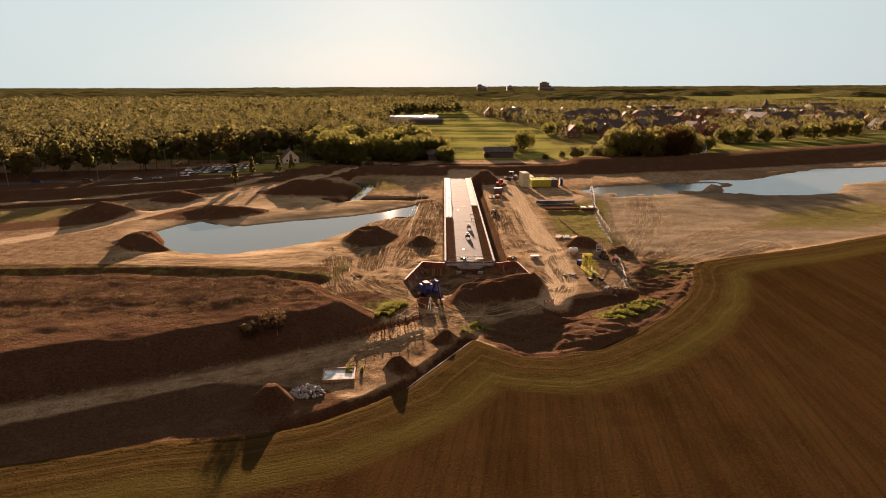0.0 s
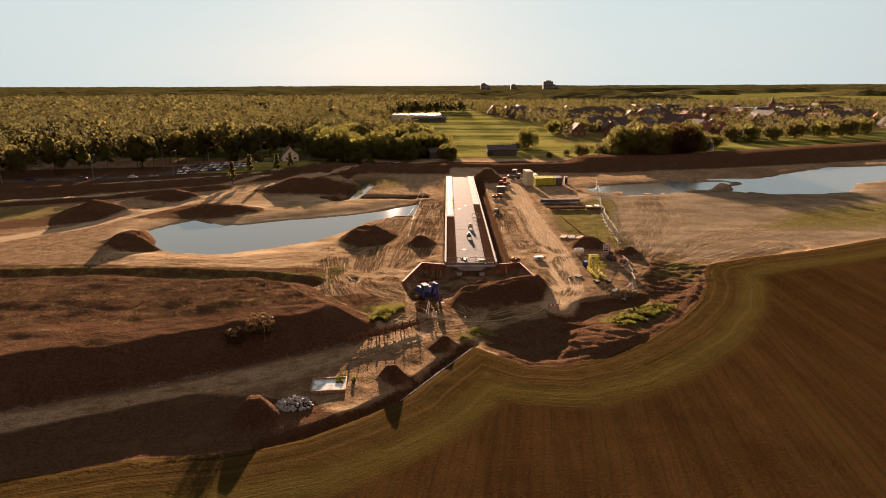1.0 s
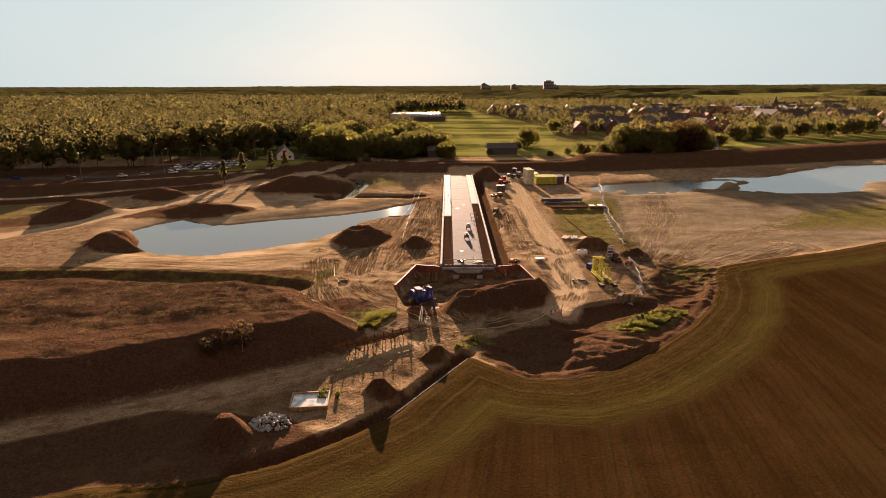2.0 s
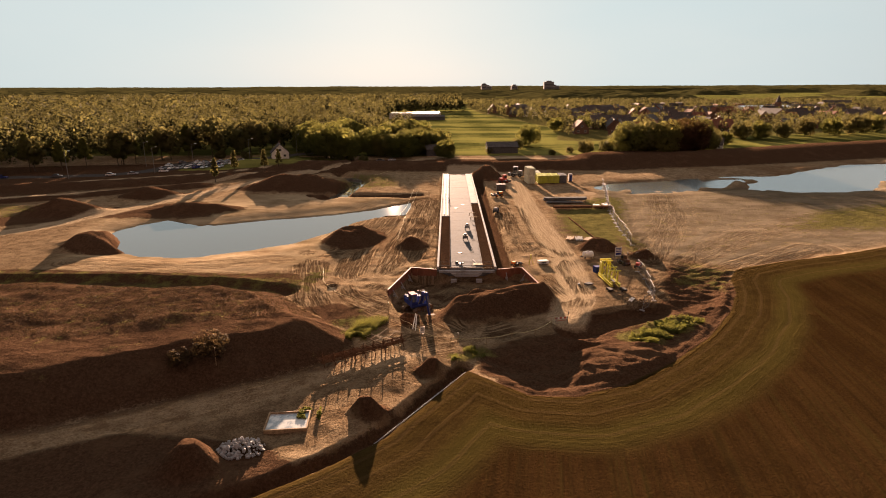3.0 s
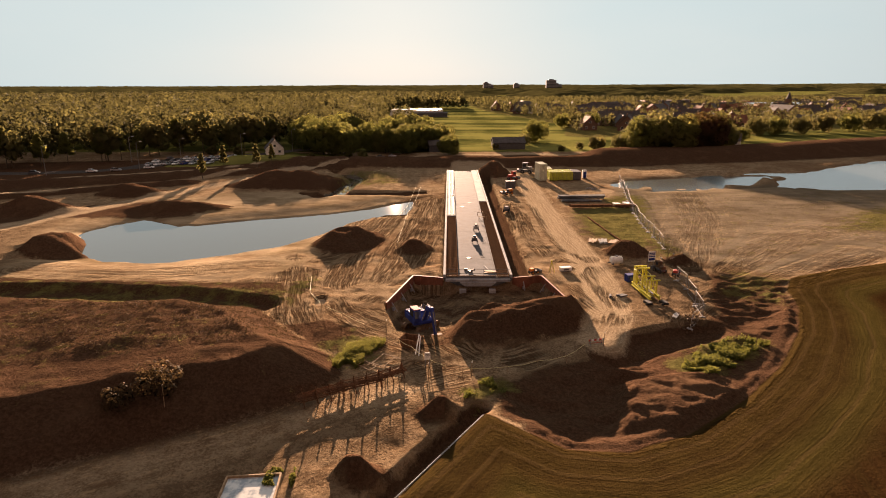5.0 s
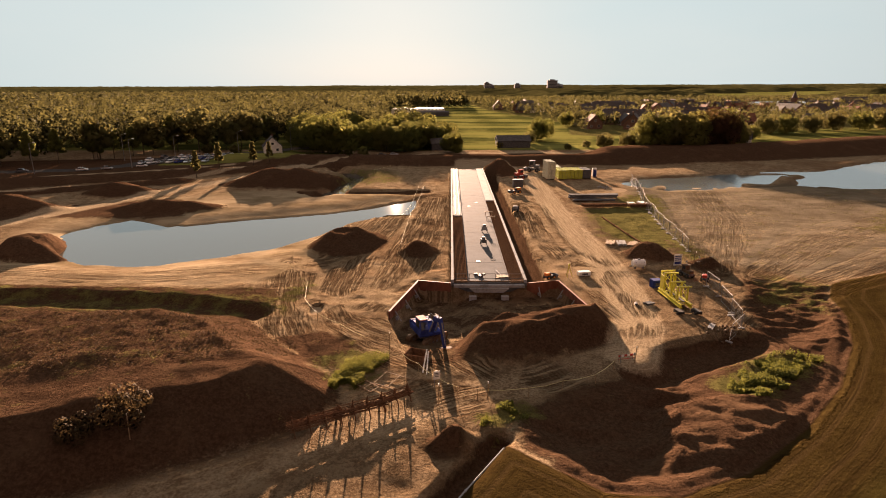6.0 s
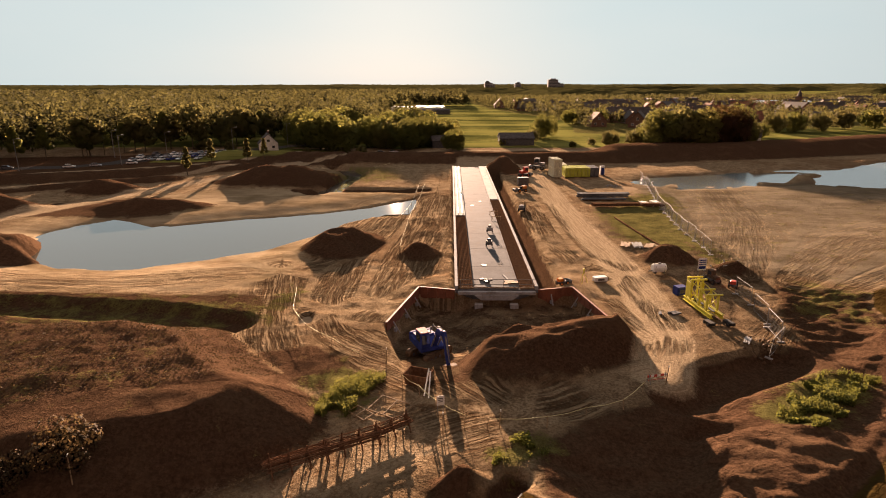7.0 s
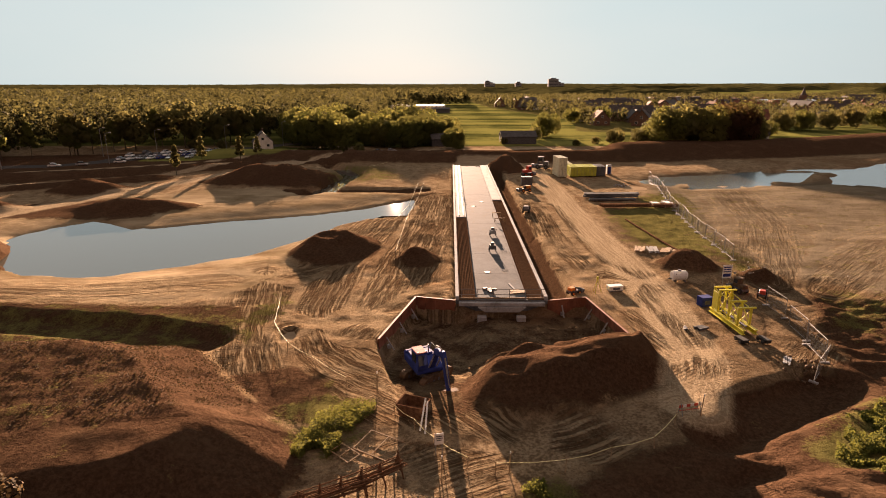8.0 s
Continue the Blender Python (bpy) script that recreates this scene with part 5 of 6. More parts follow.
def crate(name, label, category, x, y, size, material, turn=0.0, group="", level=None):
    """A box-shaped thing with a lid and feet."""
    ob = thing(name, label, category, group)
    sx, sy, sz = size
    body = part("body", bm_box((sx, sy, sz * 0.82), (0, 0, 0.08 + sz * 0.41), (0, 0, 0), 0.03), material, ob)
    part("lid", bm_box((sx * 1.03, sy * 1.03, sz * 0.12), (0, 0, 0.08 + sz * 0.88), (0, 0, 0), 0.03), material, ob)
    for a in (-1, 1):
        part("skid", bm_box((sx * 0.95, 0.1, 0.1), (0, a * sy * 0.38, 0.05)), GREY, ob)
    part("panel", bm_box((sx * 0.5, 0.03, sz * 0.4), (0, -sy / 2 - 0.012, 0.08 + sz * 0.42)), GREY, ob)
    return stand(ob, x, y, turn, 0.0, (0, 0), level)


crate("tool_chest", "blue steel tool chest beside the yellow frame", "box", 25.3, 101.7, (1.2, 0.9, 1.0), BLUE, 15)
crate("generator", "boxy grey generator beside the site road", "generator", 16.8, 175.5, (2.4, 1.4, 1.9), GREY, 5)
crate("insulated_box", "pale flat-topped box lying on the soil", "box", 17.5, 105.9, (1.6, 0.8, 0.55), WHITE, 12)


def tank():
    ob = thing("water_tank", "white plastic tank lying beside the site road", "tank")
    bm = rod(bmesh.new(), (-0.85, 0, 0.65), (0.85, 0, 0.65), 0.55, None, 14)
    bmesh.ops.bevel(bm, geom=[e for e in bm.edges if len(e.link_faces) == 2 and e.calc_face_angle(0) > 1], offset=0.12, segments=2, affect="EDGES")
    part("vessel", bm, WHITE, ob)
    part("filler_cap", bm_rods(((0, 0, 1.15), (0, 0, 1.32), 0.2)), GREY, ob)
    for x in (-0.55, 0.55):
        part("cradle", bm_box((0.12, 1.0, 0.3), (x, 0, 0.15)), GREY, ob)
        part("strap", bm_rods(((x - 0.03, 0, 0.65), (x + 0.03, 0, 0.65), 0.565)), GREY, ob)
    part("outlet", bm_rods(((-0.8, 0, 0.3), (-1.25, 0, 0.3), 0.09)), GREY, ob)
    return stand(ob, 25.4, 108.8, 6)


tank()


def sign_board(x, y, turn, w, h, lift, face, label, bars):
    ob = thing("site_sign", label, "sign")
    part("board", bm_box((w, 0.04, h), (0, 0, lift + h / 2), (0, 0, 0), 0.01), face, ob)
    for sx in (-0.35, 0.35):
        part("post", bm_rods(((sx * w, 0.05, 0), (sx * w, 0.05, lift + h * 0.9), 0.035)), STEEL, ob)
    for k, (bw, bh, bz, mat) in enumerate(bars):
        part("marking", bm_box((bw, 0.012, bh), (0, -0.026, lift + bz)), mat, ob)
    return stand(ob, x, y, turn)


sign_board(30.0, 107.4, 10, 1.1, 1.5, 0.9, WHITE, "blue and white striped notice board on two posts", [(0.9, 0.35, 0.35, BLUE), (0.9, 0.12, 0.75, BLUE), (0.9, 0.12, 1.0, BLUE), (0.9, 0.12, 1.25, BLUE)])
sign_board(-0.8, 77.0, 14, 0.55, 0.75, 0.75, WHITE, "small white notice tied to the rope fence", [(0.4, 0.06, 0.55, GREY), (0.4, 0.06, 0.42, GREY), (0.3, 0.06, 0.29, GREY)])


def small_machine(name, x, y, turn, colour, label, length=2.2, cab=True):
    """A compact wheeled machine: chassis, hopper or bonnet, cab, wheels."""
    ob = thing(name, label, "machine", "small machines on site")
    s = length / 2.2
    part("chassis", bm_box((2.0 * s, 0.9 * s, 0.35 * s), (0, 0, 0.55 * s), (0, 0, 0), 0.05 * s), GREY, ob)
    part("bonnet", bm_box((0.9 * s, 0.85 * s, 0.55 * s), (-0.55 * s, 0, 0.98 * s), (0, 0, 0), 0.08 * s), colour, ob)
    if cab:
        c = part("cab", bm_box((0.85 * s, 0.85 * s, 1.1 * s), (0.3 * s, 0, 1.35 * s), (0, 0, 0), 0.06 * s), colour, ob)
        part("cab_roof", bm_box((0.95 * s, 0.95 * s, 0.08 * s), (0.3 * s, 0, 1.94 * s), (0, 0, 0), 0.02 * s), colour, c)
        part("window", bm_box((0.6 * s, 0.87 * s, 0.5 * s), (0.3 * s, 0, 1.55 * s)), GLASS, c)
    else:
        part("seat", bm_box((0.4 * s, 0.5 * s, 0.5 * s), (0.1 * s, 0, 0.95 * s), (0, 0, 0), 0.05 * s), BLACK, ob)
    bm = bmesh.new()
    prism(bm, [(0.9 * s, 0.25 * s), (1.55 * s, 0.2 * s), (1.7 * s, 0.75 * s), (1.5 * s, 0.8 * s), (1.1 * s, 0.45 * s), (0.95 * s, 0.9 * s)], -0.6 * s, 0.6 * s, "y")
    part("shovel", bm, GREY, ob)
    for sx in (-0.65, 0.65):
        for sy in (-0.52, 0.52):
            w = part("wheel", bm_rods((((sx * s), (sy - 0.13) * s, 0.38 * s), (sx * s, (sy + 0.13) * s, 0.38 * s), 0.38 * s)), BLACK, ob)
            part("rim", bm_rods((((sx * s), (sy - 0.14) * s, 0.38 * s), (sx * s, (sy + 0.14) * s, 0.38 * s), 0.18 * s)), colour, w)
    return stand(ob, x, y, turn)


small_machine("wheel_loader", 24.0, 199.5, 160, GREY, "dark wheel loader parked by the cabins", 3.6)
small_machine("telehandler", 18.6, 188.0, 20, RED, "dull red loader on the site road", 2.8)
small_machine("site_dumper", 15.2, 165.0, 200, ORANGE, "small orange dumper on churned soil", 2.4, False)
small_machine("pump_trailer", 10.9 + 2.2, 146.4, 80, PALE, "pale pump on wheels beside the deck", 2.2, False)
small_machine("mini_dumper", 30.6, 105.6, 110, MUD, "small dark dumper with a black cab beside the sign", 1.8)
small_machine("skid_loader", 32.4, 104.3, 60, RED, "small red loader beside a soil heap", 1.6, False)
small_machine("plate_compactor", 12.9, 104.8, 30, ORANGE, "orange compactor beside the retaining wall", 1.5, False)


# ---- cabins ----
def container(x, y, turn, material, label, name="storage_container", lift=0.0, length=6.06):
    ob = thing(name, label, "container", "containers")
    w, h = 2.44, 2.6
    part("frame", box(box(bm_box((w, length, 0.16), (0, 0, 0.1)), (w, 0.12, 0.14), (0, -length / 2 + 0.06, h - 0.07)), (w, 0.12, 0.14), (0, length / 2 - 0.06, h - 0.07)), material, ob)
    for sx in (-1, 1):
        n = int(length / 0.5)
        wave = [(sx * (w / 2 - 0.12), -length / 2 + 0.08)]
        for k in range(n):
            y0, step = -length / 2 + 0.08 + k * (length - 0.16) / n, (length - 0.16) / n
            wave += [(sx * (w / 2 - 0.07), y0 + 0.02), (sx * (w / 2 - 0.02), y0 + step * 0.3), (sx * (w / 2 - 0.02), y0 + step * 0.6), (sx * (w / 2 - 0.07), y0 + step * 0.9)]
        wave.append((sx * (w / 2 - 0.12), length / 2 - 0.08))
        part("side_panel", prism(bmesh.new(), wave, 0.16, h - 0.1, "z"), material, ob)
        for sy in (-1, 1):
            part("corner_post", bm_box((0.16, 0.16, h - 0.02), (sx * (w / 2 - 0.08), sy * (length / 2 - 0.08), h / 2), (0, 0, 0), 0.01), material, ob)
    bm = bm_box((w - 0.06, length - 0.06, 0.06), (0, 0, h - 0.03))
    roof = part("roof", bm, material, ob)
    for k in range(6):
        part("roof_rib", bm_box((w - 0.3, 0.3, 0.05), (0, -length / 2 + 0.6 + k * (length - 1.2) / 5, h + 0.015)), material, roof)
    for sx in (-1, 1):
        door = part("door", bm_box((w / 2 - 0.2, 0.05, h - 0.4), (sx * (w / 4 - 0.05), -length / 2 + 0.06, h / 2), (0, 0, 0), 0.01), material, ob)
        for k in (-0.2, 0.2):
            part("lock_bar", bm_rods(((sx * w / 4 + k, -length / 2 + 0.02, 0.25), (sx * w / 4 + k, -length / 2 + 0.02, h - 0.25), 0.025)), STEEL, door)
    part("end_wall", bm_box((w - 0.2, 0.05, h - 0.3), (0, length / 2 - 0.06, h / 2)), material, ob)
    ob = stand(ob, x, y, turn, lift, (0, 0), 0.05)
    ob.scale = (0.86, 0.86, 0.86)
    return ob


container(26.5, 188.6, 6, CREAM, "cream site cabin at the bottom of a stack of two", "site_cabin")
container(26.5, 188.6, 6, CREAM, "cream site cabin on top of another", "site_cabin", 2.27)
container(29.4, 195.6, 0, CREAM, "cream site cabin behind the lime containers", "site_cabin")
for k in range(3):
    container(29.7 + 2.16 * k, 189.6 - 0.6 * (k == 0) - 0.02 * k, 1, LIME, "lime-green storage container in a row of three")
container(36.3, 189.8, 0, GREY, "dark grey storage container beside the lime ones")


def toilet(x, y):
    ob = thing("portable_toilet", "small pale portable toilet near the cabins", "toilet")
    part("body", bm_box((1.1, 1.1, 2.1), (0, 0, 1.1), (0, 0, 0), 0.04), WHITE, ob)
    part("roof", bm_box((1.2, 1.2, 0.14), (0, 0, 2.22), (0, 0, 0), 0.06), PALE, ob)
    part("door", bm_box((0.75, 0.04, 1.8), (0, -0.57, 1.0)), BLUE, ob)
    return stand(ob, x, y)


toilet(39.2, 191.2)


# ---- stacks of building material ----
def beam_stack(x, y, turn, length, rows, layers, size, material, label, name, pieces, group):
    r = random.Random(int(x * 7))
    ob = thing(name, label, "building material", group)
    for j in range(layers):
        for k in range(rows - (j if layers > 2 else 0)):
            part(pieces, bm_box((length * r.uniform(0.94, 1.0), size[0], size[1]), (r.uniform(-0.2, 0.2), (k - rows / 2 + 0.5) * size[0] * 1.12, 0.12 + size[1] * (j + 0.5) * 1.04), (0, 0, r.uniform(-0.8, 0.8)), 0.03), material, ob)
    for k in (-0.35, 0.35):
        part("bearer", bm_box((0.15, rows * size[0] * 1.1, 0.12), (length * k, 0, 0.06)), WOOD, ob)
    return stand(ob, x, y, turn)


beam_stack(31.6, 160.2, 3, 11.0, 3, 2, (0.5, 0.35), CONCRETE, "stack of long grey precast concrete beams", "beam_stack", "concrete_beam", "stacks of material")
beam_stack(31.0, 157.0, 2, 9.0, 2, 1, (0.55, 0.3), CONCRETE, "low stack of grey precast concrete beams", "beam_stack", "concrete_beam", "stacks of material")
for k in range(3):
    beam_stack(29.3 + 4.7 * k, 150.3 + 0.1 * k, 1, 4.5, 4, 2, (0.28, 0.26), RUST, "bundle of rusty steel sections on bearers", "steel_bundle", "steel_section", "bundles of steel")
for wx, wy in ((38.0, 153.0), (40.3, 153.4)):
    beam_stack(wx, wy, 100, 2.6, 2, 2, (0.6, 0.18), WHITE, "small stack of white slabs on the grass", "slab_stack", "slab", "white slabs")
beam_stack(39.0, 150.6, 30, 1.6, 2, 1, (0.4, 0.3), WHITE, "pair of white blocks beside the steel bundles", "slab_stack", "slab", "white slabs")
for k, (lx, ly, n, turn, mat) in enumerate(((25.0, 121.3, 9, 70, WOOD), (26.6, 121.0, 10, 84, PALE), (28.2, 120.6, 9, 64, WOOD), (29.2, 119.4, 6, 110, WOOD))):
    timber_stack(lx, ly, ground_at(lx, ly) + 0.05, turn, [2.6 - 0.1 * (q % 5) for q in range(n)], mat, ("heap of weathered boards beside a soil heap", "heap of pale boards beside a soil heap")[mat is PALE], "board_heap", "heaps of boards", "plank", 0.25, 0.08, k)


def long_pipe(points, r, material, label):
    ob = thing("pipeline", label, "pipe")
    for a, b in zip(points, points[1:]):
        part("pipe_length", bm_rods(((*a, ground_at(*a) + r + 0.05), (*b, ground_at(*b) + r + 0.05), r)), material, ob)
        part("flange", bm_rods(((b[0], b[1] - 0.06, ground_at(*b) + r + 0.05), (b[0], b[1] + 0.06, ground_at(*b) + r + 0.05), r * 1.5)), material, ob)
    return ob


long_pipe([(28.4, 139.5), (28.8, 133.0), (29.2, 126.5), (29.8, 119.8)], 0.14, RUST, "rusty steel pipe lying across the grass")


# ---- fences ----
def mesh_panel():
    ob = thing("fence_panel", "wire-mesh site fence panel on concrete feet", "fence", "site fence")
    part("frame", bm_rods(((-1.72, 0, 0.1), (-1.72, 0, 2.05), 0.03), ((1.72, 0, 0.1), (1.72, 0, 2.05), 0.03), ((-1.72, 0, 0.15), (1.72, 0, 0.15), 0.025), ((-1.72, 0, 2.03), (1.72, 0, 2.03), 0.03)), STEEL, ob)
    bm = bmesh.new()
    for k in range(15):
        box(bm, (0.007, 0.007, 1.86), (-1.61 + 0.23 * k, 0, 1.09))
    for k in range(6):
        box(bm, (3.4, 0.007, 0.007), (0, 0, 0.3 + 0.33 * k))
    part("wire_mesh", bm, GREY, ob)
    for sx in (-1.72, 1.72):
        part("foot", bm_box((0.22, 0.65, 0.14), (sx, 0, 0.07), (0, 0, 0), 0.02), PALE, ob)
    return ob


PANEL = mesh_panel()


def fence_run(points, every=1):
    r = random.Random(len(points))
    for (ax, ay), (bx, by) in zip(points, points[1:]):
        length = math.hypot(bx - ax, by - ay)
        n = max(1, round(length / 3.5))
        turn = math.degrees(math.atan2(by - ay, bx - ax))
        for k in range(0, n, every):
            s = (k + 0.5) / n
            x, y = ax + (bx - ax) * s, ay + (by - ay) * s
            copy_thing(PANEL, pose(x, y, ground_at(x, y) - 0.02, r.uniform(-5, 5), 0, turn + r.uniform(-4, 4)))


fence_run([(31.6, 102.6), (31.4, 97.6), (30.6, 93.2), (29.8, 89.6), (27.6, 87.2)])
fence_run([(48.4, 188.5), (44.0, 168.0), (40.0, 151.0), (36.7, 131.5), (35.0, 116.0)])
copy_thing(PANEL, pose(34.0, 112.0, ground_at(34, 112), 70, 0, 40))
remove(PANEL)


def hurdle(x, y, turn):
    ob = thing("road_hurdle", "low red and white hurdle at the edge of the pit", "barrier")
    for k in (-0.7, 0.7):
        part("leg", bm_rods(((k, -0.25, 0), (k, 0, 0.8), 0.03), ((k, 0.25, 0), (k, 0, 0.8), 0.03)), STEEL, ob)
    for k in range(6):
        part("stripe", bm_box((0.28, 0.03, 0.2), (-0.71 + 0.285 * k, 0, 0.62), (0, 0, 0), 0.005), (RED, WHITE)[k % 2], ob)
    part("lower_rail", bm_rods(((-0.8, 0, 0.3), (0.8, 0, 0.3), 0.025)), RED, ob)
    return stand(ob, x, y, turn)


hurdle(16.0, 81.9, 14)


def rope_fence(points, label, rope, height=0.95, step=4.0):
    """Posts with a slack rope between them."""
    ob = thing("rope_fence", label, "fence", "rope fences")
    spots = []
    for (ax, ay), (bx, by) in zip(points, points[1:]):
        n = max(1, round(math.hypot(bx - ax, by - ay) / step))
        spots += [(ax + (bx - ax) * k / n, ay + (by - ay) * k / n) for k in range(n)]
    spots.append(points[-1])
    tops = []
    r = random.Random(len(spots))
    for x, y in spots:
        z = ground_at(x, y)
        tip = Vector((x + r.uniform(-0.12, 0.12), y + r.uniform(-0.12, 0.12), z + height))
        part("post", bm_rods(((x, y, z - 0.2), tip + Vector((0, 0, 0.08)), 0.032)), WOOD, ob)
        tops.append(tip)
    for a, b in zip(tops, tops[1:]):
        mid = (a + b) / 2 - Vector((0, 0, 0.12))
        part("rope", bm_rods((a, mid, 0.022), (mid, b, 0.022)), rope, ob)
    return ob


TAPE = plain("pale_tape", (0.52, 0.46, 0.22), (0.66, 0.60, 0.36), 0.6)
rope_fence([(-17.1, 100.7), (-15.7, 94.6), (-13.5, 90.4), (-10.5, 87.3), (-7.6, 84.6)], "pale rope fence along the edge of the wheel tracks", TAPE)
rope_fence([(-6.0, 172), (-6.9, 150), (-7.3, 136), (-7.1, 117)], "pale tape fence beside the pond", TAPE, 1.0, 6.0)
rope_fence([(-7.2, 172), (-8.2, 150), (-8.6, 138)], "pale tape fence beside the pond", TAPE, 1.0, 6.0)
rope_fence([(2.4, 75.2), (6.4, 75.5), (9.3, 76.7), (12.3, 77.9), (14.4, 80.4)], "low pale rope fence along the edge of the pit", TAPE, 0.8, 3.6)
rope_fence([(-3.8, 81.2), (-1.0, 77.6), (0.8, 75.6)], "slack rope fence near the haul road", TAPE, 0.8, 3.0)
rope_fence([(-21, 196), (-17.4, 206)], "pale tape fence on rough grass", TAPE, 1.0, 5.0)


# ---- rack of rusty bars by the haul road ----
def bar_rack(x, y, turn, count, label):
    """A bundle of rusty bars leaning over a row of pointed trestles."""
    r = random.Random(int(-x * 10))
    ob = thing("bar_rack", label, "steel bars", "racks of bars")
    length = 1.15 * count
    for k in range(count + 1):
        px = -length / 2 + 1.15 * k
        bm = bmesh.new()
        rod(bm, (px, -0.55, 0), (px, 0.05, 1.35 + r.uniform(-0.1, 0.2)), 0.05, None, 5)
        rod(bm, (px, 0.55, 0), (px, -0.05, 1.3 + r.uniform(-0.1, 0.2)), 0.05, None, 5)
        rod(bm, (px, -0.4, 0.4), (px, 0.4, 0.4), 0.045, None, 5)
        prism(bm, [(-0.38, 0.42), (0.38, 0.42), (0.0, 1.2)], px - 0.03, px + 0.03, "x")
        part("trestle_frame", bm, RUST, ob)
    for k in range(22):
        a, h = r.uniform(-0.42, 0.42), r.uniform(0.48, 0.98)
        part("bar", bm_rods(((-length / 2 - r.uniform(0, 0.5), a, h), (length / 2 + r.uniform(0, 0.5), a + r.uniform(-0.15, 0.15), h + r.uniform(-0.08, 0.08)), 0.035)), RUST, ob)
    return stand(ob, x, y, turn, 0.0, (0, 0), ground_at(x, y) - 0.02)


bar_rack(-9.3, 71.2, 31, 3, "rusty steel bars stacked over pointed trestles")
bar_rack(-6.4, 72.9, 29, 3, "rusty steel bars stacked over pointed trestles")
bar_rack(-4.0, 74.6, 37, 2, "short rack of rusty steel bars on trestles")


def open_frame(x, y, turn, w, d):
    ob = thing("timber_grid", "pale rectangular timber frame lying on the weeds", "frame", "timber frames")
    for sy in (-1, 1):
        part("rail", bm_box((w, 0.06, 0.06), (0, sy * d / 2, 0.08)), WOOD, ob)
    for k in range(3):
        part("cross_rail", bm_box((0.06, d, 0.05), ((k - 1) * w / 2, 0, 0.09)), WOOD, ob)
    return stand(ob, x, y, turn, 0.05, (4, 2))


open_frame(-4.4, 77.6, -28, 2.6, 1.9)
open_frame(-6.4, 76.9, -40, 1.6, 0.9)


def skip_box():
    ob = thing("skip", "dark rusty open skip beside white posts", "skip")
    bm = bmesh.new()
    prism(bm, [(-0.75, 0.05), (0.75, 0.05), (1.0, 0.9), (0.9, 0.9), (0.68, 0.14), (-0.68, 0.14), (-0.9, 0.9), (-1.0, 0.9)], -0.7, 0.7, "y")
    part("shell", bm, RUST, ob)
    for sy in (-0.7, 0.7):
        part("end_plate", prism(bmesh.new(), [(-0.75, 0.05), (0.75, 0.05), (0.98, 0.88), (-0.98, 0.88)], sy - 0.02, sy + 0.02, "y"), RUST, ob)
    for k in (-0.4, 0.4):
        part("rib", bm_box((0.06, 1.5, 0.06), (0, 0, 0.0 + 0.03), (0, 0, 0)), RUST, ob)
    return stand(ob, -2.6, 81.4, -20)


skip_box()
for k, (a, b) in enumerate((((-1.75, 80.7, 1.5), (-2.05, 79.2, 0.05)), ((-1.62, 80.6, 1.35), (-1.72, 78.9, 0.05)))):
    ob = thing("white_post", "white plastic post leaning beside the skip", "post", "leaning posts")
    part("shaft", bm_rods(((a[0], a[1], ground_at(a[0], a[1]) + a[2]), (b[0], b[1], ground_at(b[0], b[1]) + b[2]), 0.06)), WHITE, ob)


def basin():
    """A sunk settling basin with milky water."""
    ob = thing("settling_basin", "boarded settling basin full of milky white water", "basin", "", "", (-11.6, 59.8, 0), 6)
    z = 0.32
    for sx, sy, w, d in ((0, -1.35, 3.6, 0.14), (0, 1.35, 3.6, 0.14), (-1.75, 0, 0.14, 2.6), (1.75, 0, 0.14, 2.6)):
        part("board", bm_box((w, d, 1.0), (sx, sy, z - 0.42), (0, 0, 0), 0.02), WOOD, ob)
    n = Nodes("milky_water")
    part("slurry", bm_box((3.4, 2.6, 0.5), (0, 0, z - 0.32)), n.done(n.mix(n.ramp(n.noise(0.9, 3, 0.6), 0.4, 0.6), (0.22, 0.26, 0.29), (0.52, 0.53, 0.52)), 0.08, 0.0, None, 0.6), ob, "milky white water")
    return ob


basin()


def rubble(x, y, count, radius, label, material, seed, high=0.9):
    """Broken lumps heaped up."""
    r = random.Random(seed)
    ob = thing("rubble_heap", label, "rubble")
    for k in range(count):
        a, d = r.uniform(0, 6.28), radius * math.sqrt(r.random())
        s = r.uniform(0.07, 0.22)
        bm = bmesh.new()
        bmesh.ops.create_icosphere(bm, subdivisions=1, radius=s)
        for v in bm.verts:
            v.co *= r.uniform(0.6, 1.25)
            v.co.z *= 0.7
        px, py = x + math.cos(a) * d * 1.3, y + math.sin(a) * d
        lump = part("lump", bm, material, ob)
        lump.location = (px, py, ground_at(px, py) + 0.08 + high * max(0, 1 - d / radius) * r.random())
        lump.rotation_euler = (r.uniform(0, 3), r.uniform(0, 3), r.uniform(0, 3))
    return ob


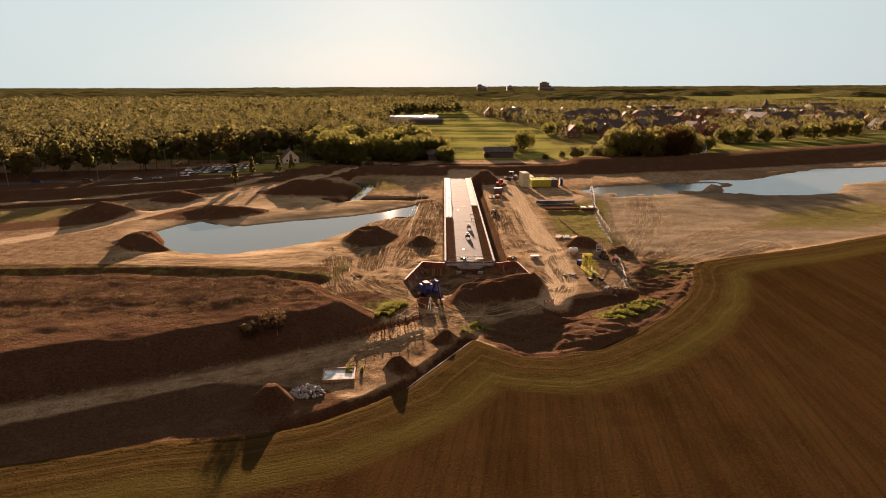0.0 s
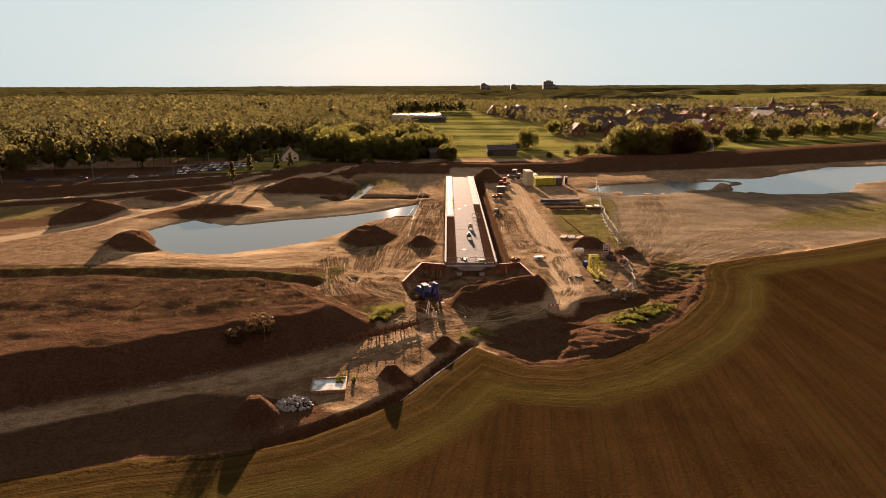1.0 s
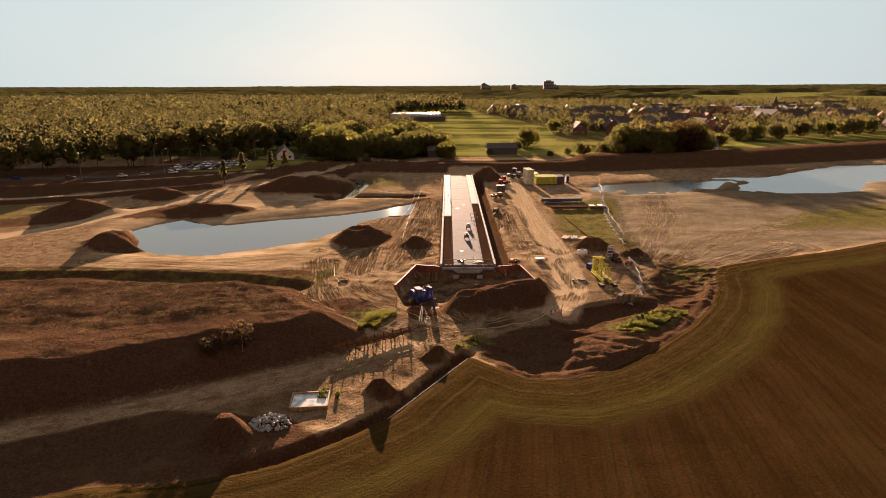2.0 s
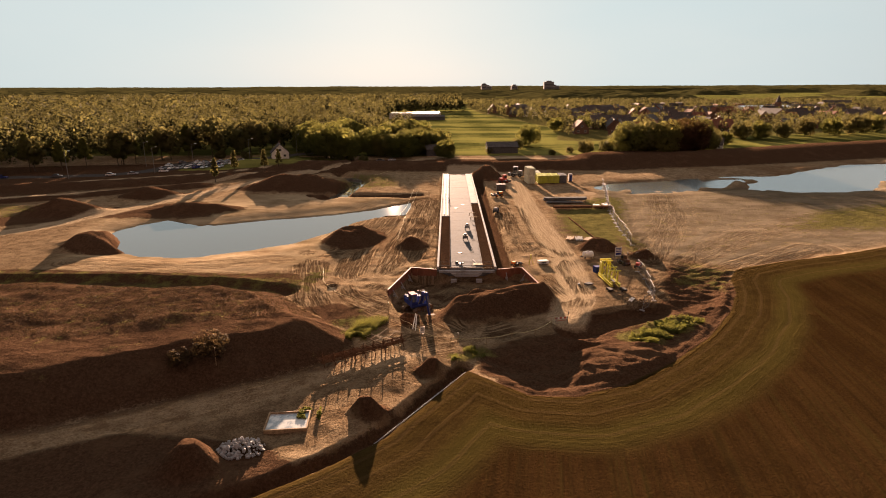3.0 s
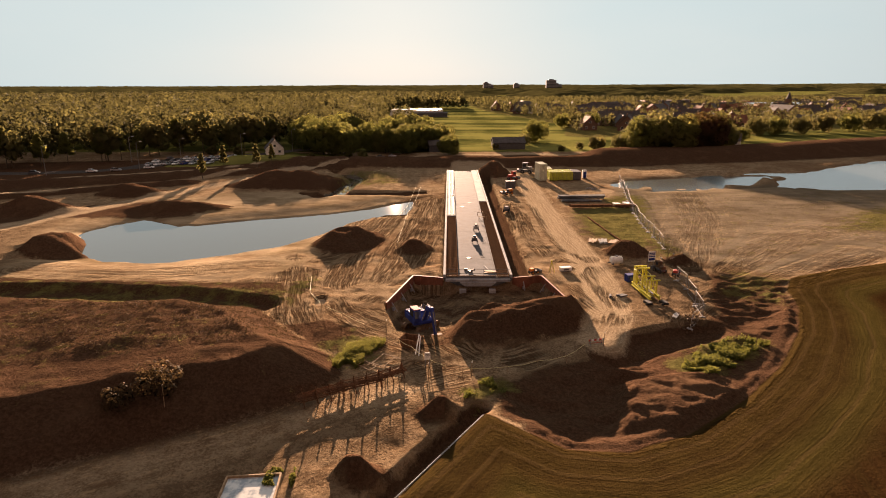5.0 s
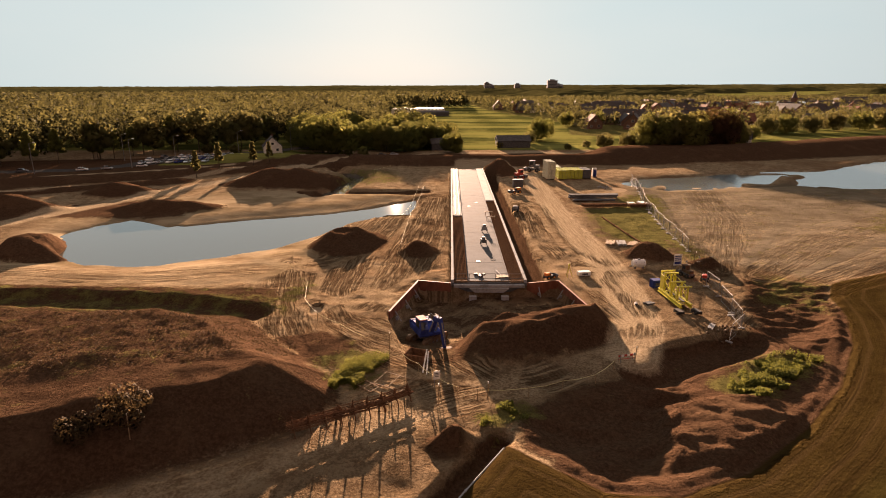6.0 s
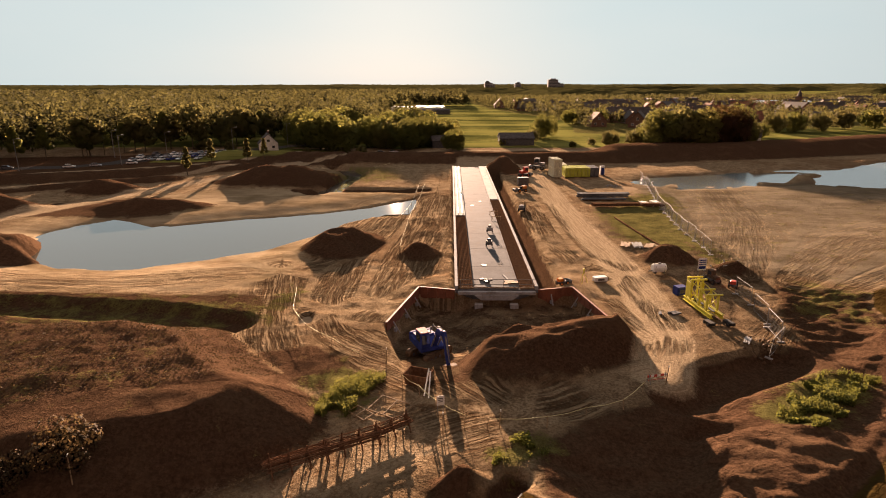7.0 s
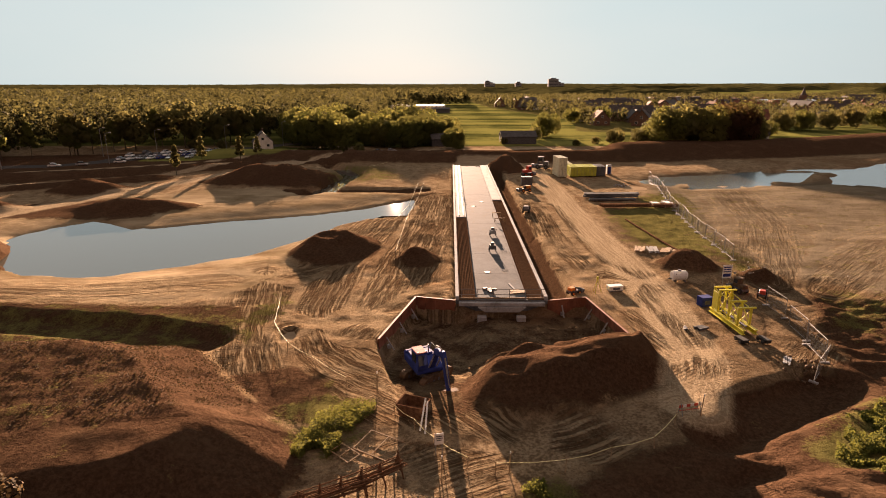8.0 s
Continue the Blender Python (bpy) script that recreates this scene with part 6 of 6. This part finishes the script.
rubble(-14.3, 56.0, 230, 1.45, "heap of broken pale concrete beside the ditch", PALE, 5)
rubble(27.6, 88.9, 24, 1.5, "dark debris in the corner of the fence", MUD, 6, 0.15)
timber_stack(26.8, 89.6, ground_at(26.8, 89.6) + 0.05, 60, (1.6, 1.2, 1.5, 1.3), PALE, "pale boards dropped beside the debris", "board_heap", "heaps of boards", "plank", 0.12, 0.08, 9)
timber_stack(22.6, 96.0, ground_at(22.6, 96) + 0.03, 20, (1.1, 0.9, 1.0), GREY, "dark beams dropped on the sand", "beam_pieces", "heaps of boards", "beam", 0.2, 0.2, 11)
timber_stack(20.9, 95.9, ground_at(20.9, 95.9) + 0.03, 80, (0.7, 0.6), GREY, "short dark beams dropped on the sand", "beam_pieces", "heaps of boards", "beam", 0.16, 0.16, 12)


def tripod(x, y):
    ob = thing("survey_tripod", "thin yellow survey tripod on bare soil", "tripod")
    for k in range(3):
        a = k * 2.1
        part("leg", bm_rods(((0, 0, 1.5), (0.5 * math.cos(a), 0.5 * math.sin(a), 0), 0.03)), YELLOW, ob)
    part("head", bm_box((0.22, 0.22, 0.3), (0, 0, 1.62), (0, 0, 0), 0.04), YELLOW, ob)
    return stand(ob, x, y)


tripod(15.4, 105.2)


def stake(x, y, h, lean):
    ob = thing("marker_stake", "thin wooden marker stake pushed into the soil", "stake", "marker stakes")
    part("shaft", bm_rods(((0, 0, -0.2), (lean, 0, h), 0.035)), WOOD, ob)
    part("tip", bm_rods(((lean, 0, h), (lean * 1.1, 0, h + 0.15), 0.04)), WHITE, ob)
    return stand(ob, x, y)


for sx, sy, h, lean in ((-20.6, 67.5, 1.8, 0.05), (16.6, 81.6, 1.5, 0.1), (33.0, 109.5, 1.6, 0.2), (39.5, 114.0, 1.5, -0.1), (35.5, 121.0, 1.2, 0.1), (3.2, 75.4, 1.3, 0.05), (-0.6, 74.5, 1.6, 0.0), (-5.4, 84.2, 1.5, 0.05), (45, 170, 1.6, 0.1), (42, 106, 1.5, 0.1)):
    stake(sx, sy, h, lean)


# ---- weeds ----
def weeds(name, outlines, count, size, tall, leaf, label, seed):
    r = np.random.RandomState(seed)
    spots = []
    for outline in outlines:
        xs, ys = [p[0] for p in outline], [p[1] for p in outline]
        px, py = r.uniform(min(xs), max(xs), count * 3), r.uniform(min(ys), max(ys), count * 3)
        ok = inside(px, py, outline) + (fractal(px, py, 2.5, seed) - 0.5) * 2.0 > 0
        ok &= fractal(px, py, 1.4, seed + 9) > 0.40
        spots.append(np.stack([px[ok], py[ok]], 1)[:count])
    p = np.concatenate(spots)
    z = land(p[:, 0], p[:, 1]) + r.uniform(0.03, 1.0, len(p)) ** 1.5 * tall * (0.4 + fractal(p[:, 0], p[:, 1], 2.0, seed + 4))
    v, f = cards(np.column_stack([p, z]), r.uniform(0.6, 1.3, len(p)) * size, r)
    return tagged(mesh_from(name, v, f, leaf), label, "weeds", "", "stuff")


weeds("weeds", [[(21.6, 77), (24.2, 75), (33.4, 82.0), (30, 83.8), (24.2, 80)]], 30000, 0.05, 0.6, WEED, "lush green weeds on the edge of the pit", 11)
weeds("weeds", [[(-9.2, 79.4), (-6.6, 79.2), (-5.2, 81.8), (-7.6, 83.6)], [(-9.6, 76.6), (-7.6, 76), (-6.8, 78.2), (-8.8, 79)]], 5000, 0.042, 0.8, WEED, "rough green bush of weeds beside the haul road", 12)
weeds("weeds", [[(2.4, 71.2), (6.8, 73.0), (5.6, 74.6), (2, 73.4)], [(-11.0, 60.6), (-9.4, 60.2), (-9.0, 62), (-10.4, 62)]], 3000, 0.05, 0.4, WEED, "thin green weeds on the banks", 13)
weeds("dry_weeds", [[(-70, 70), (-40, 70), (-17, 76), (-13, 83), (-19, 91), (-70, 94)]], 26000, 0.05, 0.07, leaf_mat("dry_weeds", (0.04, 0.024, 0.012), (0.085, 0.056, 0.027), (0.07, 0.052, 0.02), 0.25, (0.09, 0.06, 0.03), clumped=False), "sparse dry weeds on the top of the soil bank", 14)
long_pipe([(3.9, 68.6), (1.2, 64.2), (-1.6, 59.7), (-4.6, 56.2)], 0.05, PALE, "pale plastic drain pipe along the edge of the field")
rubble(37.4, 173.4, 30, 1.6, "pale heap of stones beside a puddle", PALE, 15)


def bar_cluster(x, y):
    ob = thing("starter_bars", "short dark starter bars standing on the footway", "steel bars", "starter bars", "", (x, y, DECK_TOP + 0.28))
    for k in range(4):
        part("bar", bm_rods(((0.18 * (k % 2), 0.25 * (k // 2), 0), (0.18 * (k % 2), 0.25 * (k // 2), 0.85), 0.04)), GREY, ob)
    part("plate", bm_box((0.5, 0.6, 0.03), (0.09, 0.12, 0.015)), GREY, ob)
    return ob


bar_cluster(1.9, 156.5)
bar_cluster(1.8, 161.0)


# ---- village, roads and distance ----
ROOF_RED = plain("red_roof_tiles", (0.13, 0.055, 0.035), (0.22, 0.10, 0.065), 0.95, 0.0, 1.0, 0.4)
ROOF_DARK = plain("dark_roof_tiles", (0.05, 0.045, 0.045), (0.10, 0.09, 0.085), 0.95, 0.0, 1.0, 0.4)
BRICK = plain("brick", (0.13, 0.075, 0.055), (0.20, 0.115, 0.08), 0.85, 0.0, 1.5, 0.3)
RENDER_WHITE = plain("white_render", (0.62, 0.60, 0.56), (0.78, 0.76, 0.72), 0.8, 0.0, 0.8)


def house(label, wall, roof, w=8.0, d=10.0, eaves=3.2, ridge=7.2, name="house"):
    ob = thing(name, label, "house", "houses of the village")
    bm = bmesh.new()
    prism(bm, [(-w / 2, -0.3), (w / 2, -0.3), (w / 2, eaves), (0, ridge - 0.15), (-w / 2, eaves)], -d / 2, d / 2, "y")
    body = part("wall", bm, wall, ob)
    rise = (ridge - eaves) / (w / 2)
    for s in (-1, 1):
        bm = bmesh.new()
        o = 0.45
        prism(bm, [(0, ridge), (s * (w / 2 + o), eaves - o * rise), (s * (w / 2 + o), eaves - o * rise + 0.22), (0, ridge + 0.25)], -d / 2 - 0.35, d / 2 + 0.35, "y")
        part("roof_slope", bm, roof, ob)
    chimney = part("chimney", bm_box((0.7, 0.7, 1.5), (0.4, d * 0.25, ridge + 0.35), (0, 0, 0), 0.03), BRICK, ob)
    for y in (-d / 2 - 0.02, d / 2 + 0.02):
        for x, z in ((-w * 0.25, 1.5), (w * 0.25, 1.5), (0, eaves + 1.2)):
            win = part("window", bm_box((1.3, 0.06, 1.2), (x, y, z)), WHITE, ob)
            part("pane", bm_box((1.1, 0.09, 1.0), (x, y, z)), GLASS, win)
    for x in (-w / 2 - 0.02, w / 2 + 0.02):
        for y in (-d * 0.28, d * 0.1):
            win = part("window", bm_box((0.06, 1.4, 1.2), (x, y, 1.6)), WHITE, ob)
            part("pane", bm_box((0.09, 1.2, 1.0), (x, y, 1.6)), GLASS, win)
    part("door", bm_box((0.08, 1.0, 2.1), (w / 2 + 0.02, d * 0.36, 1.05)), GREY, ob)
    return ob


HOUSES = [house("brick village house with a red tiled roof", BRICK, ROOF_RED), house("brick village house with a dark tiled roof", BRICK, ROOF_DARK, 9, 12, 3.0, 7.8),
          house("white-rendered village house with a dark roof", RENDER_WHITE, ROOF_DARK, 8, 9, 3.0, 7.0), house("long brick terrace with a dark tiled roof", BRICK, ROOF_DARK, 9, 26, 5.4, 9.0)]


def settle(ob, x, y, turn, size=1.0):
    return copy_thing(ob, pose(x, y, ground_at(x, y), 0, 0, turn) @ Matrix.Scale(size, 4))


settle(HOUSES[2], -66.4, 252, 20, 0.82)
settle(HOUSES[2], 124.6, 285, 60, 0.72)
settle(HOUSES[3], 84, 420, 68, 0.55)
settle(HOUSES[2], 96, 446, 68, 0.75)
settle(HOUSES[2], 76, 404, 30, 0.7)
settle(HOUSES[2], 150, 402, 50, 1.0)
settle(HOUSES[1], -6, 300, 88, 0.9)
settle(HOUSES[0], -28, 312, 20, 0.9)
rng = np.random.RandomState(33)
spots = scatter(rng, 60, 520, 366, 900, 23.0, lambda x, y: (inside(x, y, town) > 6) & (fractal(x, y, 46, 55) < 0.54))
for k, (hx, hy) in enumerate(spots[:165]):
    settle(HOUSES[int(rng.choice([0, 1, 1, 2, 3], p=[0.35, 0.25, 0.2, 0.1, 0.1]))], hx, hy, rng.choice([0, 90, 60, 150]) + rng.uniform(-8, 8), rng.uniform(0.9, 1.15))
for ob in HOUSES:
    remove(ob)


def shed(x, y, turn, w, d, eaves, ridge, wall, roof, label, name="farm_shed", doors=2):
    ob = thing(name, label, "shed", "sheds", "", (x, y, ground_at(x, y)), turn)
    bm = bmesh.new()
    prism(bm, [(-d / 2, -0.3), (d / 2, -0.3), (d / 2, eaves), (0, ridge - 0.1), (-d / 2, eaves)], -w / 2, w / 2, "x")
    part("wall", bm, wall, ob)
    for s in (-1, 1):
        bm = bmesh.new()
        prism(bm, [(0, ridge), (s * (d / 2 + 0.4), eaves - 0.1), (s * (d / 2 + 0.4), eaves + 0.12), (0, ridge + 0.22)], -w / 2 - 0.3, w / 2 + 0.3, "x")
        part("roof_slope", bm, roof, ob)
    for k in range(doors):
        part("door", bm_box((2.6, 0.08, min(2.8, eaves - 0.3)), (-w / 4 + k * w / 2, -d / 2 - 0.03, min(2.8, eaves - 0.3) / 2)), GREY, ob)
    return ob


GLAZED = Nodes("glazed_roof").done((0.55, 0.58, 0.60), 0.16, 0.0, None, 0.9)
shed(25.5, 272, 2, 13, 9, 2.6, 4.4, GREY, ROOF_DARK, "long dark farm shed on the meadow")


def greenhouse(x, y, w, d, eaves, bays):
    """A low glasshouse: many small glazed ridges side by side over pale walls."""
    ob = thing("greenhouse", "large low greenhouse with a glinting ridged glass roof", "greenhouse", "", "", (x, y, ground_at(x, y)))
    part("wall", bm_box((w, d, eaves + 0.3), (0, 0, eaves / 2 - 0.15)), RENDER_WHITE, ob)
    step = w / bays
    for k in range(bays):
        x0 = -w / 2 + k * step
        for a, b in (((x0, eaves + 0.02), (x0 + step / 2, eaves + 0.02 + step * 0.182)), ((x0 + step / 2, eaves + 0.02 + step * 0.182), (x0 + step, eaves + 0.02))):
            part("roof_pane", prism(bmesh.new(), [a, b, (b[0], b[1] + 0.06), (a[0], a[1] + 0.06)], -d / 2 - 0.1, d / 2 + 0.1, "y"), GLAZED, ob)
        part("gable", prism(bmesh.new(), [(x0, eaves), (x0 + step, eaves), (x0 + step / 2, eaves + step * 0.18)], -d / 2 - 0.06, -d / 2 + 0.06, "y"), WHITE, ob)
    return ob


greenhouse(-28, 557, 46, 24, 4.6, 14)
shed(-16, 528, 0, 30, 10, 2.8, 3.8, GREY, ROOF_DARK, "dark low barn in front of a bright one")
shed(-3, 262, 10, 9, 8, 2.6, 4.2, GREY, ROOF_DARK, "small dark shed under trees")
shed(330, 640, 15, 60, 24, 6.0, 7.5, RENDER_WHITE, GLAZED, "long pale hall behind the village", "hall", 3)
shed(240, 420, -10, 22, 12, 4.0, 6.0, BRICK, ROOF_DARK, "brick farm shed at the edge of the village")


def tower_block(x, y, w, h, label):
    ob = thing("apartment_tower", label, "building", "towers on the horizon", "", (x, y, 0))
    part("wall", bm_box((w, 24, h), (0, 0, h / 2), (0, 0, 0), 0.2), PALE, ob)
    part("roof", bm_box((w * 0.55, 12, 4), (0, 0, h + 2)), GREY, ob)
    n = int(h / 6)
    for k in range(n):
        band = part("window_band", bm_box((w - 4, 0.3, 2.2), (0, -12.1, 5 + 6 * k)), GLASS, ob)
        part("balcony", bm_box((w - 6, 1.2, 0.5), (0, -12.7, 3.4 + 6 * k)), PALE, ob)
    return ob


tower_block(434, 2600, 42, 46, "tall pale apartment tower on the horizon")
tower_block(456, 2640, 60, 30, "lower wing beside an apartment tower on the horizon")
tower_block(286, 2600, 26, 31, "squat apartment block on the horizon")
tower_block(156, 2600, 24, 36, "narrow apartment block on the horizon")
tower_block(170, 2640, 40, 29, "low apartment block on the horizon")


def church():
    ob = thing("church", "village church with a slim dark spire", "church", "", "", (330, 610, 0), 20)
    ob.scale = (0.7, 0.7, 0.7)
    part("tower", bm_box((6, 6, 17), (0, 0, 8.5), (0, 0, 0), 0.1), BRICK, ob)
    part("spire", rod(bmesh.new(), (0, 0, 17), (0, 0, 27), 3.6, 0.1, 8), ROOF_DARK, ob)
    bm = bmesh.new()
    prism(bm, [(-5, 0), (5, 0), (5, 7), (0, 12), (-5, 7)], 3, 24, "y")
    part("nave", bm, BRICK, ob)
    return ob


church()


# ---- road, lamps and cars ----
def car(colour, label):
    ob = thing("parked_car", label, "car", "parked cars")
    bm = bmesh.new()
    prism(bm, [(-2.1, 0.35), (2.1, 0.35), (2.15, 0.75), (1.3, 0.95), (-1.9, 0.98), (-2.15, 0.8)], -0.85, 0.85, "y")
    bmesh.ops.bevel(bm, geom=bm.edges[:], offset=0.06, segments=1, affect="EDGES")
    body = part("body", bm, colour, ob)
    bm = bmesh.new()
    prism(bm, [(-1.75, 0.95), (1.0, 0.93), (0.35, 1.45), (-1.3, 1.47)], -0.74, 0.74, "y")
    part("cabin", bm, GLASS, ob)
    part("roof", bm_box((1.6, 1.4, 0.06), (-0.48, 0, 1.48), (0, 0, 0), 0.02), colour, ob)
    for x in (-1.3, 1.3):
        for s in (-0.8, 0.8):
            w = part("wheel", bm_rods(((x, s - 0.1, 0.32), (x, s + 0.1, 0.32), 0.32)), BLACK, ob)
            part("rim", bm_rods(((x, s - 0.11, 0.32), (x, s + 0.11, 0.32), 0.18)), STEEL, w)
    for s in (-0.6, 0.6):
        part("headlight", bm_box((0.06, 0.3, 0.14), (2.13, s, 0.7)), WHITE, ob)
        part("tail_light", bm_box((0.06, 0.3, 0.14), (-2.13, s, 0.8)), RED, ob)
    return ob


SILVER = plain("silver_car_paint", (0.45, 0.46, 0.47), (0.55, 0.56, 0.57), 0.25, 0.5, 1.0, 0.0)
CARS = [car(SILVER, "silver car parked on tarmac"), car(GREY, "dark grey car parked on tarmac"), car(BLUE, "blue car parked on tarmac"), car(WHITE, "white car parked on tarmac"), car(RED, "dull red car parked on tarmac")]
rng = np.random.RandomState(4)
for row in range(3):
    for k in range(9):
        if rng.rand() < 0.88:
            x, y = -101 + 2.7 * k + row * 1.5, 218 + row * 7.5 + k * 0.5
            settle(CARS[int(rng.choice([0, 0, 1, 3, 3, 0, 1, 3, 0, 2]))], x, y, 84 + rng.uniform(-3, 3) + 180 * rng.randint(2), 0.76)
for x, y, k in ((-108, 203, 3), (-124, 200.5, 1), (-102, 205.5, 0), (-140, 198, 2), (-95, 212, 3), (-78, 240, 0), (-24, 240, 1), (-20, 243, 0)):
    settle(CARS[k], x, y, 15 + rng.uniform(-4, 4), 0.72)
for ob in CARS:
    remove(ob)


def street_lamp():
    ob = thing("street_lamp", "tall grey street lamp beside the road", "street lamp", "street lamps")
    part("pole", rod(bmesh.new(), (0, 0, -0.2), (0, 0, 8.5), 0.11, 0.06, 8), STEEL, ob)
    part("arm", bm_rods(((0, 0, 8.4), (0.9, -0.9, 8.8), 0.05)), STEEL, ob)
    part("lantern", bm_box((0.7, 0.35, 0.16), (1.1, -1.1, 8.8), (0, 0, -45), 0.04), WHITE, ob)
    return ob


LAMP = street_lamp()
for x, y in ((-145, 191.5), (-118, 197), (-97, 210), (-88, 220), (-74, 238), (-62, 262), (-108, 226)):
    settle(LAMP, x, y, 40)
remove(LAMP)


# ---- true size: the plan above is drawn a little small ----
for ob in list(scene.objects):
    if ob.parent is None and ob.type in ("MESH", "EMPTY"):
        ob.matrix_basis = Matrix.Scale(SIZE, 4) @ ob.matrix_basis
